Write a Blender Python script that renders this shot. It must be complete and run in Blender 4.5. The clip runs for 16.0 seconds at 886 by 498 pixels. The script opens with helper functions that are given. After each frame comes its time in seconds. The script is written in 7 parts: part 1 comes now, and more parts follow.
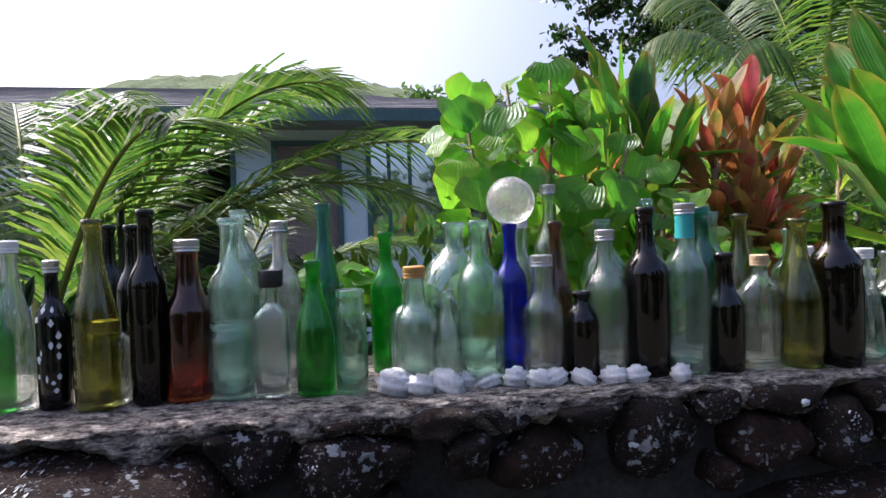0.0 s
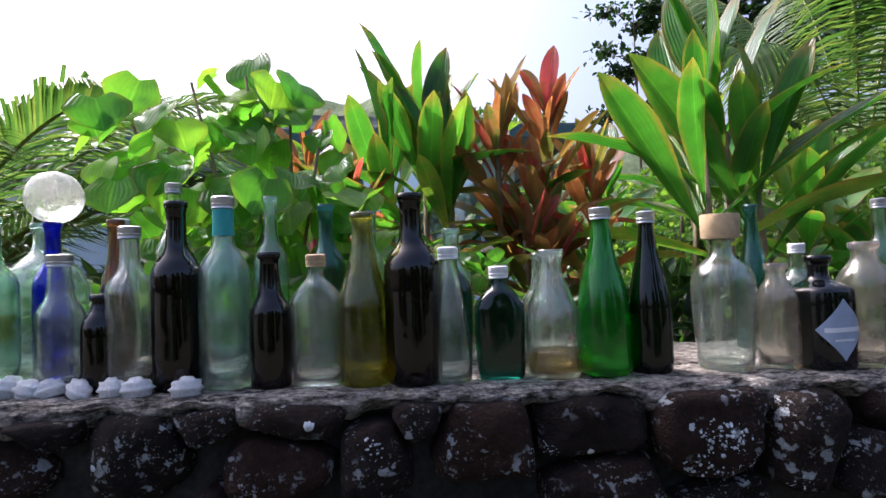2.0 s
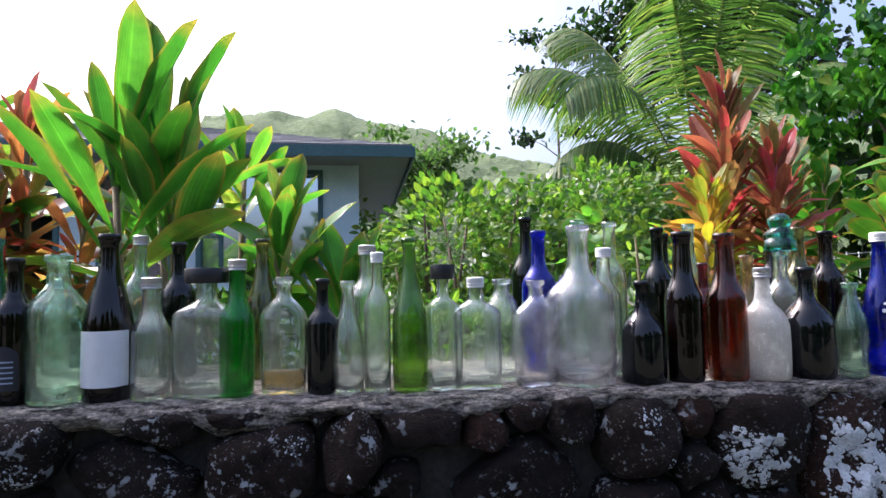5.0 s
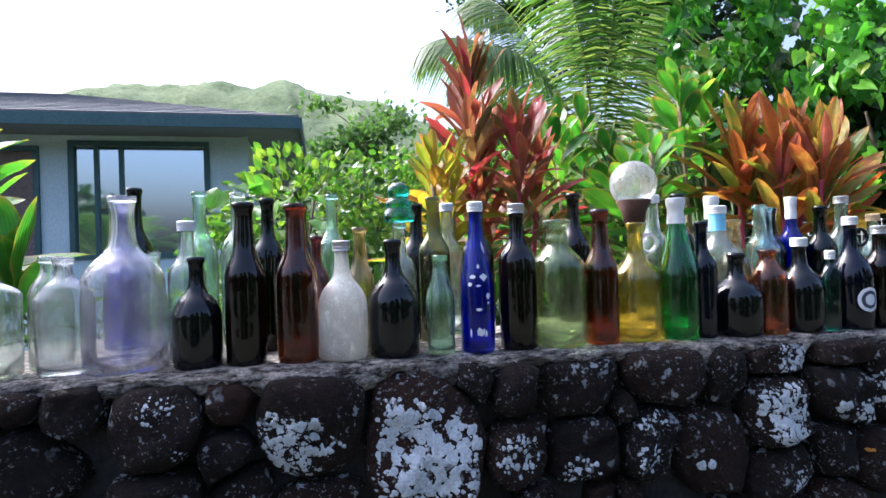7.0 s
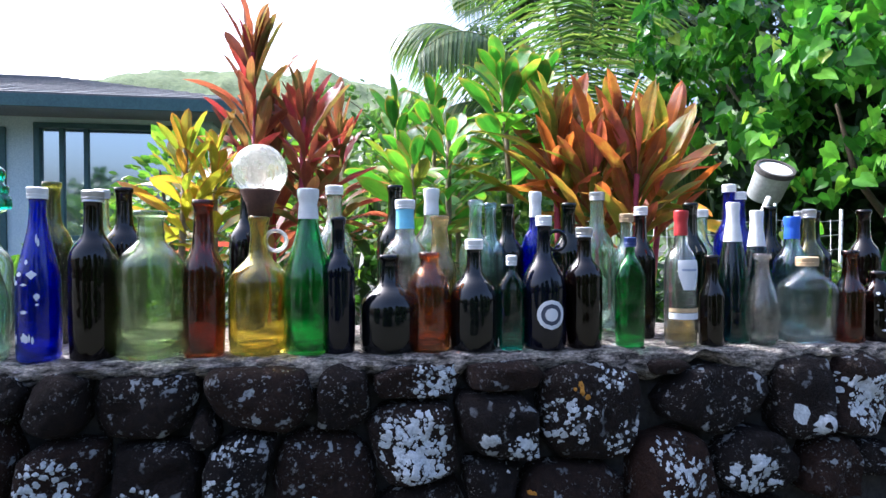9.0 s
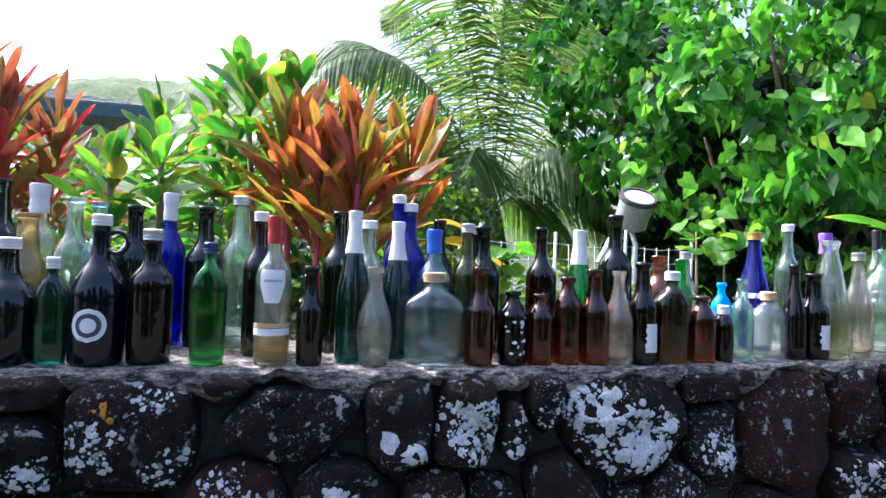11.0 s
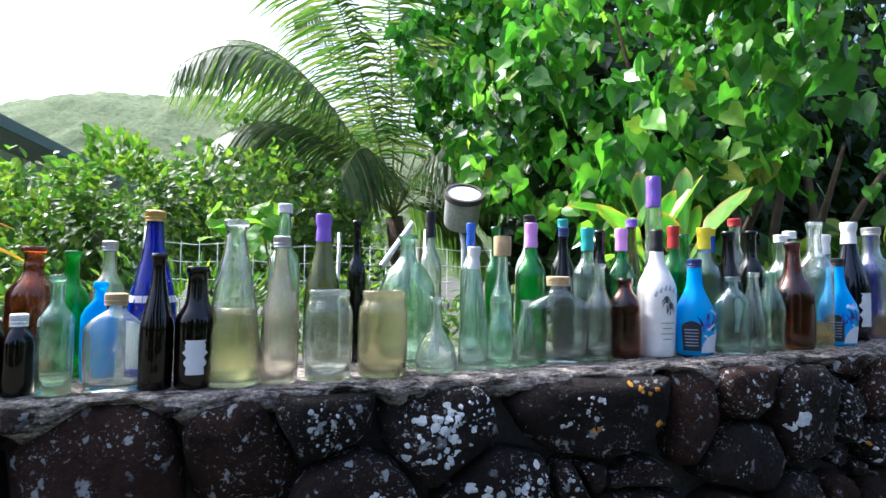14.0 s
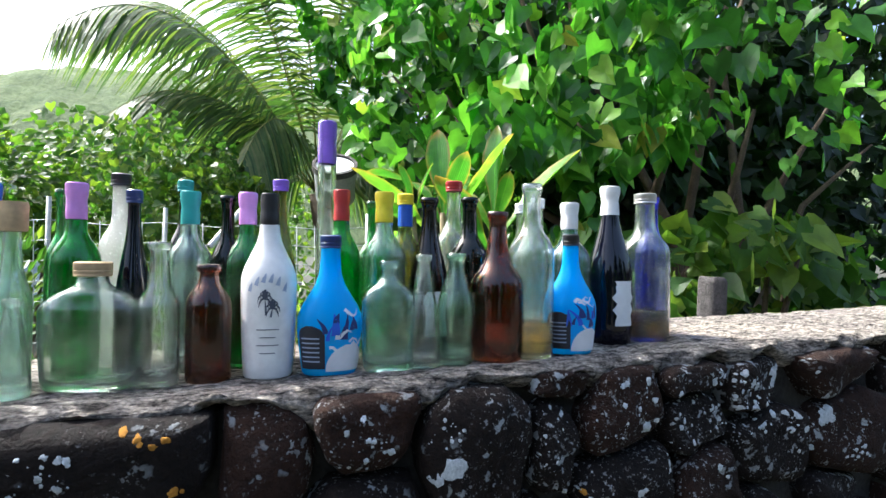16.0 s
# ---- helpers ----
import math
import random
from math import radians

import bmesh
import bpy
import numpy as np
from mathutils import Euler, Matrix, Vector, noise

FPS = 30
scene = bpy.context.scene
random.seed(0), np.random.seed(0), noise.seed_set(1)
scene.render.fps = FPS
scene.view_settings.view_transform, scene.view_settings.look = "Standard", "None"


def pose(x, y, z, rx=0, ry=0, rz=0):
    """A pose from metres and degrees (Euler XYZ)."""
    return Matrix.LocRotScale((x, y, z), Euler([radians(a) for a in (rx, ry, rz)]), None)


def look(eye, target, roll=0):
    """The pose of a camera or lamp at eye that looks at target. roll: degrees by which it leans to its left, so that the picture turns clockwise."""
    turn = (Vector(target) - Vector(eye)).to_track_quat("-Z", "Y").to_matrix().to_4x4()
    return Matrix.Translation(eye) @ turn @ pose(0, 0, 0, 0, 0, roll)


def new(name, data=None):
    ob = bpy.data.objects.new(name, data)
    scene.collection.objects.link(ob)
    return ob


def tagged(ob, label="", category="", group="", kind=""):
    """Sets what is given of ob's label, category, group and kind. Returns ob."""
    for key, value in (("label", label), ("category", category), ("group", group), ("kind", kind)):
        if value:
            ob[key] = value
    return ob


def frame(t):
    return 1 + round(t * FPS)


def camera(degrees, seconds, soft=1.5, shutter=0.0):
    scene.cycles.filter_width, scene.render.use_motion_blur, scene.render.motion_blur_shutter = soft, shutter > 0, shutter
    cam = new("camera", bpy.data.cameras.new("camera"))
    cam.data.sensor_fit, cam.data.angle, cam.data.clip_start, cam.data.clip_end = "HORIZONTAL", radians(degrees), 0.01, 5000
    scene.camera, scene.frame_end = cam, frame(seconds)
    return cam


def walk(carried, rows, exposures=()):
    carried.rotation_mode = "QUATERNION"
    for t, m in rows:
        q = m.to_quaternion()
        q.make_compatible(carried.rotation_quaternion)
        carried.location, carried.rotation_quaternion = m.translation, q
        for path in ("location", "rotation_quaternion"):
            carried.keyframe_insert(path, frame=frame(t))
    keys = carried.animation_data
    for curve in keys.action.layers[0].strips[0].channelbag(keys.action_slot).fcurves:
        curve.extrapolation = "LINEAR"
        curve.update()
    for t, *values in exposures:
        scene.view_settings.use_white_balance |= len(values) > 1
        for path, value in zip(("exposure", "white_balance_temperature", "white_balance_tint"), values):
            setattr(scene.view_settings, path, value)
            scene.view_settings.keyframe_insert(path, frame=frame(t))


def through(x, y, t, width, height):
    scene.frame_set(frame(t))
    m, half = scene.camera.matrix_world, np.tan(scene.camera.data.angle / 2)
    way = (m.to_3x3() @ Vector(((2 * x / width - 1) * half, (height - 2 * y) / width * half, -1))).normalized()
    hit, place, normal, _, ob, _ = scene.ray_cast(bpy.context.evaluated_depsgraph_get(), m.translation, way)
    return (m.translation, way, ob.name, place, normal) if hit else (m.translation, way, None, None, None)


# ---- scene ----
cam = camera(77.2, 16.0)
PATH = [
    (0, (-0.008, 0.069, 1.378), (0.327, 2.04, 1.339), -1.9),
    (0.4, (0.197, 0.078, 1.376), (0.554, 2.046, 1.346), 0.4),
    (0.5, (0.264, 0.068, 1.375), (0.586, 2.041, 1.353), 1.3),
    (1, (0.465, 0.078, 1.358), (0.793, 2.051, 1.364), -1.7),
    (1.5, (0.71, 0.077, 1.313), (0.859, 2.071, 1.363), -1.2),
    (2, (0.96, 0.076, 1.303), (1.075, 2.072, 1.352), -2.0),
    (2.4, (1.183, 0.096, 1.303), (1.297, 2.092, 1.36), -1.7),
    (2.5, (1.239, 0.087, 1.301), (1.343, 2.083, 1.373), -0.4),
    (3, (1.507, 0.061, 1.302), (1.647, 2.055, 1.355), -3.2),
    (3.5, (1.766, 0.004, 1.294), (1.823, 2.003, 1.318), -1.2),
    (4, (1.999, -0.025, 1.291), (2.161, 1.968, 1.337), -2.0),
    (4.5, (2.249, -0.033, 1.302), (2.411, 1.958, 1.39), -0.7),
    (4.7, (2.356, -0.061, 1.309), (2.573, 1.924, 1.414), -1.0),
    (6.8, (3.243, -0.129, 1.287), (3.643, 1.831, 1.298), -0.8),
    (7, (3.336, -0.128, 1.291), (3.767, 1.825, 1.295), -1.7),
    (7.5, (3.55, -0.148, 1.288), (3.897, 1.821, 1.251), -1.1),
    (8, (3.767, -0.182, 1.295), (4.088, 1.792, 1.246), -0.7),
    (8.5, (3.973, -0.163, 1.278), (4.34, 1.802, 1.234), -2.0),
    (8.9, (4.167, -0.113, 1.281), (4.528, 1.854, 1.239), -0.3),
    (9, (4.242, -0.117, 1.292), (4.567, 1.856, 1.263), -0.1),
    (9.2, (4.319, -0.112, 1.296), (4.679, 1.855, 1.31), -0.1),
    (11.3, (5.185, -0.161, 1.271), (5.655, 1.782, 1.338), 1.6),
    (11.5, (5.282, -0.159, 1.277), (5.774, 1.778, 1.351), 0.6),
    (12, (5.543, -0.173, 1.263), (5.972, 1.779, 1.307), 1.7),
    (12.5, (5.816, -0.197, 1.257), (6.244, 1.756, 1.272), 2.1),
    (13, (6.033, -0.166, 1.248), (6.493, 1.78, 1.281), 0.3),
    (13.5, (6.282, -0.114, 1.267), (6.732, 1.833, 1.36), 2.2),
    (14, (6.508, -0.074, 1.271), (6.987, 1.866, 1.361), 0.9),
    (14.5, (6.771, -0.057, 1.268), (7.218, 1.891, 1.344), 3.0),
    (15, (6.977, -0.002, 1.27), (7.525, 1.921, 1.277), 0.6),
    (15.2, (7.049, 0.043, 1.283), (7.616, 1.961, 1.252), 0.1),
    (15.5, (7.171, 0.091, 1.275), (7.701, 2.019, 1.298), 1.6),
    (16, (7.35, 0.138, 1.288), (7.89, 2.064, 1.306), 0.7),
]
# stops and white balance as the clip's camera opens up along the wall
LIGHTS = [(0.0, 0.94, 5750, 22), (2.0, 1.05, 5700, 21), (4.5, 1.25, 5700, 20), (8.0, 1.6, 5350, 15), (12.0, 1.75, 5400, 17), (14.0, 1.55, 5500, 12), (16.0, 1.62, 5750, 8)]
walk(cam, [(t, look(eye, target, roll)) for t, eye, target, roll in PATH], LIGHTS)

# ---- daylight: hazy sky, low sun behind the garden ----
SUN_EL, SUN_AZ = 50.0, -48.0          # degrees; azimuth from straight over the wall (+y), minus is to the west
world = bpy.data.worlds.new("sky")
scene.world = world
world.use_nodes = True
wt = world.node_tree
sky = wt.nodes.new("ShaderNodeTexSky")
sky.sky_type, sky.sun_disc = "NISHITA", False
sky.sun_elevation, sky.sun_rotation = radians(SUN_EL), radians(SUN_AZ)
sky.air_density, sky.dust_density, sky.ozone_density = 1.0, 9.0, 1.0
wt.links.new(sky.outputs[0], wt.nodes["Background"].inputs[0])
wt.nodes["Background"].inputs[1].default_value = 0.15
sun_data = bpy.data.lights.new("sun", "SUN")
sun_data.energy, sun_data.angle, sun_data.color = 3.2, radians(0.6), (1.0, 0.94, 0.84)
sun = new("sun", sun_data)
sun_way = Vector((math.sin(radians(SUN_AZ)) * math.cos(radians(SUN_EL)), math.cos(radians(SUN_AZ)) * math.cos(radians(SUN_EL)), math.sin(radians(SUN_EL))))
sun.matrix_world = look(sun_way * 60, (0, 0, 0))


# ---- materials ----
def material(name):
    m = bpy.data.materials.new(name)
    m.use_nodes = True
    t = m.node_tree
    return m, t, t.nodes["Principled BSDF"]


def node(t, kind, **values):
    n = t.nodes.new(kind)
    for k, v in values.items():
        n.inputs[k.replace("_", " ")].default_value = v
    return n


def ramp(t, source, stops):
    r = t.nodes.new("ShaderNodeValToRGB")
    el = r.color_ramp.elements
    while len(el) < len(stops):
        el.new(0.5)
    for e, (p, c) in zip(el, stops):
        e.position, e.color = p, (*c, 1) if len(c) == 3 else c
    t.links.new(source, r.inputs[0])
    return r.outputs[0]


def coords(t, kind="Object"):
    return t.nodes.new("ShaderNodeTexCoord").outputs[kind]


def world_pos(t):
    return t.nodes.new("ShaderNodeNewGeometry").outputs["Position"]


def noise_tex(t, where, scale, detail=6.0, rough=0.55, out=0):
    n = node(t, "ShaderNodeTexNoise", Scale=scale, Detail=detail, Roughness=rough)
    t.links.new(where, n.inputs["Vector"])
    return n.outputs[out]


def mix(t, fac, a, b, blend="MIX"):
    n = t.nodes.new("ShaderNodeMix")
    n.data_type, n.blend_type = "RGBA", blend
    for sock, v in ((n.inputs[0], fac), (n.inputs[6], a), (n.inputs[7], b)):
        if isinstance(v, (int, float)):
            sock.default_value = v
        elif isinstance(v, tuple):
            sock.default_value = (*v, 1)
        else:
            t.links.new(v, sock)
    return n.outputs[2]


def bump(t, p, height, strength, distance):
    b = node(t, "ShaderNodeBump", Strength=strength, Distance=distance)
    t.links.new(height, b.inputs["Height"])
    t.links.new(b.outputs[0], p.inputs["Normal"])
    return b.outputs[0]


def rough_stuff(name, dark, light, scale, rough=0.85, relief=0.004, fine=None, spread=0.0):
    """An opaque surface with two scales of variation and relief; spread: tone change from object to object."""
    m, t, p = material(name)
    pos = world_pos(t)
    big, small = noise_tex(t, pos, scale), noise_tex(t, pos, (fine or scale * 9), 8, 0.65)
    col = ramp(t, big, [(0.3, dark), (0.7, light)])
    col = mix(t, 0.45, col, ramp(t, small, [(0.3, tuple(c * 0.45 for c in dark)), (0.72, tuple(min(1, c * 1.35) for c in light))]))
    if spread:
        info = t.nodes.new("ShaderNodeObjectInfo")
        tone = ramp(t, info.outputs["Random"], [(0, (1 - spread,) * 3), (1, (1 + spread * 0.6, 1 + spread * 0.45, 1 + spread * 0.4))])
        col = mix(t, 1.0, col, tone, "MULTIPLY")
    t.links.new(col, p.inputs["Base Color"])
    p.inputs["Roughness"].default_value = rough
    bump(t, p, small, 0.8, relief)
    return m


def plain(name, colour, rough=0.5, metal=0.0, wear=0.12):
    m, t, p = material(name)
    n = noise_tex(t, coords(t), 40, 5)
    t.links.new(ramp(t, n, [(0.3, tuple(c * (1 - wear) for c in colour)), (0.75, tuple(min(1, c * (1 + wear)) for c in colour))]), p.inputs["Base Color"])
    p.inputs["Roughness"].default_value, p.inputs["Metallic"].default_value = rough, metal
    bump(t, p, n, 0.25, 0.001)
    return m


def glass(name, colour, dirt=0.10, rough=0.02, dust=(0.42, 0.42, 0.36), even=0.0, thin=0.12):
    """Bottle glass, tinted right through, weathered and dusty outside."""
    m, t, p = material(name)
    p.inputs["Base Color"].default_value = (*colour, 1)
    p.inputs["Transmission Weight"].default_value = 1.0
    p.inputs["IOR"].default_value = 1.48
    where = world_pos(t)
    long = t.nodes.new("ShaderNodeVectorMath")
    long.operation, long.inputs[1].default_value = "MULTIPLY", (1.0, 1.0, 0.28)
    t.links.new(where, long.inputs[0])
    patches = ramp(t, noise_tex(t, where, 21, 5, 0.6), [(0.52, (0.0,) * 3), (0.70, (dirt * 0.5,) * 3)])
    streaks = ramp(t, noise_tex(t, long.outputs[0], 75, 4, 0.6), [(0.55, (0.0,) * 3), (0.70, (dirt * 0.45,) * 3)])
    specks = ramp(t, noise_tex(t, where, 260, 3, 0.6), [(0.60, (0.0,) * 3), (0.70, (dirt * 0.9,) * 3)])
    p.inputs["Roughness"].default_value = rough
    p.inputs["Coat Weight"].default_value, p.inputs["Coat Roughness"].default_value, p.inputs["Coat IOR"].default_value = 0.5, 0.02, 1.5
    bump(t, p, noise_tex(t, where, 17, 1), 0.5, 0.006)
    d = node(t, "ShaderNodeBsdfDiffuse", Color=(*dust, 1), Roughness=0.9)
    tr = node(t, "ShaderNodeBsdfTranslucent", Color=(*dust, 1))
    both = t.nodes.new("ShaderNodeMixShader")
    both.inputs[0].default_value = 0.5
    t.links.new(d.outputs[0], both.inputs[1]), t.links.new(tr.outputs[0], both.inputs[2])
    ms = t.nodes.new("ShaderNodeMixShader")
    film = mix(t, 1.0, mix(t, 1.0, patches, streaks, "ADD"), specks, "ADD")
    t.links.new(mix(t, 1.0, film, (dirt * 0.03 + even,) * 3, "ADD"), ms.inputs[0])
    clear = node(t, "ShaderNodeBsdfTransparent", Color=(*(c ** 0.5 for c in colour), 1))
    body = t.nodes.new("ShaderNodeMixShader")
    body.inputs[0].default_value = thin
    t.links.new(p.outputs[0], body.inputs[1]), t.links.new(clear.outputs[0], body.inputs[2])
    t.links.new(body.outputs[0], ms.inputs[1]), t.links.new(both.outputs[0], ms.inputs[2])
    t.links.new(ms.outputs[0], t.nodes["Material Output"].inputs["Surface"])
    return m


def leaf_material(name, stops, edge, glow=0.45, rough=0.32, island=False, edge_amount=1.0, through=(1.35, 1.6, 0.7)):
    """Leaf skin with light coming through; tone from leaf to leaf, browned tips."""
    m, t, p = material(name)
    if island:
        rnd = t.nodes.new("ShaderNodeNewGeometry").outputs["Random Per Island"]
    else:
        rnd = t.nodes.new("ShaderNodeObjectInfo").outputs["Random"]
    pos = world_pos(t)
    n = noise_tex(t, pos, 14, 5)
    if island:
        col = ramp(t, rnd, stops)
    else:
        vary = node(t, "ShaderNodeMapRange", From_Min=0.25, From_Max=0.75, To_Min=-0.22, To_Max=0.22)
        t.links.new(noise_tex(t, pos, 9, 5, 0.7), vary.inputs["Value"])
        both = t.nodes.new("ShaderNodeMath")
        both.use_clamp = True
        t.links.new(rnd, both.inputs[0]), t.links.new(vary.outputs[0], both.inputs[1])
        col = ramp(t, both.outputs[0], stops)
    col = mix(t, 0.5, col, ramp(t, n, [(0.3, (0.55,) * 3), (0.7, (1.3,) * 3)]), "MULTIPLY")
    if edge_amount:
        uv = t.nodes.new("ShaderNodeAttribute")
        uv.attribute_name = "rim"
        wear = t.nodes.new("ShaderNodeMath")
        wear.operation = "MULTIPLY"
        t.links.new(uv.outputs["Fac"], wear.inputs[0])
        t.links.new(ramp(t, n, [(0.38, (0.25,) * 3), (0.62, (edge_amount,) * 3)]), wear.inputs[1])
        col = mix(t, wear.outputs[0], col, edge)
    t.links.new(col, p.inputs["Base Color"])
    p.inputs["Roughness"].default_value = rough
    p.inputs["Specular IOR Level"].default_value = 0.45
    relief = noise_tex(t, pos, 60, 3)
    if not island:
        across = t.nodes.new("ShaderNodeAttribute")
        across.attribute_name = "across"
        lines = t.nodes.new("ShaderNodeMath")
        lines.operation, lines.inputs[1].default_value = "SINE", 0.0
        wide = t.nodes.new("ShaderNodeMath")
        wide.operation, wide.inputs[1].default_value = "MULTIPLY", 70.0
        t.links.new(across.outputs["Fac"], wide.inputs[0])
        t.links.new(wide.outputs[0], lines.inputs[0])
        relief = mix(t, 0.45, relief, lines.outputs[0])
        col = mix(t, ramp(t, across.outputs["Fac"], [(0.455, (0, 0, 0)), (0.5, (0.5,) * 3), (0.545, (0, 0, 0))]), col, mix(t, 1.0, col, (1.9, 1.7, 1.5), "MULTIPLY"))
        t.links.new(col, p.inputs["Base Color"])
    bump(t, p, relief, 0.45, 0.003)
    tr = t.nodes.new("ShaderNodeBsdfTranslucent")
    t.links.new(mix(t, 1.0, col, through, "MULTIPLY"), tr.inputs["Color"])
    ms = t.nodes.new("ShaderNodeMixShader")
    ms.inputs[0].default_value = glow
    t.links.new(p.outputs[0], ms.inputs[1]), t.links.new(tr.outputs[0], ms.inputs[2])
    t.links.new(ms.outputs[0], t.nodes["Material Output"].inputs["Surface"])
    return m


def dark_glass(name, colour, rough=0.04):
    """Glass too dark to see into: black body, strong gloss, dusty shoulders."""
    m, t, p = material(name)
    where = world_pos(t)
    film = ramp(t, noise_tex(t, where, 30, 6, 0.65), [(0.58, (0, 0, 0)), (0.80, (0.05,) * 3)])
    t.links.new(mix(t, film, colour, (0.20, 0.19, 0.18)), p.inputs["Base Color"])
    p.inputs["Roughness"].default_value, p.inputs["Specular IOR Level"].default_value = rough, 0.45
    p.inputs["Coat Weight"].default_value, p.inputs["Coat Roughness"].default_value, p.inputs["Coat IOR"].default_value = 0.15, 0.03, 1.5
    bump(t, p, noise_tex(t, where, 17, 1), 0.5, 0.005)
    return m


GLASS = {}
GLASS["clear"] = glass("clear_glass", (0.91, 0.97, 0.94), 0.20, 0.008, (0.60, 0.63, 0.64))
GLASS["dirty"] = glass("dusty_clear_glass", (0.88, 0.86, 0.80), 0.42, 0.05, (0.54, 0.48, 0.42), 0.035)
GLASS["frost"] = glass("frosted_glass", (0.92, 0.93, 0.91), 0.25, 0.22, (0.80, 0.80, 0.78), 0.30)
GLASS["aqua"] = glass("aqua_glass", (0.80, 0.95, 0.92), 0.20, 0.02, (0.54, 0.68, 0.64))
GLASS["aquagreen"] = glass("pale_green_glass", (0.73, 0.94, 0.82), 0.20, 0.02, (0.50, 0.66, 0.54))
GLASS["aquaolive"] = glass("pale_olive_glass", (0.66, 0.80, 0.52), 0.16, 0.03)
GLASS["blueclear"] = glass("pale_blue_glass", (0.62, 0.84, 0.95), 0.10, 0.02)
GLASS["violet"] = glass("sun_purpled_glass", (0.925, 0.935, 0.96), 0.30, 0.03, (0.58, 0.58, 0.60), 0.015)
GLASS["green"] = glass("bright_green_glass", (0.10, 0.66, 0.10), 0.10, 0.04, (0.03, 0.36, 0.03), 0.10)
GLASS["green2"] = glass("leaf_green_glass", (0.38, 0.62, 0.12), 0.15)
GLASS["green3"] = glass("bottle_green_glass", (0.10, 0.58, 0.16), 0.10)
GLASS["dkgreen"] = dark_glass("dark_green_glass", (0.0010, 0.0030, 0.0010), 0.04)
GLASS["teal"] = glass("teal_glass", (0.08, 0.50, 0.46), 0.12)
GLASS["dkteal"] = glass("dark_teal_glass", (0.01, 0.16, 0.11), 0.02, 0.012)
GLASS["olive"] = glass("olive_glass", (0.46, 0.46, 0.12), 0.10)
GLASS["olivedk"] = glass("dark_olive_glass", (0.22, 0.15, 0.04), 0.06, 0.02)
GLASS["yellowgreen"] = glass("yellow_green_glass", (0.58, 0.58, 0.12), 0.12)
GLASS["yellow"] = glass("straw_yellow_glass", (0.86, 0.74, 0.16), 0.16)
GLASS["amberclear"] = glass("pale_amber_glass", (0.88, 0.72, 0.42), 0.16)
GLASS["amberpale"] = glass("yellowed_clear_glass", (0.92, 0.88, 0.68), 0.25, 0.06, (0.50, 0.46, 0.32), 0.06)
GLASS["amber"] = glass("amber_glass", (0.66, 0.24, 0.05), 0.12)
GLASS["amberdk"] = glass("dark_amber_glass", (0.44, 0.22, 0.05), 0.10)
GLASS["brown"] = glass("brown_glass", (0.34, 0.08, 0.02), 0.02, 0.012)
GLASS["dkbrown"] = dark_glass("dark_brown_glass", (0.0030, 0.0012, 0.0009), 0.04)
GLASS["maroon"] = glass("maroon_glass", (0.40, 0.06, 0.08), 0.10)
GLASS["cobalt"] = glass("cobalt_blue_glass", (0.05, 0.08, 0.82), 0.06, 0.02, (0.01, 0.02, 0.45), 0.10)
GLASS["indigo"] = dark_glass("blue_black_glass", (0.0010, 0.0014, 0.007), 0.04)
GLASS["cyan"] = glass("bright_blue_coated_glass", (0.05, 0.50, 0.90), 0.05, 0.12, (0.08, 0.68, 0.98), 0.72)
GLASS["black"] = dark_glass("black_glass", (0.0025, 0.003, 0.004), 0.06)
GLASS["white"] = plain("white_coated_glass", (0.82, 0.82, 0.80), 0.25)
GLASS_WORDS = {"clear": "clear", "dirty": "dusty clear", "frost": "frosted white", "aqua": "pale aqua", "aquagreen": "pale green", "aquaolive": "pale olive",
               "blueclear": "pale blue", "violet": "purple-tinged clear", "green": "bright green", "green2": "leaf green", "green3": "bottle green",
               "dkgreen": "dark green", "teal": "teal", "dkteal": "dark teal green", "olive": "olive", "olivedk": "dark olive", "yellowgreen": "yellow-green",
               "yellow": "straw yellow", "amberclear": "pale amber", "amberpale": "yellowed clear", "amber": "amber", "amberdk": "dark amber", "brown": "brown",
               "dkbrown": "dark brown", "maroon": "maroon", "cobalt": "cobalt blue", "indigo": "blue-black", "cyan": "bright blue", "black": "black", "white": "white"}
CAP = {}
CAP["silver"] = plain("aluminium_cap", (0.55, 0.55, 0.54), 0.35, 0.8)
CAP["white"] = plain("white_cap", (0.78, 0.79, 0.77), 0.4)
CAP["black"] = plain("black_cap", (0.015, 0.015, 0.017), 0.4)
CAP["cork"] = plain("cork", (0.50, 0.36, 0.20), 0.9, 0, 0.3)
CAP["amber"] = plain("rust_stained_glass_lip", (0.50, 0.27, 0.07), 0.3, 0, 0.3)
CAP["blue"] = plain("blue_cap", (0.04, 0.13, 0.62), 0.35)
CAP["sky"] = plain("sky_blue_foil", (0.25, 0.66, 0.86), 0.35)
CAP["navy"] = plain("navy_cap", (0.02, 0.04, 0.16), 0.35)
CAP["red"] = plain("red_foil", (0.42, 0.03, 0.03), 0.4)
CAP["gold"] = plain("gold_cap", (0.62, 0.42, 0.12), 0.35, 0.7)
CAP["purple"] = plain("purple_foil", (0.24, 0.12, 0.62), 0.4)
CAP["pink"] = plain("lilac_foil", (0.66, 0.30, 0.74), 0.4)
CAP["yellow"] = plain("yellow_foil", (0.80, 0.66, 0.03), 0.4)
CAP["teal"] = plain("teal_foil", (0.04, 0.36, 0.34), 0.4)
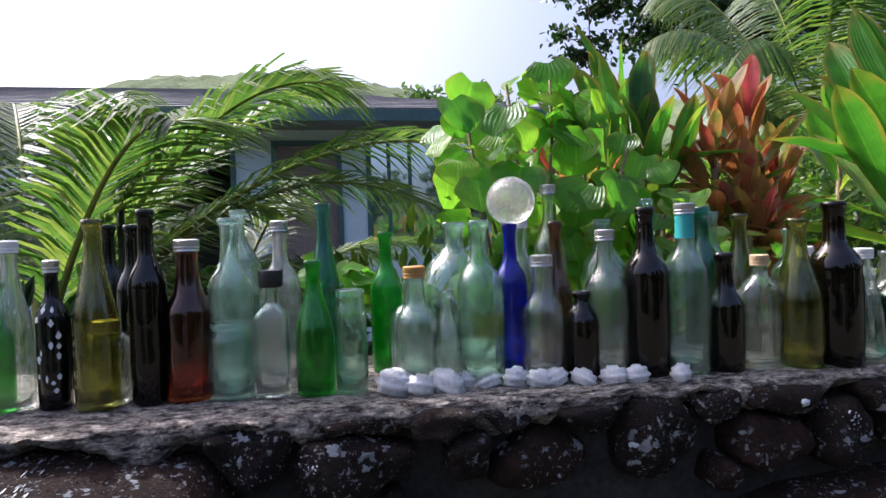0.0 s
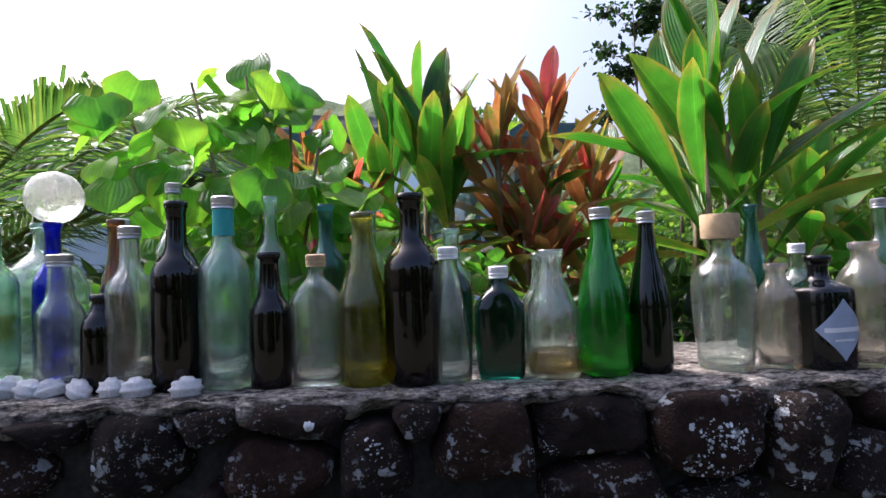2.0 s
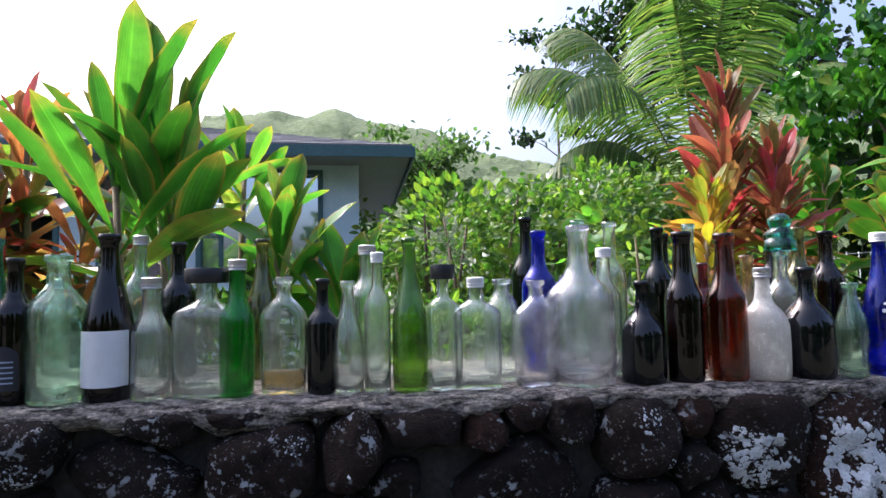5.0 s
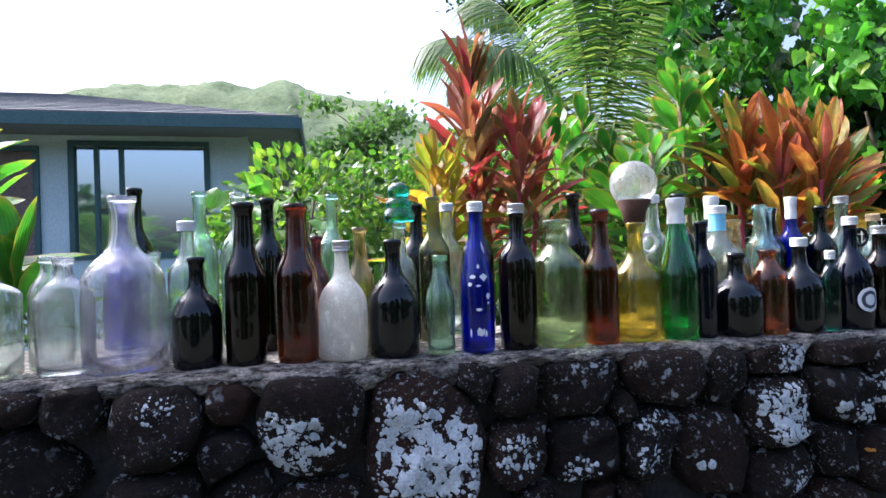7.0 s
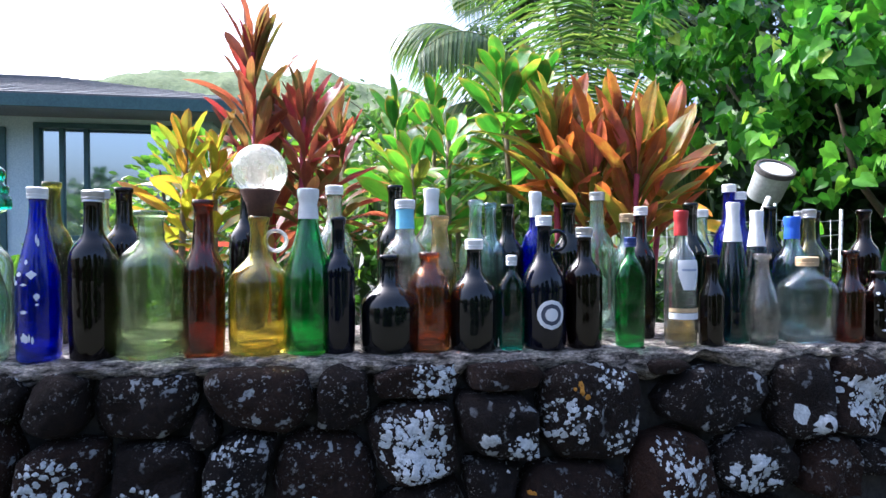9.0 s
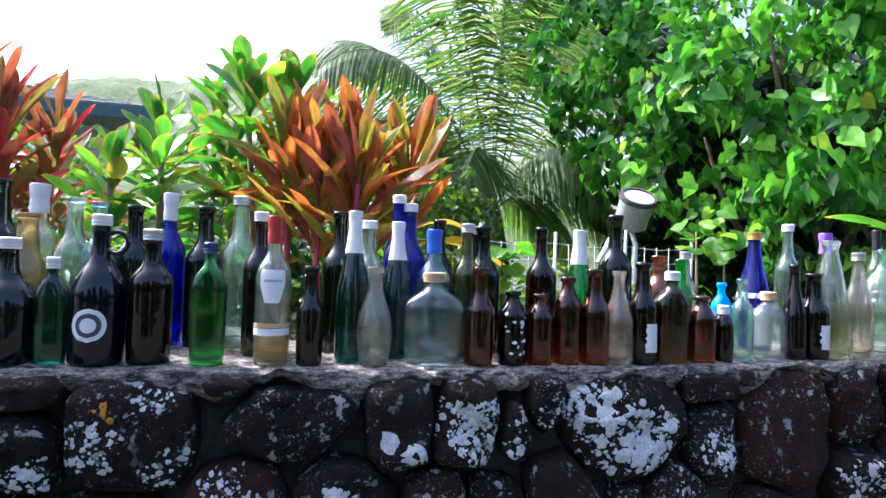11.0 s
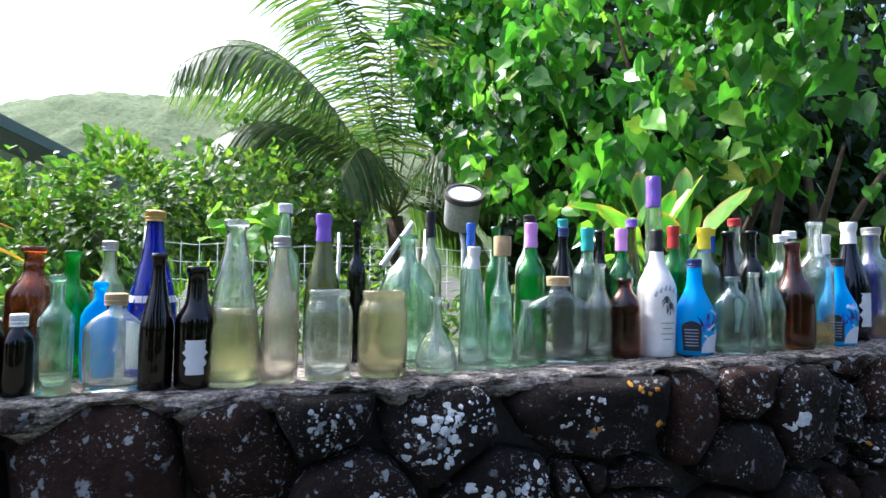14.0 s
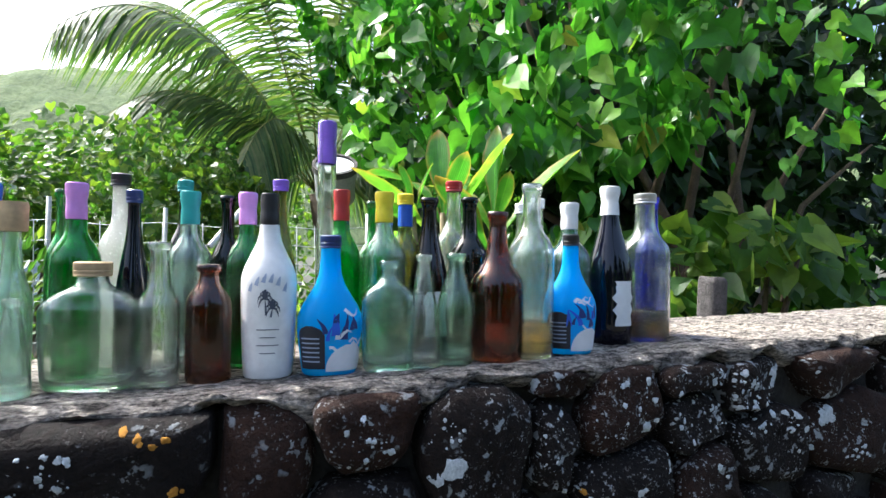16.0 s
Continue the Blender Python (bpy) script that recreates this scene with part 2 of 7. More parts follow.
PAPER = {"white": plain("white_label", (0.74, 0.75, 0.76), 0.7, 0, 0.06), "black": plain("black_label", (0.02, 0.022, 0.03), 0.5),
         "diamond": plain("blue_grey_label", (0.34, 0.40, 0.52), 0.55, 0, 0.1), "ink": plain("label_ink", (0.06, 0.07, 0.10), 0.7)}
LIQUID = {"amber": glass("amber_residue", (0.75, 0.48, 0.12), 0.25, 0.2, (0.42, 0.26, 0.06)), "olive": glass("murky_residue", (0.62, 0.60, 0.28), 0.2, 0.15, (0.36, 0.32, 0.12))}
BASALT = None


def basalt_material():
    """Dark lava stone with rusty tones, fine pits and pale lichen specks."""
    m, t, p = material("lava_stone")
    pos = world_pos(t)
    info = t.nodes.new("ShaderNodeObjectInfo").outputs["Random"]
    big, small, pits = noise_tex(t, pos, 7), noise_tex(t, pos, 70, 8, 0.7), noise_tex(t, pos, 210, 4)
    col = ramp(t, big, [(0.3, (0.004, 0.0037, 0.0042)), (0.72, (0.020, 0.0132, 0.0105))])
    col = mix(t, 0.5, col, ramp(t, small, [(0.3, (0.004, 0.004, 0.004)), (0.78, (0.048, 0.031, 0.022))]))
    col = mix(t, 1.0, col, ramp(t, info, [(0, (0.7, 0.75, 0.85)), (0.6, (1.1, 1.0, 0.95)), (1, (1.9, 1.3, 1.05))]), "MULTIPLY")
    where, zone = noise_tex(t, pos, 4.3, 2), noise_tex(t, pos, 17, 3)
    for scale, cut, tone in ((34, 0.635, (0.42, 0.45, 0.47)), (85, 0.635, (0.36, 0.37, 0.37)), (180, 0.645, (0.30, 0.29, 0.27))):
        speck = noise_tex(t, pos, scale, 3, 0.55)
        mask = mix(t, 1.0, ramp(t, speck, [(cut - 0.015, (0, 0, 0)), (cut + 0.015, (1, 1, 1))]), ramp(t, mix(t, 0.5, where, zone), [(0.45, (0, 0, 0)), (0.57, (0.9,) * 3)]), "MULTIPLY")
        col = mix(t, mask, col, tone)
    t.links.new(col, p.inputs["Base Color"])
    p.inputs["Roughness"].default_value = 0.82
    p.inputs["Specular IOR Level"].default_value = 0.22
    bump(t, p, mix(t, 0.4, small, pits), 1.0, 0.018)
    return m


def coping_material():
    """Weathered coarse mortar: pale grains standing in dark hollows, patches of grime."""
    m, t, p = material("rough_grey_coping")
    pos = world_pos(t)
    grain = node(t, "ShaderNodeTexVoronoi", Scale=150.0, Randomness=1.0)
    t.links.new(pos, grain.inputs["Vector"])
    stretch = t.nodes.new("ShaderNodeVectorMath")
    stretch.operation, stretch.inputs[1].default_value = "MULTIPLY", (0.38, 1.0, 1.3)
    t.links.new(pos, stretch.inputs[0])
    big, mid, fine = noise_tex(t, pos, 6, 4), noise_tex(t, stretch.outputs[0], 72, 6, 0.68), noise_tex(t, stretch.outputs[0], 170, 5, 0.7)
    col = ramp(t, mid, [(0.38, (0.050, 0.046, 0.043)), (0.47, (0.30, 0.275, 0.25)), (0.60, (0.66, 0.61, 0.56))])
    col = mix(t, 0.55, col, ramp(t, fine, [(0.34, (0.3,) * 3), (0.66, (1.9, 1.85, 1.75))]), "MULTIPLY")
    col = mix(t, 0.5, col, ramp(t, grain.outputs["Distance"], [(0.0, (1.5,) * 3), (0.7, (0.35,) * 3)]), "MULTIPLY")
    col = mix(t, 0.8, col, ramp(t, big, [(0.3, (0.6, 0.6, 0.62)), (0.7, (1.25, 1.2, 1.12))]), "MULTIPLY")
    t.links.new(col, p.inputs["Base Color"])
    p.inputs["Roughness"].default_value, p.inputs["Specular IOR Level"].default_value = 0.95, 0.2
    bump(t, p, mix(t, 0.4, mid, fine), 1.0, 0.035)
    return m


STONE = basalt_material()
# grey mortar coloured near black, so that the recessed joints read dark
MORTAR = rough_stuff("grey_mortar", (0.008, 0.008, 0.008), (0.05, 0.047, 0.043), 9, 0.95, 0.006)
COPING = coping_material()
LICHEN = rough_stuff("pale_lichen", (0.42, 0.47, 0.50), (0.74, 0.80, 0.84), 60, 0.95, 0.005, 180)
ORANGE_LICHEN = rough_stuff("orange_lichen", (0.40, 0.17, 0.02), (0.55, 0.26, 0.03), 40, 0.95, 0.003)
SHELL = rough_stuff("bleached_shell", (0.66, 0.64, 0.62), (0.88, 0.87, 0.86), 30, 0.6, 0.003, 160)
GRASS = rough_stuff("earthy_ground", (0.020, 0.022, 0.014), (0.055, 0.055, 0.038), 1.5, 0.95, 0.02, 25)


def part(name, bm, mat, parent=None, label="", smooth=True):
    """Links a bmesh as one mesh object under a thing or a part."""
    me = bpy.data.meshes.new(name)
    bm.to_mesh(me)
    bm.free()
    return mesh_part(name, me, mat, parent, label, smooth)


def mesh_part(name, me, mat, parent=None, label="", smooth=True, crisp=0):
    """Links a mesh under a thing or a part; crisp: the angle from which its edges stay sharp."""
    if mat and not me.materials:
        me.materials.append(mat)
    if smooth:
        me.shade_smooth()
        if crisp:
            me.set_sharp_from_angle(angle=radians(crisp))
    ob = new(name, me)
    ob.parent = parent
    if label:
        ob["label"] = label
    return ob


def data_mesh(name, verts, faces):
    me = bpy.data.meshes.new(name)
    me.from_pydata([tuple(v) for v in verts], [], faces)
    me.update()
    return me


def box_bm(x0, y0, z0, x1, y1, z1, bevel=0.0):
    bm = bmesh.new()
    bmesh.ops.create_cube(bm, size=1, matrix=Matrix.Translation(((x0 + x1) / 2, (y0 + y1) / 2, (z0 + z1) / 2)) @ Matrix.Diagonal((x1 - x0, y1 - y0, z1 - z0, 1)))
    if bevel:
        bmesh.ops.bevel(bm, geom=bm.edges[:], offset=bevel, segments=2, affect="EDGES", profile=0.5)
    return bm


def lathe(points, seg=24, section=None):
    """Verts and faces of a turned form; points are (radius, height); section(radius, angle, height) gives x, y."""
    verts, faces, rings = [], [], []
    for r, z in points:
        if r < 1e-5:
            rings.append([len(verts)])
            verts.append((0, 0, z))
        else:
            rings.append(list(range(len(verts), len(verts) + seg)))
            for k in range(seg):
                a = 2 * math.pi * k / seg
                x, y = section(r, a, z) if section else (r * math.cos(a), r * math.sin(a))
                verts.append((x, y, z))
    for lo, hi in zip(rings, rings[1:]):
        for k in range(seg):
            j = (k + 1) % seg
            if len(lo) == 1 and len(hi) > 1:
                faces.append((lo[0], hi[j], hi[k]))
            elif len(hi) == 1 and len(lo) > 1:
                faces.append((lo[k], lo[j], hi[0]))
            elif len(lo) > 1:
                faces.append((lo[k], lo[j], hi[j], hi[k]))
    return verts, faces


# ---- ground and the stone wall ----
FRONT = 0.965


def ztop(x):
    """The coping's height along the wall, which sags a little in the middle."""
    u = float(np.interp(x, (-0.5, 1, 2.5, 4.5, 5.5, 6.3, 7.0, 7.7, 8.2), (1.112, 1.101, 1.082, 1.067, 1.050, 1.058, 1.080, 1.097, 1.112)))
    v = float(np.interp(x + 0.3, (-0.5, 1, 2.5, 4.5, 5.5, 6.3, 7.0, 7.7, 8.2), (1.112, 1.101, 1.082, 1.067, 1.050, 1.058, 1.080, 1.097, 1.112)))
    w = float(np.interp(x - 0.3, (-0.5, 1, 2.5, 4.5, 5.5, 6.3, 7.0, 7.7, 8.2), (1.112, 1.101, 1.082, 1.067, 1.050, 1.058, 1.080, 1.097, 1.112)))
    return (u + v + w) / 3


def bend(x):
    """How far the wall's line draws back from its straight run."""
    return 0.13 * max(0.0, x - 7.4) + 0.05 * max(0.0, x - 8.3) ** 2


def ground_sheet():
    n, verts, faces = 48, [], []
    side = [math.copysign(abs(u) ** 3 * 1500, u) for u in np.linspace(-1, 1, n)]
    for y in side:
        for x in side:
            verts.append((x + 4, y + 2, 0.03 * noise.noise((x, y, 0)) if abs(x) < 30 and abs(y) < 30 else 0))
    for j in range(n - 1):
        for i in range(n - 1):
            faces.append((j * n + i, j * n + i + 1, (j + 1) * n + i + 1, (j + 1) * n + i))
    tagged(mesh_part("ground", data_mesh("ground", verts, faces), GRASS), "dark earthy ground with sparse grass behind the wall", "ground", kind="structure")


ground_sheet()
WALL = tagged(new("wall_front"), "low dry lava stone wall with lichen and a grey coping", "stone wall", kind="structure")


def wall_core():
    verts, faces = [], []
    xs = np.arange(-3.2, 12.6, 0.2)
    for x in xs:
        b = bend(x)
        for y, z in ((FRONT + 0.044 + b, -0.05), (FRONT + 0.044 + b, ztop(x) - 0.03), (FRONT + 0.43 + b, ztop(x) - 0.03), (FRONT + 0.43 + b, -0.05)):
            verts.append((x, y, z))
    for i in range(len(xs) - 1):
        for k in range(4):
            a, b2 = i * 4 + k, i * 4 + (k + 1) % 4
            faces.append((a, a + 4, b2 + 4, b2))
    faces += [(0, 1, 2, 3), tuple(len(verts) - 1 - k for k in range(4))]
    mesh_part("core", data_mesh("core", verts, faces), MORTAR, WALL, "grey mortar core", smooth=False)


wall_core()


def coping():
    """The rough cast coping, with an uneven lower lip that runs down between the stones."""
    xs = np.concatenate((np.arange(-3.2, -1.0, 0.03), np.arange(-1.0, 9.0, 0.0085), np.arange(9.0, 12.6, 0.03)))
    prof = [(0.075, -0.060), (0.020, -0.046), (0.006, -0.036), (0.001, -0.027), (0.000, -0.020), (0.003, -0.013), (0.007, -0.007), (0.014, -0.002)]
    prof += [(0.024 + 0.0125 * k, 0.0) for k in range(18)] + [(0.26, 0.0), (0.30, 0.0), (0.34, 0.0), (0.39, 0.0), (0.43, -0.003), (0.447, -0.02), (0.45, -0.08)]
    verts, faces, n = [], [], len(prof)
    for x in xs:
        lip = 0.046 * noise.noise((x * 7.5, 3.1, 0)) + 0.020 * noise.noise((x * 24, 7.7, 0))
        for k, (dy, dz) in enumerate(prof):
            rough = noise.noise((x * 22, dy * 60, dz * 40)) * 0.007 + noise.noise((x * 70, dy * 110, dz * 110)) * 0.006 + noise.noise((x * 9, dy * 14, 5 + dz * 20)) * 0.006
            face = k < 8
            y = FRONT + dy + bend(x) + (rough * 1.5 if face else 0)
            z = ztop(x) + dz + (lip * min(1, (6 - k) / 3) if k < 6 else 0) + (min(0.0, rough - 0.001) if k > 5 else 0)
            verts.append((x, y, z))
    for i in range(len(xs) - 1):
        for k in range(n - 1):
            a = i * n + k
            faces.append((a, a + n, a + n + 1, a + 1))
    return mesh_part("coping", data_mesh("coping", verts, faces), COPING, WALL, "rough grey mortar coping")


coping()


def clip(poly, px, pz, nx, nz):
    out = []
    for (ax, az), (bx, bz) in zip(poly, poly[1:] + poly[:1]):
        da, db = (ax - px) * nx + (az - pz) * nz, (bx - px) * nx + (bz - pz) * nz
        if da <= 0:
            out.append((ax, az))
        if da * db < 0:
            s = da / (da - db)
            out.append((ax + s * (bx - ax), az + s * (bz - az)))
    return out


def round_off(poly, times=2):
    for _ in range(times):
        poly = [q for (ax, az), (bx, bz) in zip(poly, poly[1:] + poly[:1]) for q in ((0.75 * ax + 0.25 * bx, 0.75 * az + 0.25 * bz), (0.25 * ax + 0.75 * bx, 0.25 * az + 0.75 * bz))]
    return poly


LAID = []                       # stones as (x, z, half width, half height)


def stone(x, z, w, h):
    LAID.append((x, z, w, h))


stone(-0.169, 1.060, 0.064, 0.050)
stone(-0.012, 1.017, 0.096, 0.046)
stone(-0.001, 1.089, 0.076, 0.026)
stone(0.135, 1.081, 0.056, 0.023)
stone(0.259, 1.077, 0.063, 0.023)
stone(0.323, 0.997, 0.109, 0.045)
stone(0.393, 1.073, 0.052, 0.035)
stone(0.518, 1.015, 0.075, 0.064)
stone(0.628, 1.067, 0.043, 0.031)
stone(0.751, 0.988, 0.081, 0.050)
stone(0.773, 1.064, 0.069, 0.034)
stone(0.890, 0.989, 0.054, 0.059)
stone(0.961, 1.060, 0.036, 0.025)
stone(1.068, 1.014, 0.072, 0.063)
stone(1.246, 1.026, 0.087, 0.047)
stone(1.265, 0.931, 0.094, 0.046)
stone(1.438, 1.007, 0.100, 0.073)
stone(1.465, 0.901, 0.072, 0.032)
stone(1.594, 0.991, 0.058, 0.081)
stone(1.746, 0.955, 0.095, 0.086)
stone(1.763, 1.027, 0.047, 0.057)
stone(1.893, 1.021, 0.083, 0.061)
stone(2.086, 0.959, 0.105, 0.056)
stone(2.143, 1.049, 0.058, 0.034)
stone(2.299, 1.065, 0.076, 0.025)
stone(2.322, 0.975, 0.095, 0.067)
stone(2.426, 1.064, 0.051, 0.024)
stone(2.476, 0.992, 0.059, 0.066)
stone(2.558, 0.926, 0.042, 0.032)
stone(2.612, 1.042, 0.076, 0.051)
stone(2.745, 1.024, 0.059, 0.040)
stone(2.794, 1.046, 0.055, 0.039)
stone(2.813, 0.918, 0.130, 0.068)
stone(2.899, 1.020, 0.051, 0.041)
stone(3.032, 0.980, 0.078, 0.073)
stone(3.034, 0.861, 0.079, 0.043)
stone(3.156, 0.921, 0.052, 0.047)
stone(3.165, 1.023, 0.040, 0.055)
stone(3.188, 0.857, 0.068, 0.047)
stone(3.305, 0.957, 0.102, 0.103)
stone(3.312, 0.814, 0.092, 0.039)
stone(3.533, 0.913, 0.121, 0.136)
stone(3.637, 1.022, 0.033, 0.045)
stone(3.721, 0.992, 0.046, 0.066)
stone(3.726, 0.874, 0.070, 0.074)
stone(3.763, 0.772, 0.042, 0.028)
stone(3.870, 0.990, 0.092, 0.068)
stone(3.883, 0.857, 0.081, 0.065)
stone(3.971, 0.942, 0.030, 0.050)
stone(4.026, 0.861, 0.062, 0.081)
stone(4.069, 0.993, 0.099, 0.062)
stone(4.190, 0.825, 0.101, 0.081)
stone(4.226, 0.988, 0.051, 0.055)
stone(4.365, 0.889, 0.086, 0.075)
stone(4.373, 1.012, 0.090, 0.033)
stone(4.382, 0.748, 0.094, 0.061)
stone(4.518, 0.799, 0.056, 0.061)
stone(4.541, 0.921, 0.086, 0.075)
stone(4.546, 1.016, 0.076, 0.030)
stone(4.702, 0.761, 0.118, 0.078)
stone(4.725, 0.928, 0.112, 0.104)
stone(4.906, 1.036, 0.061, 0.024)
stone(4.927, 0.768, 0.108, 0.105)
stone(5.005, 0.946, 0.142, 0.069)
stone(5.120, 0.804, 0.109, 0.065)
stone(5.229, 0.959, 0.072, 0.091)
stone(5.334, 0.786, 0.096, 0.065)
stone(5.366, 0.941, 0.065, 0.088)
stone(5.417, 0.787, 0.094, 0.036)
stone(5.483, 0.921, 0.029, 0.096)
stone(5.545, 0.972, 0.032, 0.082)
stone(5.592, 0.798, 0.083, 0.058)
stone(5.734, 0.920, 0.157, 0.125)
stone(5.876, 0.776, 0.087, 0.054)
stone(5.962, 1.010, 0.070, 0.041)
stone(5.973, 0.874, 0.070, 0.092)
stone(6.064, 1.034, 0.028, 0.028)
stone(6.136, 0.726, 0.162, 0.033)
stone(6.184, 0.899, 0.131, 0.140)
stone(6.287, 1.047, 0.044, 0.020)
stone(6.397, 0.768, 0.091, 0.068)
stone(6.403, 0.931, 0.091, 0.096)
stone(6.554, 1.000, 0.084, 0.062)
stone(6.612, 0.832, 0.118, 0.109)
stone(6.753, 0.965, 0.112, 0.084)
stone(6.871, 0.802, 0.130, 0.111)
stone(7.045, 0.846, 0.046, 0.049)
stone(7.082, 0.869, 0.032, 0.028)
stone(7.089, 0.980, 0.171, 0.091)
stone(7.187, 0.780, 0.097, 0.103)
stone(7.193, 0.851, 0.077, 0.036)
stone(7.328, 0.981, 0.069, 0.099)
stone(7.448, 0.876, 0.112, 0.067)
stone(7.470, 1.023, 0.076, 0.058)
stone(7.647, 0.968, 0.098, 0.108)
stone(7.803, 0.957, 0.047, 0.072)
stone(7.822, 1.063, 0.067, 0.028)
stone(7.952, 1.004, 0.085, 0.077)
stone(7.968, 0.875, 0.107, 0.057)
stone(8.129, 1.047, 0.086, 0.027)
stone(8.131, 0.965, 0.088, 0.055)
stone(8.158, 0.845, 0.079, 0.060)
stone(8.299, 1.019, 0.087, 0.049)
stone(8.343, 0.881, 0.118, 0.082)
stone(8.568, 1.027, 0.187, 0.048)
stone(8.571, 0.740, 0.187, 0.054)
stone(8.606, 0.883, 0.150, 0.090)


def fill_stones():
    """Smaller stones packed into the room that the laid ones leave, down to the foot and out to the wall's ends."""
    rng = np.random.default_rng(11)
    for room in (0.105, 0.085, 0.065, 0.048, 0.034, 0.024, 0.017):
        spots = np.stack((rng.uniform(-3.1, 12.4, 2600), rng.uniform(-0.03, 1.08, 2600)), 1)
        known = np.array(LAID)
        for x, z in spots:
            if z > ztop(x) - 0.038:
                continue
            gap = np.maximum(np.abs(known[:, 0] - x) - known[:, 2], np.abs(known[:, 1] - z) - known[:, 3]).min()
            if gap > room:
                LAID.append((x, z, gap * rng.uniform(0.95, 1.25), gap * rng.uniform(0.9, 1.1)))
                known = np.vstack((known, LAID[-1]))


def wall_stones():
    """Rounded fieldstones fitted together: each a lobed, pillowed lump, trimmed where it meets its neighbours."""
    rng = random.Random(11)
    rest_v, rest_f = [], []
    for sx, sz, w, h in LAID:
        poly = []
        for k in range(20):
            a = 2 * math.pi * k / 20
            c, q = math.cos(a), math.sin(a)
            lump = 1.15 * (abs(c) ** 3.0 + abs(q) ** 3.0) ** (-1 / 3.0) * (1 + 0.16 * noise.noise((c * 0.9 + sx * 7, q * 0.9 + sz * 7, 3)))
            poly.append((sx + w * c * lump, sz + h * q * lump))
        for ox, oz, ow, oh in LAID:
            dx, dz = ox - sx, oz - sz
            if (dx or dz) and abs(dx) < w + ow + 0.08 and abs(dz) < h + oh + 0.08:
                d = math.hypot(dx, dz)
                ux, uz = dx / d, dz / d
                mine = 1 / max(abs(ux) / w, abs(uz) / h)
                theirs = 1 / max(abs(ux) / ow, abs(uz) / oh)
                cut = d * mine / (mine + theirs) - 0.004
                poly = clip(poly, sx + ux * cut, sz + uz * cut, ux, uz)
                if len(poly) < 3:
                    break
        if len(poly) >= 3:
            poly = clip(clip(poly, 0, ztop(sx) - 0.016 + 0.012 * noise.noise((sx * 4, 0, 0)), 0, 1), 0, -0.05, 0, -1)
        if len(poly) < 3:
            continue
        ring = round_off(poly, 1)
        cx, cz = sum(p[0] for p in ring) / len(ring), sum(p[1] for p in ring) / len(ring)
        near = -0.9 < sx < 9.6 and sz > 0.6
        out = rng.uniform(-0.004, 0.024)
        tip, lean = rng.uniform(-0.14, 0.14), rng.uniform(-0.14, 0.14)
        round_in = min(1.0, min(w, h) / 0.06)
        verts, faces, n = [], [], len(ring)
        rings = ((1.0, 0.06), (1.0, 0.030), (0.975, 0.014), (0.92, 0.002), (0.80, -0.008), (0.55, -0.014), (0.25, -0.016))
        for s, dy in rings:
            for px, pz in ring:
                x, zz = cx + (px - cx) * s, cz + (pz - cz) * s
                k = 0.022 * noise.noise((x * 12, zz * 12, sx)) + 0.010 * noise.noise((x * 34, zz * 34, sx)) + 0.005 * noise.noise((x * 90, zz * 90, sx))
                edge = 0.007 * noise.noise((x * 28, zz * 28, 9)) if s > 0.9 else 0
                verts.append((x + edge, FRONT + (dy if dy > 0 else dy * round_in) - (out if s < 1 else 0) + ((k + tip * (x - cx) + lean * (zz - cz)) if s < 0.99 else 0) + bend(x), zz + edge))
        verts.append((cx, FRONT - 0.016 * round_in - out + bend(cx) + 0.018 * noise.noise((cx * 12, cz * 12, sx)), cz))
        last = len(rings) - 1
        for r in range(last):
            for k in range(n):
                j = (k + 1) % n
                faces.append((r * n + k, r * n + j, (r + 1) * n + j, (r + 1) * n + k))
        for k in range(n):
            faces.append((last * n + k, last * n + (k + 1) % n, (last + 1) * n))
        for f in faces:
            STONE_FACES.append(tuple(len(STONE_VERTS) + i for i in f))
        STONE_VERTS.extend(verts)
        if near:
            mesh_part("stone", data_mesh("stone", verts, faces), STONE, WALL)
        else:
            rest_f += [tuple(len(rest_v) + i for i in f) for f in faces]
            rest_v += verts
    ob = mesh_part("stones", data_mesh("stones", rest_v, rest_f), STONE, WALL, "dark lava stones")
    ob["kind"] = "stuff"


STONE_VERTS, STONE_FACES = [], []
fill_stones()
wall_stones()

# ---- bottles: turned profiles as (share of radius, share of height) ----
PROFILE = {}
PROFILE["wine"] = [(0.9, 0), (1, 0.02), (1, 0.58), (0.97, 0.63), (0.8, 0.68), (0.5, 0.73), (0.4, 0.78), (0.37, 0.94), (0.42, 0.95), (0.42, 1.0)]
PROFILE["burg"] = [(0.9, 0), (1, 0.02), (1, 0.42), (0.95, 0.5), (0.72, 0.62), (0.48, 0.74), (0.38, 0.84), (0.35, 0.94), (0.42, 0.95), (0.42, 1.0)]
PROFILE["cham"] = [(0.86, 0), (0.98, 0.03), (1, 0.1), (1, 0.36), (0.93, 0.48), (0.7, 0.62), (0.46, 0.76), (0.36, 0.88), (0.33, 0.95), (0.38, 0.96), (0.38, 1.0)]
PROFILE["beer"] = [(0.92, 0), (1, 0.03), (1, 0.52), (0.96, 0.58), (0.75, 0.64), (0.55, 0.70), (0.48, 0.82), (0.43, 0.94), (0.5, 0.95), (0.5, 1.0)]
PROFILE["stub"] = [(0.92, 0), (1, 0.03), (1, 0.62), (0.95, 0.70), (0.75, 0.78), (0.5, 0.84), (0.42, 0.90), (0.42, 0.94), (0.5, 0.95), (0.5, 1.0)]
PROFILE["medicine"] = [(0.9, 0), (1, 0.04), (1, 0.68), (0.92, 0.78), (0.62, 0.85), (0.5, 0.88), (0.5, 1.0)]
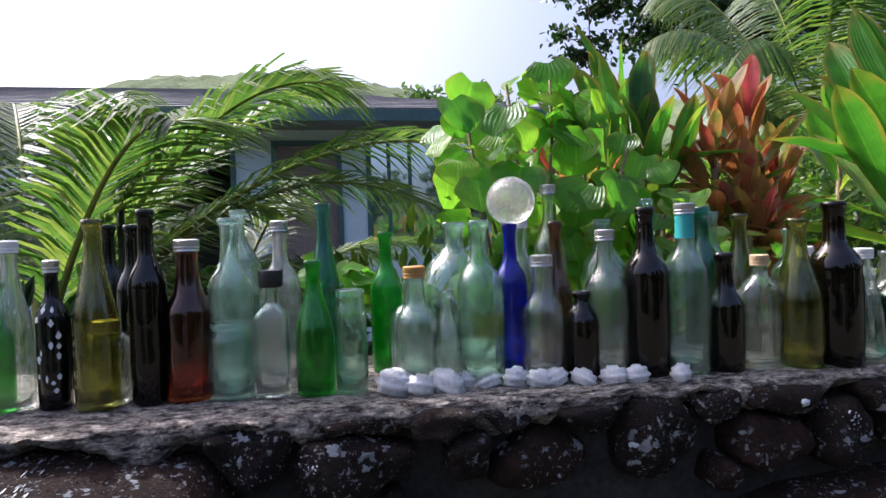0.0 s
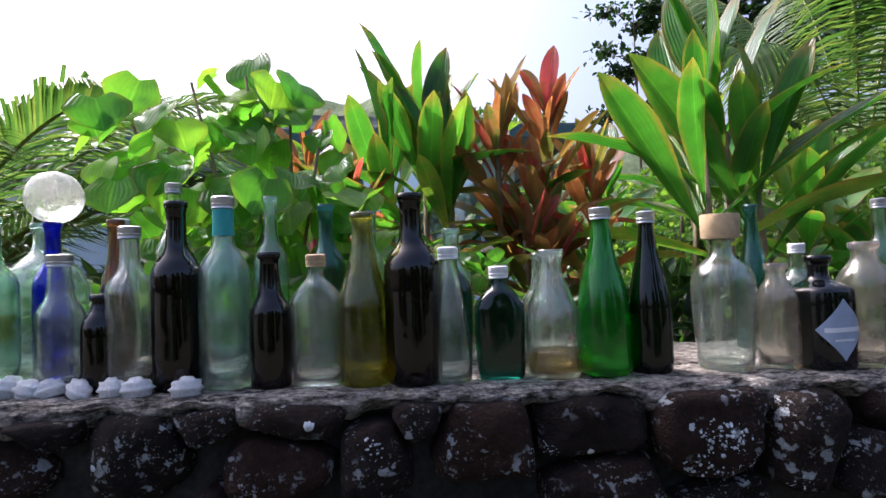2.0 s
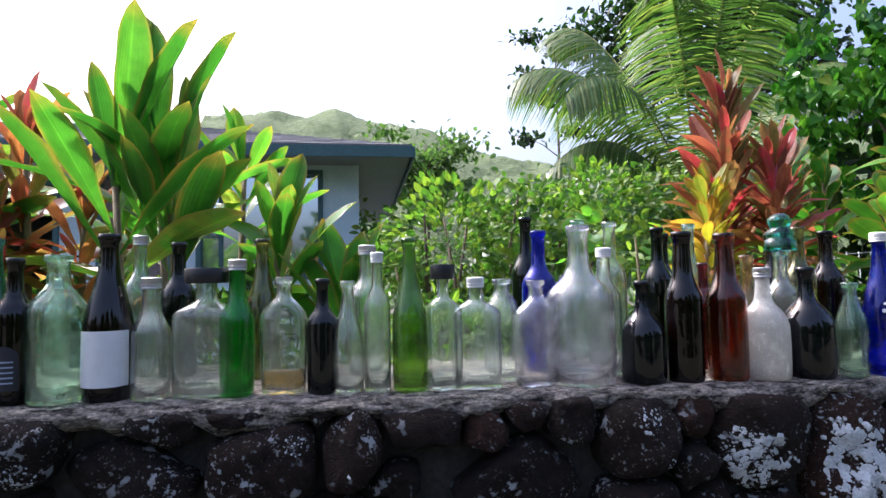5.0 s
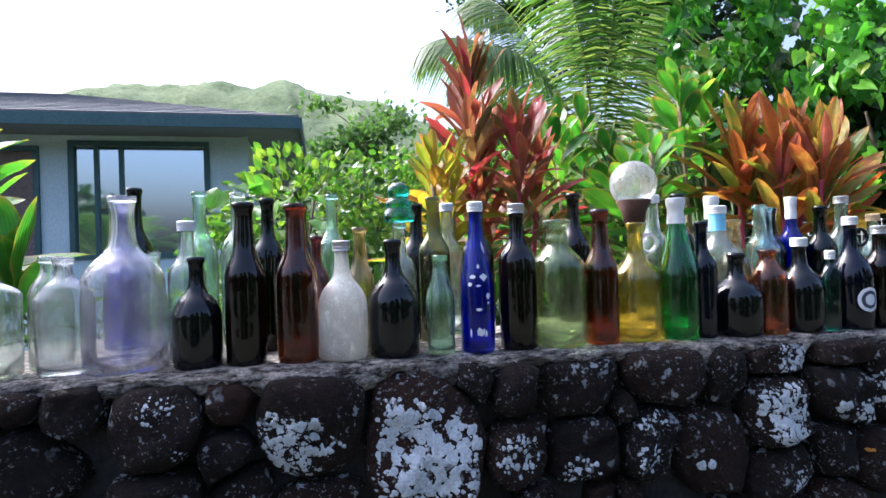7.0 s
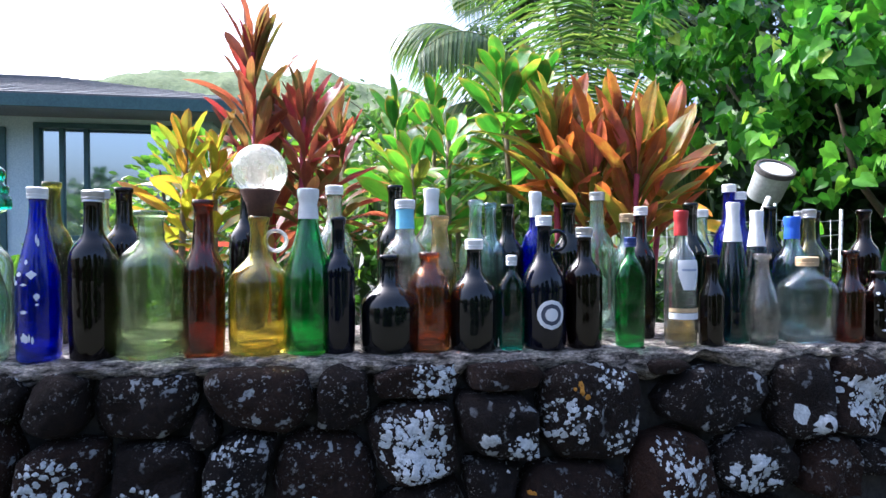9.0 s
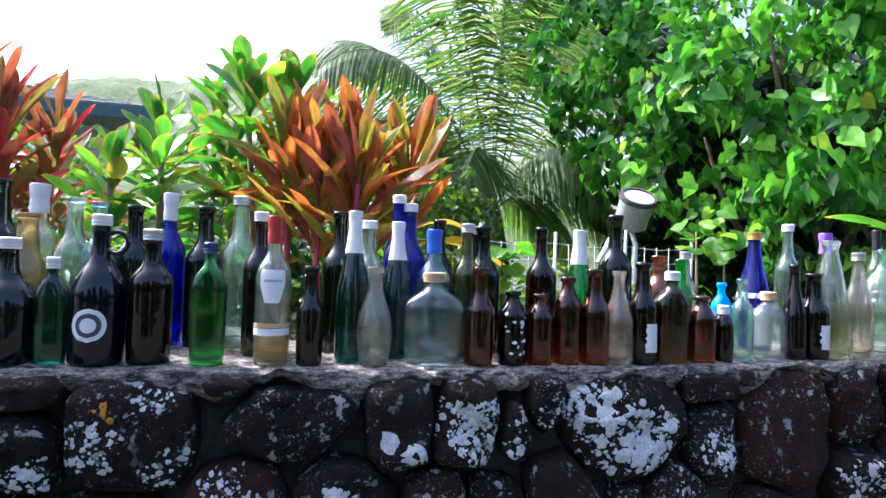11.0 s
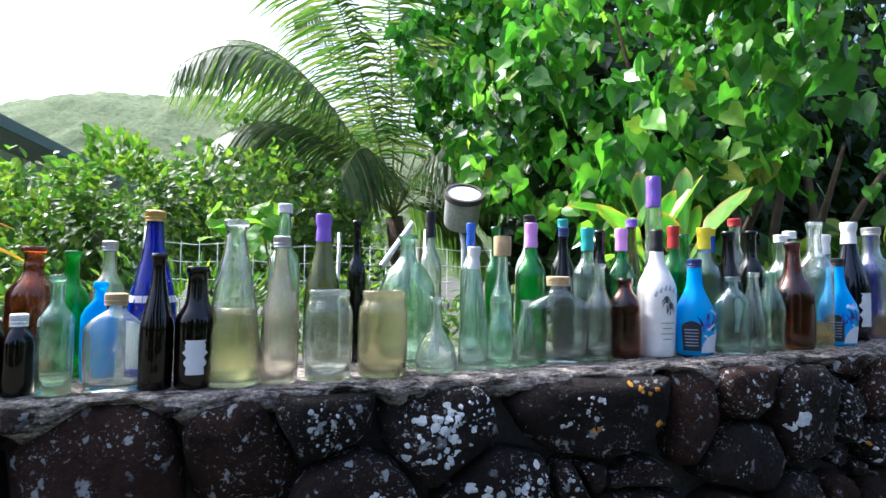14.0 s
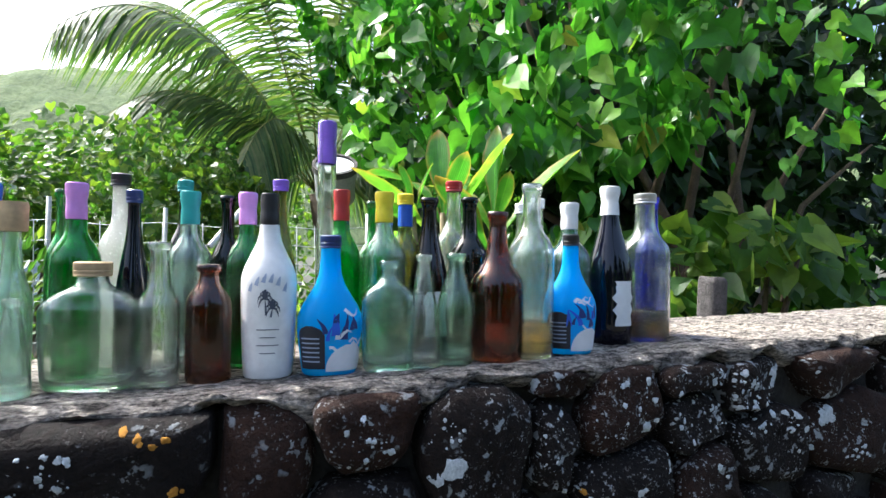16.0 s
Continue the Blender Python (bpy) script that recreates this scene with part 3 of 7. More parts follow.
PROFILE["jar"] = [(0.9, 0), (1, 0.04), (1, 0.70), (0.97, 0.80), (0.84, 0.87), (0.8, 0.9), (0.86, 0.91), (0.82, 0.94), (0.86, 0.96), (0.83, 1.0)]
PROFILE["jug"] = [(0.9, 0), (1, 0.03), (1, 0.50), (0.94, 0.60), (0.70, 0.72), (0.34, 0.80), (0.26, 0.85), (0.25, 0.95), (0.3, 0.96), (0.3, 1.0)]
PROFILE["jugwine"] = [(0.92, 0), (1, 0.02), (1, 0.50), (0.95, 0.56), (0.7, 0.63), (0.38, 0.69), (0.30, 0.78), (0.28, 0.93), (0.32, 0.94), (0.32, 1.0)]
PROFILE["demijohn"] = [(0.92, 0), (1, 0.03), (1, 0.60), (0.95, 0.66), (0.68, 0.73), (0.44, 0.78), (0.38, 0.82), (0.42, 0.85), (0.36, 0.88), (0.38, 0.95), (0.46, 0.96), (0.46, 1.0)]
PROFILE["milk"] = [(0.92, 0), (1, 0.03), (1, 0.46), (0.92, 0.54), (0.66, 0.68), (0.44, 0.80), (0.38, 0.90), (0.46, 0.94), (0.46, 1.0)]
PROFILE["soda"] = [(0.86, 0), (0.96, 0.05), (0.88, 0.22), (1, 0.42), (0.96, 0.56), (0.68, 0.72), (0.44, 0.84), (0.38, 0.93), (0.48, 0.95), (0.46, 1.0)]
PROFILE["cone"] = [(0.92, 0), (1, 0.03), (0.96, 0.25), (0.78, 0.50), (0.52, 0.74), (0.36, 0.88), (0.33, 0.93), (0.4, 0.95), (0.4, 1.0)]
PROFILE["pin"] = [(0.72, 0), (0.8, 0.03), (0.98, 0.22), (1, 0.34), (0.86, 0.52), (0.5, 0.70), (0.36, 0.84), (0.34, 0.92), (0.44, 0.94), (0.44, 1.0)]
PROFILE["carafe"] = [(0.9, 0), (1, 0.05), (0.98, 0.2), (0.78, 0.38), (0.42, 0.52), (0.27, 0.64), (0.25, 0.92), (0.34, 0.98), (0.34, 1.0)]
PROFILE["decanter"] = [(0.8, 0), (0.86, 0.03), (0.9, 0.2), (0.98, 0.45), (1, 0.62), (0.9, 0.72), (0.6, 0.78), (0.34, 0.82), (0.32, 0.95), (0.4, 0.96), (0.4, 1.0)]
PROFILE["flask"] = [(0.86, 0), (0.92, 0.03), (0.97, 0.3), (1, 0.6), (0.95, 0.68), (0.62, 0.77), (0.34, 0.82), (0.29, 0.88), (0.29, 0.94), (0.34, 0.95), (0.34, 1.0)]
PROFILE["squat"] = [(0.9, 0), (1, 0.03), (1, 0.44), (0.95, 0.52), (0.74, 0.61), (0.42, 0.68), (0.30, 0.76), (0.28, 0.93), (0.33, 0.94), (0.33, 1.0)]
PROFILE["sq"] = [(0.94, 0), (1, 0.02), (1, 0.66), (0.97, 0.70), (0.70, 0.75), (0.38, 0.79), (0.34, 0.82), (0.34, 1.0)]
PROFILE["gin"] = [(0.94, 0), (1, 0.03), (1, 0.66), (0.96, 0.70), (0.7, 0.74), (0.40, 0.79), (0.34, 0.83), (0.34, 0.93), (0.42, 0.94), (0.42, 1.0)]
PROFILE["rum"] = [(0.82, 0), (0.88, 0.02), (0.95, 0.25), (1, 0.50), (0.93, 0.58), (0.6, 0.68), (0.38, 0.76), (0.32, 0.86), (0.31, 1.0)]
PROFILE["rumsq"] = [(0.78, 0), (0.84, 0.02), (0.92, 0.18), (1, 0.36), (0.93, 0.46), (0.62, 0.58), (0.38, 0.68), (0.30, 0.80), (0.29, 1.0)]
PROFILE["growler"] = [(0.92, 0), (1, 0.03), (1, 0.48), (0.95, 0.55), (0.66, 0.62), (0.46, 0.68), (0.38, 0.80), (0.30, 0.93), (0.36, 0.95), (0.36, 1.0)]
PROFILE["tall"] = [(0.95, 0), (1, 0.01), (1, 0.52), (0.96, 0.55), (0.92, 0.60), (0.88, 0.9), (0.88, 1.0)]
SHAPE_WORDS = {"wine": ("wine bottle", "bottle"), "burg": ("sloping bottle", "bottle"), "cham": ("sparkling wine bottle", "bottle"), "beer": ("long-necked bottle", "bottle"),
               "stub": ("short-necked bottle", "bottle"), "medicine": ("medicine bottle", "bottle"), "jar": ("wide-mouthed jar", "jar"), "jug": ("round jug", "jug"),
               "jugwine": ("large jug", "jug"), "demijohn": ("demijohn", "bottle"), "milk": ("milk bottle", "bottle"), "soda": ("waisted soda bottle", "bottle"),
               "cone": ("conical bottle", "bottle"), "pin": ("pin-shaped bottle", "bottle"), "carafe": ("small carafe", "carafe"), "decanter": ("decanter", "decanter"),
               "flask": ("flat flask", "flask"), "squat": ("squat bottle", "bottle"), "sq": ("square bottle", "bottle"), "gin": ("apothecary bottle", "bottle"),
               "rum": ("liqueur bottle", "bottle"), "rumsq": ("broad bottle", "bottle"), "growler": ("growler bottle", "bottle"), "tall": ("tall slim bottle", "bottle")}
FLAT = {"flask": (0.56, 3.2), "sq": (0.72, 6.0), "tall": (0.9, 6.0), "gin": (1.0, 3.0), "rumsq": (0.72, 2.4), "medicine": (0.7, 3.0)}
CAP_WORDS = {"blackwide": "broad black stopper", "corkwide": "broad cork stopper", "silver": "metal cap", "cork": "cork", "amber": "rust-stained lip"}


def profile(kind, r, h):
    pts = [(a * r, b * h) for a, b in PROFILE[kind]]
    fine = [pts[0]]
    for (ar, az), (br, bz) in zip(pts, pts[1:]):
        fine += [(0.72 * ar + 0.28 * br, 0.72 * az + 0.28 * bz), (0.28 * ar + 0.72 * br, 0.28 * az + 0.72 * bz)]
    return fine + [pts[-1]]


def section_of(kind, r):
    """Cross-section: flat or square in the body, round in the neck."""
    if kind not in FLAT:
        return lambda q, a, z: (q * math.cos(a), q * math.sin(a))
    depth, power = FLAT[kind]

    def section(q, a, z):
        k = max(0.0, min(1.0, (q / r - 0.42) / 0.4))
        c, s = math.cos(a), math.sin(a)
        sup = (abs(c) ** power + abs(s) ** power) ** (-1 / power)
        return q * c * (1 + k * (sup - 1)), q * s * (1 + k * (sup - 1)) * (1 + k * (depth - 1))
    return section


def radius_at(points, z):
    for (ar, az), (br, bz) in zip(points, points[1:]):
        if az <= z <= bz:
            return ar + (br - ar) * (z - az) / max(1e-6, bz - az)
    return points[-1][0]


def patch(name, pts, section, z0, z1, half, mat, parent, label="", outline=None, lift=0.0009, turn=0.0):
    """A label wrapped on the glass; outline(v) narrows it along its height."""
    rows, cols, verts, faces = 14, 14, [], []
    for j in range(rows + 1):
        v = j / rows
        z = z0 + (z1 - z0) * v
        w = half * (outline(v) if outline else 1)
        for i in range(cols + 1):
            a = -math.pi / 2 + turn + w * (2 * i / cols - 1)
            x, y = section(radius_at(pts, z) + lift, a, z)
            verts.append((x, y, z))
    for j in range(rows):
        for i in range(cols):
            a = j * (cols + 1) + i
            faces.append((a, a + 1, a + cols + 2, a + cols + 1))
    return mesh_part(name, data_mesh(name, verts, faces), mat, parent, label)


def stroke(name, pts, section, line, width, mat, parent, label=""):
    """A painted brush mark on the glass: line gives (angle from the front, height) along it; it tapers to its end."""
    verts, faces = [], []
    for k, (a, z) in enumerate(line):
        b, c = line[max(0, k - 1)], line[min(len(line) - 1, k + 1)]
        q = radius_at(pts, z)
        da, dz = (c[0] - b[0]) * q, c[1] - b[1]
        n = math.hypot(da, dz) or 1.0
        w = width * (1 - 0.85 * (k / (len(line) - 1)) ** 1.5)
        for sign in (-1, 1):
            aa, zz = a - sign * dz / n * w / q, z + sign * da / n * w
            verts.append((*section(radius_at(pts, zz) + 0.0011, aa - math.pi / 2, zz), zz))
    for k in range(len(line) - 1):
        faces.append((2 * k, 2 * k + 2, 2 * k + 3, 2 * k + 1))
    return mesh_part(name, data_mesh(name, verts, faces), mat, parent, label)


def bottle(kind, tint, x, y, h, r, cap="", label="", liquid="", wrap="", handle=0, turn=0.0):
    """One bottle on the coping, with its stopper, label and dregs as parts."""
    words, category = SHAPE_WORDS[kind]
    name = {"jar": "glass_jar", "jug": "glass_jug", "jugwine": "glass_jug", "flask": "glass_flask", "decanter": "glass_decanter", "carafe": "glass_carafe"}.get(kind, "glass_bottle")
    thing = new(name)
    thing.matrix_world = pose(x, y, ztop(x) - 0.001, 0, 0, turn)
    text = f"{GLASS_WORDS[tint]} glass {words}"
    base = cap.replace("long", "").replace("wide", "")
    if cap:
        text += " with a " + CAP_WORDS.get(cap, base + (" foil neck" if "long" in cap else " cap"))
    if label:
        text += (" and " if cap else " with a ") + {"white": "worn white label", "whitebig": "white label", "diamond": "diamond label", "black": "black label", "round": "round white emblem", "band": "white band", "palm": "printed front", "stain": "amber stain", "vodka": "white shield label", "flakes": "flaking white paint", "wave": "painted wave"}[label]
    if len(text.split()) < 10:
        text += " on the wall"
    while len(text.split()) > 12:
        text = text.replace("glass ", "", 1) if "glass " in text else text.rsplit(" ", 1)[0]
    tagged(thing, text, category, "bottles on the wall")
    pts, section = profile(kind, r, h), section_of(kind, r)
    outer = [(0, 0.006), (pts[0][0] * 0.8, 0.003)] + pts
    if tint not in ("black", "white", "dkbrown", "dkgreen", "indigo", "dkteal"):
        wall_t = min(0.0034, r * 0.12)
        inner = [(max(0.002, q - wall_t), z) for q, z in reversed(pts) if z > 0.008]
        outer += inner + [(inner[-1][0] * 0.9, 0.009), (0, 0.012)]
    else:
        outer += [(pts[-1][0] * 0.7, h), (pts[-1][0] * 0.65, h - 0.02), (0, h - 0.02)]
    verts, faces = lathe(outer, 32, section)
    for k, (vx, vy, vz) in enumerate(verts):
        q = math.hypot(vx, vy)
        if q > 0.004:
            inside = k > 32 * (len(pts) + 1)
            wob = (0.0011 if inside else 0.0004) * noise.noise((vx * 42 + x * 31, vy * 42, vz * 30)) + (0.0005 if inside else 0.00015) * noise.noise((vx * 120, vy * 120 + x * 17, vz * 70))
            verts[k] = (vx * (1 + wob / q), vy * (1 + wob / q), vz)
    mesh_part("body", data_mesh("body", verts, faces), GLASS[tint], thing, f"{GLASS_WORDS[tint]} glass body")
    if not cap and tint != "white":
        q = pts[-1][0]
        v, f = lathe([(q - 0.0005, h - 0.011), (q + 0.0014, h - 0.010), (q + 0.0018, h - 0.005), (q + 0.0012, h + 0.0004), (q - 0.001, h + 0.0008), (q - 0.002, h)], 24)
        mesh_part("lip", data_mesh("lip", v, f), GLASS[tint], thing)
    if cap:
        top_r = pts[-1][0]
        if "wide" in cap:
            ht = 0.030 if base == "black" else 0.045
            wide = 2.1 if base == "black" else 1.5
            ring = [(0, h - 0.012), (top_r * wide * 0.95, h - 0.012), (top_r * wide, h - 0.008), (top_r * wide * 1.03, h - 0.012 + ht * 0.9), (top_r * wide * 0.98, h - 0.012 + ht), (0, h - 0.012 + ht)]
        elif "long" in cap:
            z0 = h * (0.72 if kind == "cham" else 0.82)
            ring = [((radius_at(pts, z0) if kind == "cham" else min(top_r, radius_at(pts, z0))) + 0.0006, z0)] + [((radius_at(pts, z0 + (h - z0) * k / 8) if kind == "cham" else min(top_r * 1.05, radius_at(pts, z0 + (h - z0) * k / 8))) + (0.0003 if k == 4 else 0.0012), z0 + (h - z0) * k / 8) for k in range(1, 9)] + [(top_r * 1.0 + 0.0008, h - 0.001), (top_r * 0.94, h + 0.002), (0, h + 0.0025)]
        else:
            ring = [(top_r + 0.0004, h - 0.019), (top_r + 0.0016, h - 0.018), (top_r + 0.0008, h - 0.015), (top_r + 0.0018, h - 0.013), (top_r + 0.0018, h - 0.0105), (top_r + 0.0010, h - 0.0095), (top_r + 0.0017, h - 0.0085), (top_r + 0.0017, h + 0.001), (top_r * 0.96, h + 0.0028), (0, h + 0.003)]
        cv, cf = lathe(ring, 24)
        mesh_part("stopper" if base == "cork" else "cap", data_mesh("cap", cv, cf), CAP[base], thing, CAP_WORDS.get(cap, f"{base} {'foil' if 'long' in cap else 'cap'}"), crisp=38)
    if wrap:
        patch("neck_band", pts, section, h * 0.80, h * 0.94, math.pi, CAP[wrap], thing, f"{wrap} blue band round the neck" if wrap == "sky" else f"{wrap} band round the neck", lift=0.0012)
    if label == "white":
        patch("label", pts, section, h * 0.12, h * 0.40, 0.62, PAPER["white"], thing, "torn white paper label", lambda v: 0.75 + 0.35 * noise.noise((v * 7, x * 9, 0)), turn=0.15)
    elif label == "whitebig":
        lab = patch("label", pts, section, h * 0.09, h * 0.42, 1.25, PAPER["white"], thing, "plain white paper label")
    elif label == "black":
        lab = patch("label", pts, section, h * 0.10, h * 0.40, 0.75, PAPER["black"], thing, "black paper label", lambda v: 1 if v < 0.75 else math.sqrt(max(0.05, 1 - ((v - 0.75) / 0.25) ** 2)), turn=-0.35 if tint == "cyan" else 0)
        for k in range(5):
            z = h * (0.15 + 0.035 * k)
            patch("text_line", pts, section, z, z + 0.0028, 0.5, PAPER["diamond"], lab, "line of fine print", lift=0.0016, turn=-0.35 if tint == "cyan" else 0)
    elif label == "diamond":
        lab = patch("label", pts, section, h * 0.08, h * 0.62, 0.95, PAPER["diamond"], thing, "grey-blue diamond label", lambda v: max(0.02, 1 - abs(2 * v - 1)))
        patch("text_line", pts, section, h * 0.33, h * 0.37, 0.7, PAPER["white"], lab, "white lettering band", lift=0.0016)
        patch("text_line", pts, section, h * 0.25, h * 0.27, 0.4, PAPER["white"], lab, "white lettering band", lift=0.0016)
    elif label == "round":
        lab = patch("emblem", pts, section, h * 0.16, h * 0.38, 0.62, PAPER["white"], thing, "round white emblem", lambda v: math.sqrt(max(0.001, 1 - (2 * v - 1) ** 2)))
        patch("emblem_ring", pts, section, h * 0.19, h * 0.35, 0.45, PAPER["ink"], lab, "dark ring", lambda v: math.sqrt(max(0.001, 1 - (2 * v - 1) ** 2)), 0.0014)
        patch("emblem_centre", pts, section, h * 0.22, h * 0.32, 0.28, PAPER["white"], lab, "white centre", lambda v: math.sqrt(max(0.001, 1 - (2 * v - 1) ** 2)), 0.0019)
    elif label == "band":
        patch("band", pts, section, h * 0.46, h * 0.50, math.pi, PAPER["white"], thing, "white band")
        patch("label", pts, section, h * 0.08, h * 0.36, 0.9, PAPER["white"], thing, "white paper label")
    elif label == "palm":
        for k in range(6):
            a = 0.62 * (k - 2.5) / 2.5
            z = h * (0.545 - 0.05 * (a / 0.62) ** 2)
            stroke("print", pts, section, [(a - 0.05, z - 0.007), (a, z + 0.001), (a + 0.05, z + 0.007)], 0.0034, PAPER["diamond"], thing, "grey printed mark")
        for a0, foot in ((-0.10, 0.345), (0.16, 0.335)):
            top = h * (0.435 - 0.05 * (a0 > 0))
            stroke("print", pts, section, [(a0 * 0.6, h * foot), (a0 * 0.8, (h * foot + top) / 2), (a0, top)], 0.0016, PAPER["ink"], thing, "printed trunk")
            for k in range(7):
                b = radians(-35 + 41 * k)
                ca, sz = math.cos(b) * 0.26, math.sin(b) * 0.010
                stroke("print", pts, section, [(a0, top), (a0 + ca * 0.5, top + sz + 0.004), (a0 + ca * 0.85, top + sz * 1.2 - 0.001), (a0 + ca, top + sz - 0.009)], 0.0019, PAPER["ink"], thing, "printed frond")
        for k in range(4):
            patch("print", pts, section, h * (0.14 + 0.042 * k), h * (0.145 + 0.042 * k), 0.40 if k % 2 else 0.28, PAPER["ink"], thing, "line of fine print")
    elif label == "stain":
        patch("stain", pts, section, h * 0.30, h * 0.44, 1.1, LIQUID["amber"], thing, "amber stain band", lambda v: 0.9 + 0.3 * noise.noise((v * 5, 2, 0)), -0.0008, 0.5)
    elif label == "vodka":
        patch("label", pts, section, h * 0.42, h * 0.64, 0.72, PAPER["white"], thing, "silver-white shield label", lambda v: 0.55 + 0.45 * min(1, v * 1.8))
        patch("band", pts, section, h * 0.205, h * 0.25, 1.3, PAPER["white"], thing, "white band")
        patch("band", pts, section, h * 0.255, h * 0.285, 1.3, CAP["cork"], thing, "orange band")
        patch("print", pts, section, h * 0.56, h * 0.575, 0.5, PAPER["diamond"], thing, "grey print bar", lift=0.0016)
    elif label == "flakes":
        rng = random.Random(int(x * 100))
        for k in range(16):
            z = h * rng.uniform(0.06, 0.70)
            if radius_at(pts, z) < r * 0.5 and k % 2:
                z = h * rng.uniform(0.06, 0.4)
            patch("paint_flake", pts, section, z, z + h * rng.uniform(0.015, 0.06), rng.uniform(0.06, 0.24), PAPER["white"], thing, "flake of white paint", lambda v, s=rng.uniform(0, 50): max(0.05, math.sin(math.pi * min(1, v + 0.02)) * (0.8 + 0.6 * noise.noise((v * 6, s, 0)))), 0.0009, rng.uniform(-0.9, 0.7))
    elif label == "wave":
        turn_l = -0.75 if r > 0.046 and h < 0.3 else -0.25
        lab = patch("label", pts, section, h * 0.05, h * 0.36, 0.48, PAPER["black"], thing, "black printed label", lambda v: 1 if v < 0.75 else math.sqrt(max(0.05, 1 - ((v - 0.75) / 0.25) ** 2)), turn=turn_l)
        for k in range(6):
            z = h * (0.10 + 0.033 * k)
            patch("text_line", pts, section, z, z + 0.0022, 0.32, PAPER["diamond"], lab, "line of fine print", lift=0.0016, turn=turn_l)
        patch("foam", pts, section, h * 0.03, h * 0.22, 0.80, PAPER["white"], thing, "white painted foam", lambda v: math.sqrt(max(0.04, 1 - v * v)), turn=0.55)
        rng = random.Random(int(x * 50))
        for k in range(9):
            a0, z0 = rng.uniform(-0.35, 0.95), h * rng.uniform(0.22, 0.38)
            lean, tall = rng.uniform(-0.5, 0.25), h * rng.uniform(0.06, 0.16)
            stroke("wave", pts, section, [(a0 + lean * u * u, z0 + tall * u) for u in (0, 0.25, 0.5, 0.75, 1)], rng.uniform(0.003, 0.007), CAP["navy"] if k % 3 else CAP["blue"], thing, "dark blue painted frond")
        for k in range(5):
            a0, z0 = rng.uniform(-0.2, 0.7), h * rng.uniform(0.16, 0.50)
            stroke("foam_streak", pts, section, [(a0 + 0.5 * u, z0 + 0.006 * math.sin(5 * u + k)) for u in (0, 0.25, 0.5, 0.75, 1)], rng.uniform(0.0015, 0.004), PAPER["white"], thing, "white painted foam streak")
    if liquid:
        level = {"amber": 0.20, "olive": 0.46}[liquid] * h
        lv, lf = lathe([(0, 0.014)] + [(max(0.002, radius_at(pts, 0.014 + (level - 0.014) * k / 8) - 0.0042), 0.014 + (level - 0.014) * k / 8) for k in range(9)] + [(0, level)], 24, section)
        mesh_part("dregs", data_mesh("dregs", lv, lf), LIQUID[liquid], thing, "murky amber liquid in the bottom")
    if handle:
        bm = bmesh.new()
        c = Vector((r * 0.55, -0.004, h * 0.82))
        n1, n2, big, small = 18, 8, h * 0.075, h * 0.016
        ring = []
        for i in range(n1):
            a = 2 * math.pi * i / n1
            ring.append([bm.verts.new(c + Vector(((big + small * math.cos(b)) * math.cos(a), small * math.sin(b), (big + small * math.cos(b)) * math.sin(a)))) for b in [2 * math.pi * j / n2 for j in range(n2)]])
        for i in range(n1):
            for j in range(n2):
                bm.faces.new((ring[i][j], ring[(i + 1) % n1][j], ring[(i + 1) % n1][(j + 1) % n2], ring[i][(j + 1) % n2]))
        part("handle", bm, GLASS["frost" if tint == "yellow" else tint], thing, "glass ring handle")
    return thing


# ---- the bottles, along the wall ----
bottle("beer", "green", -0.599, 1.114, 0.217, 0.0258)
bottle("burg", "clear", -0.577, 1.120, 0.285, 0.0317, cap='white')
bottle("wine", "black", -0.510, 1.114, 0.250, 0.0258, cap='silver', label='flakes')
bottle("burg", "olive", -0.437, 1.100, 0.319, 0.0356)
bottle("medicine", "clear", -0.429, 1.117, 0.143, 0.0391, cap='silver')
bottle("wine", "dkgreen", -0.471, 1.250, 0.315, 0.0301)
bottle("wine", "dkbrown", -0.356, 1.110, 0.335, 0.0316)
bottle("wine", "dkgreen", -0.411, 1.200, 0.312, 0.0292)
bottle("beer", "brown", -0.290, 1.110, 0.279, 0.0393, cap='silver')
bottle("wine", "aqua", -0.221, 1.120, 0.318, 0.0382)
bottle("jug", "aqua", -0.232, 1.270, 0.340, 0.0522)
bottle("jar", "aqua", -0.220, 1.103, 0.132, 0.0400, turn=-6)
bottle("sq", "clear", -0.147, 1.091, 0.205, 0.0295, cap='blackwide', turn=1)
bottle("wine", "violet", -0.142, 1.200, 0.312, 0.0371, cap='silver')
bottle("burg", "green", -0.073, 1.085, 0.238, 0.0340)
bottle("burg", "teal", -0.058, 1.220, 0.348, 0.0343)
bottle("jar", "aquagreen", -0.009, 1.076, 0.184, 0.0285, turn=-3)
bottle("wine", "green", 0.066, 1.220, 0.288, 0.0333)
bottle("beer", "clear", 0.107, 1.070, 0.220, 0.0374, cap='amber')
bottle("wine", "aqua", 0.110, 1.130, 0.200, 0.0447)
bottle("milk", "clear", 0.166, 1.067, 0.175, 0.0248)
bottle("wine", "aquagreen", 0.231, 1.079, 0.303, 0.0434, label='stain')
bottle("jug", "aqua", 0.216, 1.250, 0.305, 0.0802)
bottle("wine", "cobalt", 0.306, 1.130, 0.298, 0.0329)
bottle("beer", "clear", 0.351, 1.075, 0.233, 0.0385, cap='silver')
bottle("wine", "clear", 0.366, 1.250, 0.308, 0.0360, cap='white')
bottle("stub", "dkbrown", 0.425, 1.065, 0.164, 0.0324)
bottle("burg", "amberdk", 0.408, 1.150, 0.300, 0.0335)
bottle("wine", "clear", 0.453, 1.300, 0.387, 0.0384, cap='silver')
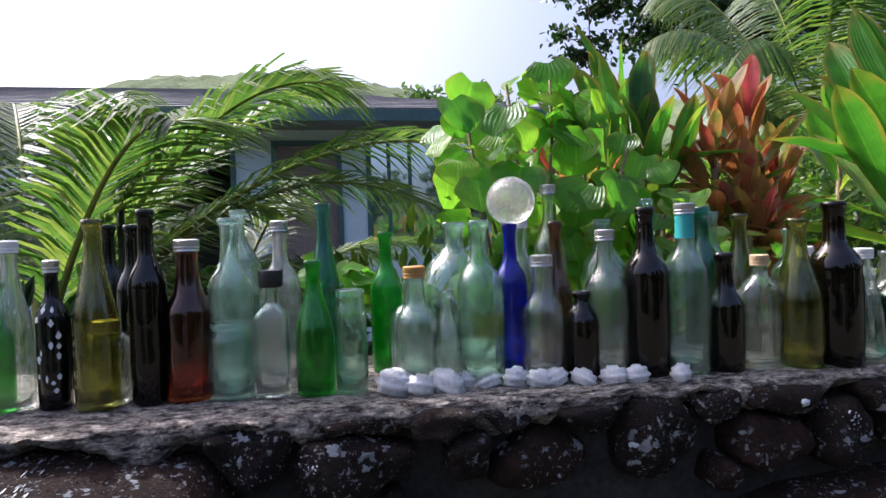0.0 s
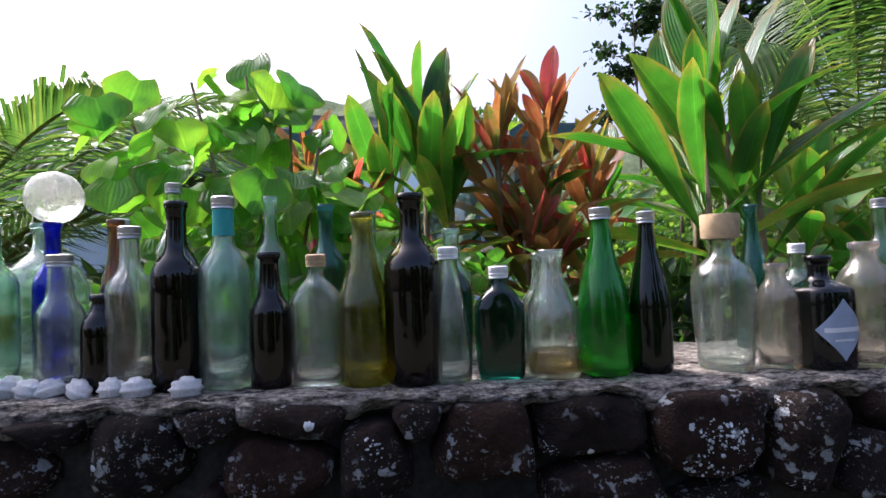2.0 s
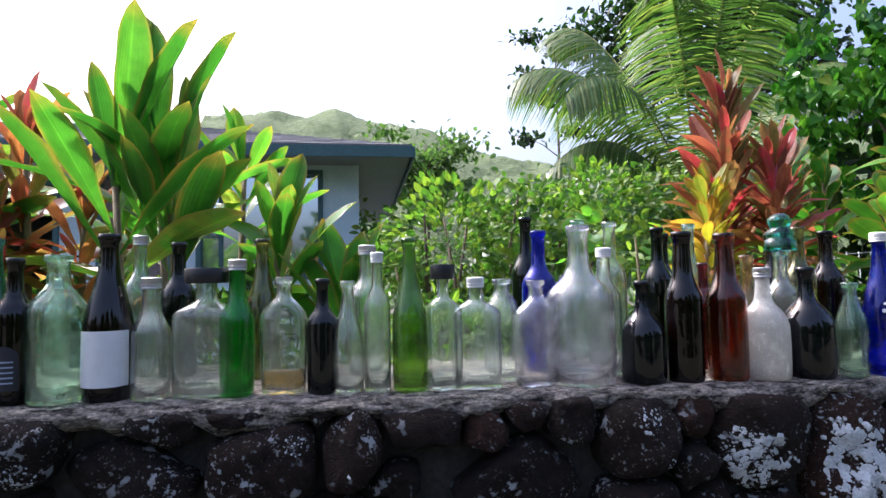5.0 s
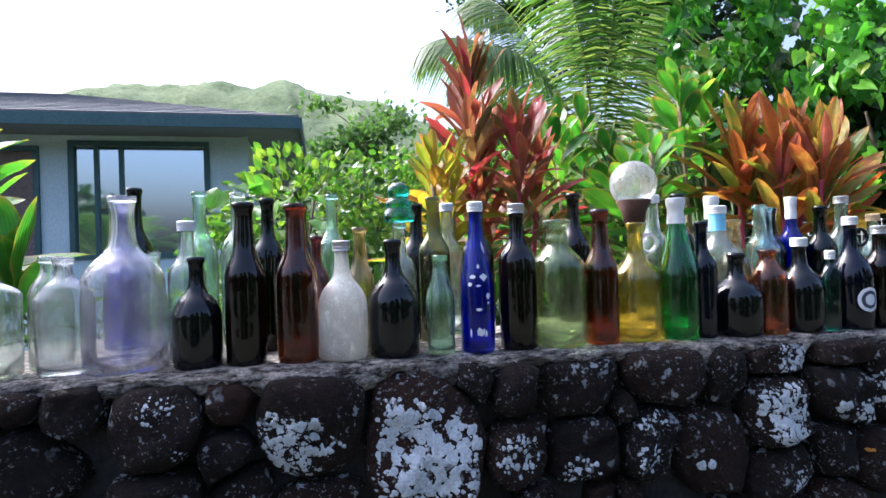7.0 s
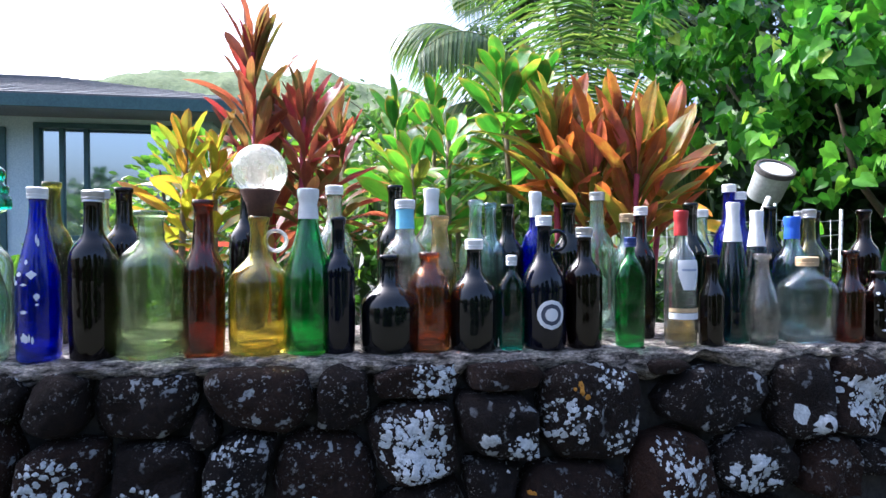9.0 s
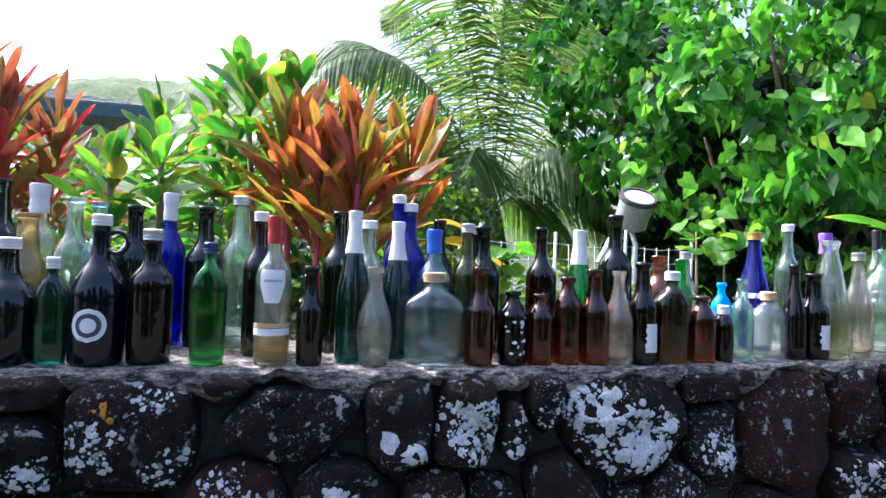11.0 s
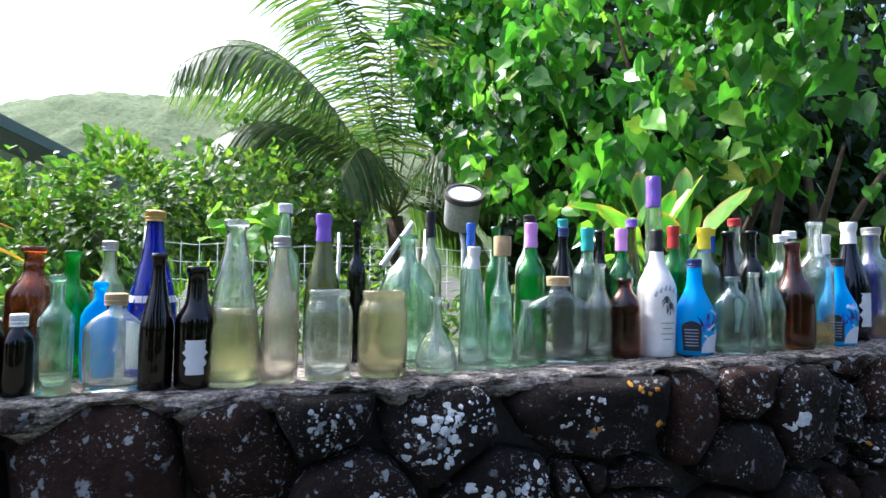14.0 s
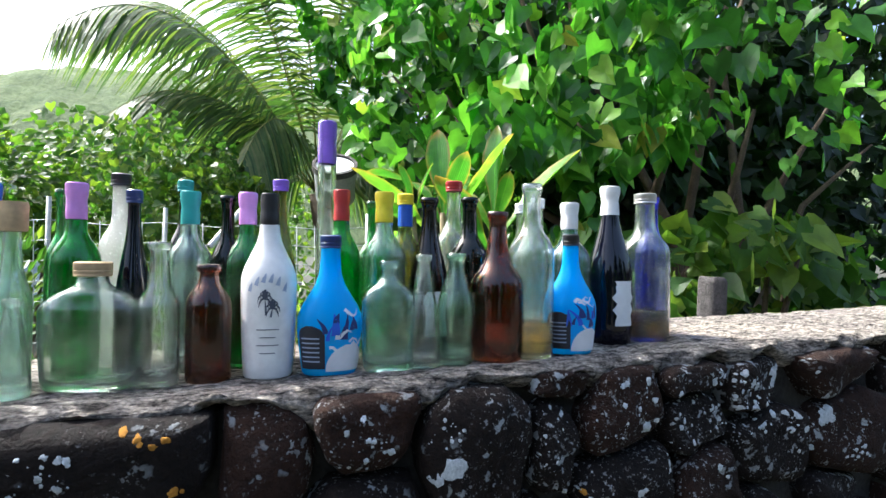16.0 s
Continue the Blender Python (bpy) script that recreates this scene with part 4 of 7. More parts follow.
bottle("wine", "clear", 0.475, 1.064, 0.278, 0.0402, cap='silver')
bottle("jug", "aqua", 0.570, 1.270, 0.306, 0.0582)
bottle("wine", "dkbrown", 0.556, 1.059, 0.321, 0.0423)
bottle("wine", "aqua", 0.637, 1.055, 0.325, 0.0422, cap='silver', wrap='teal')
bottle("wine", "teal", 0.788, 1.220, 0.328, 0.0398)
bottle("wine", "aqua", 0.669, 1.250, 0.350, 0.0349)
bottle("beer", "dkbrown", 0.715, 1.048, 0.229, 0.0352)
bottle("flask", "clear", 0.794, 1.049, 0.221, 0.0455, cap='cork', turn=2)
bottle("burg", "olive", 0.868, 1.200, 0.310, 0.0402)
bottle("burg", "yellowgreen", 0.875, 1.045, 0.293, 0.0454)
bottle("wine", "aqua", 1.045, 1.250, 0.275, 0.0438)
bottle("wine", "aqua", 0.870, 1.300, 0.320, 0.0342)
bottle("wine", "dkbrown", 0.960, 1.043, 0.325, 0.0490)
bottle("cone", "clear", 1.022, 1.036, 0.228, 0.0375, cap='white')
bottle("flask", "dkteal", 1.111, 1.044, 0.193, 0.0444, cap='white', turn=3)
bottle("flask", "dkteal", 1.136, 1.170, 0.191, 0.0383, cap='white', turn=-10)
bottle("flask", "dkteal", 1.039, 1.200, 0.230, 0.0433, cap='white', turn=-12)
bottle("milk", "clear", 1.206, 1.050, 0.222, 0.0476, liquid='amber')
bottle("beer", "clear", 1.216, 1.150, 0.218, 0.0457)
bottle("stub", "amber", 1.356, 1.250, 0.249, 0.0379)
bottle("cham", "green", 1.300, 1.054, 0.293, 0.0461, cap='silver')
bottle("cham", "dkgreen", 1.384, 1.054, 0.285, 0.0382, cap='silver')
bottle("decanter", "clear", 1.529, 1.067, 0.248, 0.0552, cap='corkwide')
bottle("stub", "dirty", 1.622, 1.053, 0.188, 0.0354)
bottle("gin", "black", 1.704, 1.055, 0.201, 0.0482, label='diamond', turn=8)
bottle("burg", "teal", 1.704, 1.250, 0.315, 0.0342)
bottle("stub", "dirty", 1.789, 1.050, 0.224, 0.0461)
bottle("wine", "clear", 1.819, 1.270, 0.226, 0.0381, cap='white')
bottle("wine", "dkbrown", 1.861, 1.044, 0.266, 0.0324, label='black')
bottle("demijohn", "aquagreen", 1.930, 1.054, 0.272, 0.0488)
bottle("wine", "aqua", 2.001, 1.250, 0.322, 0.0347, cap='silver')
bottle("burg", "dkbrown", 2.019, 1.054, 0.312, 0.0437, label='whitebig')
bottle("wine", "dkgreen", 2.093, 1.220, 0.307, 0.0371)
bottle("beer", "clear", 2.096, 1.052, 0.227, 0.0347, cap='silver')
bottle("sq", "clear", 2.194, 1.066, 0.230, 0.0571, cap='blackwide', turn=-6)
bottle("beer", "green", 2.254, 1.056, 0.262, 0.0324, cap='silver')
bottle("burg", "olive", 2.267, 1.250, 0.318, 0.0383)
bottle("flask", "clear", 2.342, 1.063, 0.229, 0.0464, liquid='amber', turn=-6)
bottle("wine", "black", 2.418, 1.054, 0.225, 0.0309)
bottle("burg", "clear", 2.468, 1.053, 0.220, 0.0322)
bottle("wine", "clear", 2.508, 1.200, 0.299, 0.0443, cap='silver')
bottle("wine", "clear", 2.527, 1.049, 0.276, 0.0269, cap='white')
bottle("burg", "green2", 2.593, 1.052, 0.307, 0.0363)
bottle("sq", "clear", 2.661, 1.050, 0.235, 0.0354, cap='blackwide', turn=12)
bottle("sq", "clear", 2.731, 1.056, 0.224, 0.0492, cap='white', turn=-1)
bottle("stub", "clear", 2.806, 1.130, 0.222, 0.0404)
bottle("wine", "cobalt", 2.915, 1.200, 0.336, 0.0414)
bottle("flask", "violet", 2.860, 1.053, 0.219, 0.0499, turn=8)
bottle("jugwine", "violet", 2.960, 1.063, 0.336, 0.0738)
bottle("beer", "clear", 2.978, 1.200, 0.228, 0.0253)
bottle("wine", "dkgreen", 2.913, 1.300, 0.379, 0.0371)
bottle("wine", "clear", 3.056, 1.150, 0.290, 0.0385, cap='white')
bottle("squat", "black", 3.095, 1.046, 0.215, 0.0466)
bottle("wine", "aqua", 3.054, 1.300, 0.371, 0.0404)
bottle("wine", "clear", 3.141, 1.300, 0.368, 0.0413)
bottle("beer", "dkbrown", 3.187, 1.040, 0.321, 0.0393)
bottle("beer", "brown", 3.287, 1.039, 0.318, 0.0416)
bottle("wine", "dkgreen", 3.219, 1.200, 0.345, 0.0360)
bottle("wine", "dkgreen", 3.290, 1.300, 0.338, 0.0363)
bottle("squat", "frost", 3.378, 1.041, 0.240, 0.0506, cap='silver')
bottle("wine", "aqua", 3.366, 1.300, 0.364, 0.0370)
bottle("wine", "maroon", 3.326, 1.180, 0.257, 0.0292)
bottle("beer", "amberclear", 3.423, 1.150, 0.274, 0.0317)
bottle("squat", "black", 3.484, 1.041, 0.242, 0.0539)
bottle("wine", "clear", 3.514, 1.150, 0.283, 0.0388)
bottle("soda", "aquagreen", 3.582, 1.027, 0.207, 0.0318)
bottle("wine", "olive", 3.606, 1.200, 0.347, 0.0399)
bottle("wine", "dkbrown", 3.572, 1.250, 0.335, 0.0397)
bottle("burg", "cobalt", 3.664, 1.029, 0.318, 0.0367, cap='white', label='flakes')
bottle("wine", "dkbrown", 3.758, 1.031, 0.314, 0.0415, cap='silver')
bottle("wine", "dkbrown", 3.731, 1.250, 0.342, 0.0427)
bottle("wine", "clear", 3.663, 1.300, 0.339, 0.0398, cap='white')
bottle("demijohn", "aquaolive", 3.857, 1.040, 0.280, 0.0620)
bottle("beer", "brown", 3.957, 1.028, 0.302, 0.0387)
bottle("wine", "dkbrown", 4.000, 1.250, 0.362, 0.0418)
bottle("jugwine", "yellow", 4.058, 1.049, 0.273, 0.0600, handle=1)
bottle("burg", "green3", 4.156, 1.032, 0.327, 0.0491, cap='whitelong')
bottle("wine", "clear", 4.203, 1.200, 0.350, 0.0448, cap='white')
bottle("wine", "indigo", 4.216, 1.023, 0.272, 0.0331)
bottle("wine", "dkgreen", 4.352, 1.300, 0.366, 0.0467)
bottle("wine", "clear", 4.363, 1.150, 0.317, 0.0514, cap='white', wrap='sky')
bottle("wine", "clear", 4.441, 1.270, 0.356, 0.0468, cap='whitelong')
bottle("squat", "black", 4.319, 1.036, 0.196, 0.0609)
bottle("stub", "amber", 4.401, 1.026, 0.202, 0.0437)
bottle("squat", "black", 4.497, 1.029, 0.228, 0.0523, cap='white')
bottle("beer", "amberclear", 4.451, 1.200, 0.286, 0.0427)
bottle("wine", "aqua", 4.539, 1.200, 0.326, 0.0409)
bottle("wine", "blueclear", 4.581, 1.220, 0.321, 0.0362)
bottle("wine", "dkgreen", 4.639, 1.270, 0.322, 0.0417)
bottle("flask", "dkteal", 4.575, 1.016, 0.195, 0.0287, cap='white', turn=-1)
bottle("squat", "indigo", 4.650, 1.026, 0.280, 0.0482, cap='white', label='round', handle=1)
bottle("wine", "cobalt", 4.714, 1.270, 0.355, 0.0371, cap='whitelong')
bottle("wine", "dkbrown", 4.741, 1.025, 0.257, 0.0395, cap='silver')
bottle("wine", "aqua", 4.875, 1.250, 0.356, 0.0437, cap='silver')
bottle("wine", "dkgreen", 4.797, 1.250, 0.328, 0.0428)
bottle("flask", "green3", 4.847, 1.021, 0.237, 0.0345, cap='navy', turn=3)
bottle("wine", "dkbrown", 4.932, 1.130, 0.313, 0.0344, cap='white')
bottle("wine", "aqua", 4.932, 1.200, 0.299, 0.0391, cap='cork')
bottle("wine", "clear", 4.969, 1.022, 0.299, 0.0348, cap='redlong', label='vodka', liquid='amber')
bottle("beer", "dkbrown", 5.044, 1.019, 0.202, 0.0268)
bottle("wine", "dkgreen", 5.109, 1.200, 0.333, 0.0425)
bottle("wine", "aqua", 5.186, 1.270, 0.320, 0.0433, cap='white')
bottle("cham", "dkteal", 5.134, 1.070, 0.325, 0.0380, cap='whitelong')
bottle("wine", "cobalt", 5.286, 1.250, 0.368, 0.0438, cap='white')
bottle("cham", "dkteal", 5.237, 1.120, 0.311, 0.0389, cap='whitelong')
bottle("pin", "dirty", 5.177, 1.027, 0.206, 0.0393)
bottle("wine", "blueclear", 5.319, 1.100, 0.296, 0.0420, cap='bluelong')
bottle("flask", "clear", 5.309, 1.042, 0.197, 0.0660, cap='cork', turn=-8)
bottle("wine", "dkgreen", 5.469, 1.200, 0.319, 0.0446)
bottle("beer", "brown", 5.410, 1.026, 0.215, 0.0322)
bottle("wine", "olive", 5.413, 1.150, 0.317, 0.0356, cap='silver')
bottle("cham", "dkgreen", 5.451, 1.220, 0.317, 0.0379, cap='silver')
bottle("wine", "dkgreen", 5.358, 1.220, 0.330, 0.0366)
bottle("wine", "cobalt", 5.257, 1.250, 0.388, 0.0381, cap='white')
bottle("stub", "dkbrown", 5.489, 1.028, 0.165, 0.0333, label='flakes')
bottle("stub", "brown", 5.555, 1.027, 0.159, 0.0323)
bottle("stub", "brown", 5.622, 1.026, 0.199, 0.0319)
bottle("wine", "dkbrown", 5.630, 1.200, 0.323, 0.0398)
bottle("cham", "green3", 5.738, 1.200, 0.320, 0.0436, cap='whitelong')
bottle("beer", "brown", 5.691, 1.028, 0.219, 0.0362)
bottle("burg", "dirty", 5.754, 1.026, 0.216, 0.0337)
bottle("wine", "dkgreen", 5.844, 1.200, 0.366, 0.0453)
bottle("beer", "dkbrown", 5.818, 1.026, 0.238, 0.0345, label='white')
bottle("flask", "olivedk", 5.902, 1.032, 0.216, 0.0487, cap='white', turn=3)
bottle("demijohn", "amber", 5.981, 1.200, 0.259, 0.0449)
bottle("stub", "brown", 5.981, 1.025, 0.159, 0.0347)
bottle("stub", "dkbrown", 6.038, 1.019, 0.135, 0.0239, cap='white')
bottle("wine", "green", 6.049, 1.200, 0.251, 0.0330)
bottle("wine", "aquagreen", 6.093, 1.020, 0.203, 0.0272)
bottle("wine", "clear", 6.101, 1.250, 0.272, 0.0333, cap='silver')
bottle("flask", "cyan", 6.125, 1.130, 0.189, 0.0321, turn=9)
bottle("flask", "clear", 6.182, 1.031, 0.168, 0.0500, cap='cork', turn=1)
bottle("cham", "cobalt", 6.219, 1.120, 0.326, 0.0444, cap='gold', label='band')
bottle("burg", "dkbrown", 6.252, 1.021, 0.241, 0.0284)
bottle("beer", "dkbrown", 6.317, 1.026, 0.218, 0.0361, label='white')
bottle("cone", "clear", 6.380, 1.034, 0.305, 0.0509, liquid='olive')
bottle("burg", "dirty", 6.464, 1.027, 0.272, 0.0349, cap='silver')
bottle("wine", "aqua", 6.460, 1.250, 0.361, 0.0357, cap='white')
bottle("burg", "olive", 6.546, 1.200, 0.334, 0.0410, cap='purplelong')
bottle("jar", "clear", 6.555, 1.033, 0.171, 0.0452, turn=6)
bottle("jar", "amberpale", 6.662, 1.042, 0.167, 0.0493, turn=4)
bottle("jug", "aquagreen", 6.733, 1.170, 0.287, 0.0657)
bottle("wine", "clear", 6.803, 1.250, 0.350, 0.0285, cap='blacklong')
bottle("carafe", "clear", 6.774, 1.050, 0.151, 0.0441)
bottle("cone", "aqua", 6.854, 1.052, 0.254, 0.0323, cap='whitelong')
bottle("wine", "aqua", 6.891, 1.200, 0.317, 0.0246, cap='bluelong')
bottle("milk", "aquagreen", 6.917, 1.057, 0.152, 0.0304)
bottle("beer", "aqua", 6.946, 1.130, 0.250, 0.0266, cap='corkwide')
bottle("cone", "clear", 6.975, 1.060, 0.139, 0.0252)
bottle("wine", "green3", 6.972, 1.250, 0.314, 0.0268)
bottle("wine", "dkgreen", 6.625, 1.250, 0.327, 0.0224)
bottle("wine", "green3", 7.025, 1.150, 0.314, 0.0363, cap='pinklong')
bottle("wine", "frost", 7.062, 1.250, 0.342, 0.0347, cap='black')
bottle("flask", "clear", 7.067, 1.092, 0.187, 0.0715, cap='cork', turn=-10)
bottle("burg", "indigo", 7.108, 1.150, 0.303, 0.0263, cap='navy')
bottle("wine", "dkgreen", 7.165, 1.270, 0.335, 0.0299, cap='teal')
bottle("wine", "aqua", 7.188, 1.180, 0.306, 0.0372, cap='teallong')
bottle("beer", "clear", 7.161, 1.078, 0.218, 0.0305)
bottle("stub", "brown", 7.232, 1.084, 0.182, 0.0351)
bottle("wine", "dkgreen", 7.245, 1.220, 0.304, 0.0299)
bottle("wine", "green3", 7.282, 1.180, 0.305, 0.0366, cap='pinklong')
bottle("burg", "olive", 7.337, 1.220, 0.333, 0.0312, cap='purple')
bottle("rum", "white", 7.322, 1.091, 0.295, 0.0449, cap='blacklong', label='palm')
bottle("tall", "clear", 7.423, 1.250, 0.454, 0.0192, cap='purplelong')
bottle("wine", "green", 7.448, 1.200, 0.315, 0.0356, cap='redlong')
bottle("wine", "green3", 7.518, 1.250, 0.299, 0.0346)
bottle("rumsq", "cyan", 7.420, 1.083, 0.225, 0.0540, cap='navy', label='wave', turn=6)
bottle("wine", "aqua", 7.526, 1.180, 0.310, 0.0411, cap='yellowlong')
bottle("wine", "olive", 7.575, 1.220, 0.310, 0.0348, wrap='blue', cap='yellow')
bottle("flask", "aqua", 7.517, 1.071, 0.183, 0.0459, turn=2)
bottle("burg", "dkbrown", 7.619, 1.200, 0.303, 0.0392, label='white')
bottle("wine", "clear", 7.684, 1.250, 0.341, 0.0387, cap='red')
bottle("cone", "clear", 7.578, 1.071, 0.193, 0.0315)
bottle("soda", "aquagreen", 7.639, 1.080, 0.194, 0.0340)
bottle("wine", "dkgreen", 7.709, 1.220, 0.307, 0.0384)
bottle("growler", "brown", 7.723, 1.096, 0.269, 0.0495)
bottle("wine", "clear", 7.789, 1.092, 0.321, 0.0424, liquid='amber')
bottle("wine", "clear", 7.841, 1.250, 0.296, 0.0381, cap='white')
bottle("wine", "clear", 7.873, 1.250, 0.307, 0.0386, cap='white')
bottle("rumsq", "cyan", 7.878, 1.106, 0.224, 0.0505, cap='black', label='wave', turn=-5)
bottle("wine", "blueclear", 7.915, 1.180, 0.293, 0.0433, cap='whitelong')
bottle("burg", "indigo", 8.014, 1.186, 0.330, 0.0477, cap='whitelong', label='white')
bottle("wine", "clear", 8.110, 1.198, 0.317, 0.0534, liquid='amber', cap='silver')
bottle("wine", "cobalt", 8.165, 1.250, 0.317, 0.0375)

# ---- what else stands on the wall ----
def float_ball(x, y, z, r, collar):
    """An old glass net float set on a bottle's mouth."""
    thing = tagged(new("glass_float"), "cloudy white glass net float resting on a bottle mouth", "glass float", "glass floats")
    thing.matrix_world = pose(x, y, z)
    ball = [(r * math.sin(math.pi * k / 20), -r * math.cos(math.pi * k / 20)) for k in range(21)]
    v, f = lathe([(max(0, q), h) for q, h in ball], 32)
    v = [tuple(c * (1 + 0.012 * noise.noise((p[0] * 60, p[1] * 60, p[2] * 60))) for c in p) for p in v]
    mesh_part("ball", data_mesh("ball", v, f), FLOAT_GLASS, thing, "cloudy crackled glass ball")
    if collar:
        v, f = lathe([(r * 0.30, -r - 0.040), (r * 0.42, -r - 0.038), (r * 0.52, -r - 0.012), (r * 0.74, -r * 0.78), (r * 0.70, -r * 0.70), (r * 0.4, -r * 0.9), (r * 0.28, -r - 0.03)], 24)
        mesh_part("collar", data_mesh("collar", v, f), RUST, thing, "rusty brown cup under the ball")
    return thing


FLOAT_GLASS = glass("cloudy_float_glass", (0.86, 0.88, 0.80), 0.35, 0.12, (0.82, 0.82, 0.74), 0.25)
RUST = rough_stuff("rusty_brown_iron", (0.05, 0.022, 0.014), (0.13, 0.06, 0.035), 40, 0.8, 0.002)
float_ball(0.311, 1.130, 1.447, 0.0478, False)
float_ball(4.060, 1.053, 1.434, 0.0540, True)


def insulator(x, y, z, r):
    thing = tagged(new("glass_insulator"), "teal glass line insulator set upside on a clear bottle", "insulator")
    thing.matrix_world = pose(x, y, z)
    pts = [(r * 0.5, 0), (r * 0.95, 0.0), (r, r * 0.2), (r * 0.96, r * 0.7), (r * 0.8, r * 0.82), (r * 0.86, r * 1.0), (r * 0.88, r * 1.3), (r * 0.66, r * 1.42), (r * 0.62, r * 1.7), (r * 0.74, r * 1.85), (r * 0.7, r * 2.2), (r * 0.4, r * 2.5), (0, r * 2.55)]
    v, f = lathe(pts + [], 28)
    mesh_part("shell", data_mesh("shell", v, f), GLASS["insulator"], thing, "ribbed teal glass")


GLASS["insulator"] = glass("insulator_glass", (0.05, 0.55, 0.45), 0.06)
insulator(3.516, 1.150, 1.359, 0.036)


def shell(x, y, size, seed):
    """A bleached, ridged lump of shell."""
    rng = random.Random(seed)
    size *= 1.18
    verts, faces, n, m = [], [], 22, 12
    for j in range(m + 1):
        b = math.pi * j / m
        for i in range(n):
            a = 2 * math.pi * i / n
            ridge = 1 + 0.13 * math.sin(b * 9 + 0.9 * math.sin(a)) + 0.09 * noise.noise((math.cos(a) * 2 + seed, math.sin(a) * 2, b * 2))
            q = math.sin(b) ** 0.8 * ridge
            verts.append((size * 0.95 * q * math.cos(a), size * 0.62 * q * math.sin(a), size * (0.66 - 0.66 * math.cos(b) * ridge)))
    for j in range(m):
        for i in range(n):
            k = (i + 1) % n
            faces.append((j * n + i, j * n + k, (j + 1) * n + k, (j + 1) * n + i))
    ob = mesh_part("seashell", data_mesh("seashell", verts, faces), SHELL)
    ob.matrix_world = pose(x, y, ztop(x) - 0.008, rng.uniform(-18, 18), rng.uniform(-25, 25), rng.uniform(-40, 40))
    tagged(ob, "bleached white ridged seashell lying on the coping", "seashell", "row of seashells")


shell(0.062, 1.056, 0.0318, 0)
shell(0.106, 1.030, 0.0256, 1)
shell(0.153, 1.049, 0.0296, 2)
shell(0.198, 1.059, 0.0227, 3)
shell(0.238, 1.046, 0.0239, 4)
shell(0.282, 1.046, 0.0250, 5)
shell(0.322, 1.036, 0.0227, 6)
shell(0.362, 1.033, 0.0227, 7)
shell(0.401, 1.027, 0.0216, 8)
shell(0.465, 1.017, 0.0227, 9)
shell(0.507, 1.014, 0.0227, 10)
shell(0.589, 1.002, 0.0227, 11)
shell(0.289, 1.171, 0.026, 12)


# ---- lichen crusts on the stones ----
from mathutils.bvhtree import BVHTree
STONE_TREE = BVHTree.FromPolygons(STONE_VERTS, STONE_FACES)


def lichen(x, z, size, blobs, seed, mat=None, crust=0.38):
    """A crust of pale lichen: many small lobes that follow the stone's face."""
    rng = random.Random(seed)
    if x > 6.2 and blobs > 10:
        blobs = int(blobs * 0.5)
    verts, faces = [], []
    for _ in range(blobs):
        d, a = size * math.sqrt(rng.random()), rng.uniform(0, 6.28)
        cx, cz = x + d * math.cos(a), z + d * math.sin(a) * 0.85
        r = size * crust * (0.16 + 0.9 * rng.random() ** 2.2) if blobs > 3 else (size * crust * rng.uniform(0.5, 1.0) if blobs > 1 else size)
        n, start, ok, lobe = 14, len(verts), True, []
        for ring, rise in ((1.0, 0.0004), (0.85, 0.0012), (0.45, 0.0016)):
            for k in range(n):
                b = 2 * math.pi * k / n
                q = r * ring * (0.85 + 0.42 * noise.noise((math.cos(b) * 1.8 + cx * 40, math.sin(b) * 1.8, cz * 40)))
                px, pz = cx + q * math.cos(b), cz + q * math.sin(b)
                hit = STONE_TREE.ray_cast(Vector((px, 0.3, pz)), Vector((0, 1, 0)))[0]
                if hit is None or hit.y > FRONT + (0.05 if blobs == 1 else 0.03) + bend(px):
                    ok = False
                    break
                lobe.append((px, hit.y - rise - 0.0015 * noise.noise((px * 150, pz * 150, 0)), pz))
            if not ok:
                break
        if not ok or max(q[1] for q in lobe) - min(q[1] for q in lobe) > 0.016 + 0.4 * r:
            continue
        verts += lobe
        for t in range(2):
            for k in range(n):
                j = (k + 1) % n
                faces.append((start + t * n + k, start + t * n + j, start + (t + 1) * n + j, start + (t + 1) * n + k))
        faces.append(tuple(start + 2 * n + k for k in range(n)))
    if faces:
        ob = mesh_part("lichen", data_mesh("lichen", verts, faces), mat or LICHEN, WALL, "orange lichen crust" if mat else "pale grey-white lichen crust")
        ob["kind"] = "stuff"


lichen(-0.082, 1.034, 0.017, 33, 0, crust=0.12)
lichen(-0.398, 1.068, 0.014, 27, 1, crust=0.12)
lichen(-0.466, 1.050, 0.022, 66, 2, crust=0.12)
lichen(-0.419, 1.113, 0.011, 3, 3, crust=0.55)
lichen(0.643, 1.028, 0.019, 49, 4, crust=0.12)
lichen(0.620, 0.981, 0.019, 44, 5, crust=0.12)
lichen(0.886, 1.020, 0.024, 27, 6, crust=0.12)
lichen(0.791, 1.056, 0.010, 1, 7)
lichen(0.463, 1.008, 0.008, 1, 8)
lichen(1.149, 1.000, 0.019, 33, 9, crust=0.12)
lichen(1.439, 1.010, 0.035, 55, 10, crust=0.12)
lichen(1.460, 1.007, 0.032, 49, 11, crust=0.12)
lichen(1.497, 0.962, 0.028, 38, 12, crust=0.12)
lichen(1.407, 0.954, 0.038, 55, 13, crust=0.12)
lichen(1.459, 0.943, 0.024, 33, 14, crust=0.12)
lichen(1.567, 0.930, 0.019, 22, 15, crust=0.12)
lichen(1.399, 1.030, 0.008, 1, 16)
lichen(1.845, 0.997, 0.012, 1, 17)
lichen(1.927, 0.985, 0.029, 66, 18, crust=0.12)
lichen(1.244, 0.987, 0.011, 2, 19, crust=0.55)
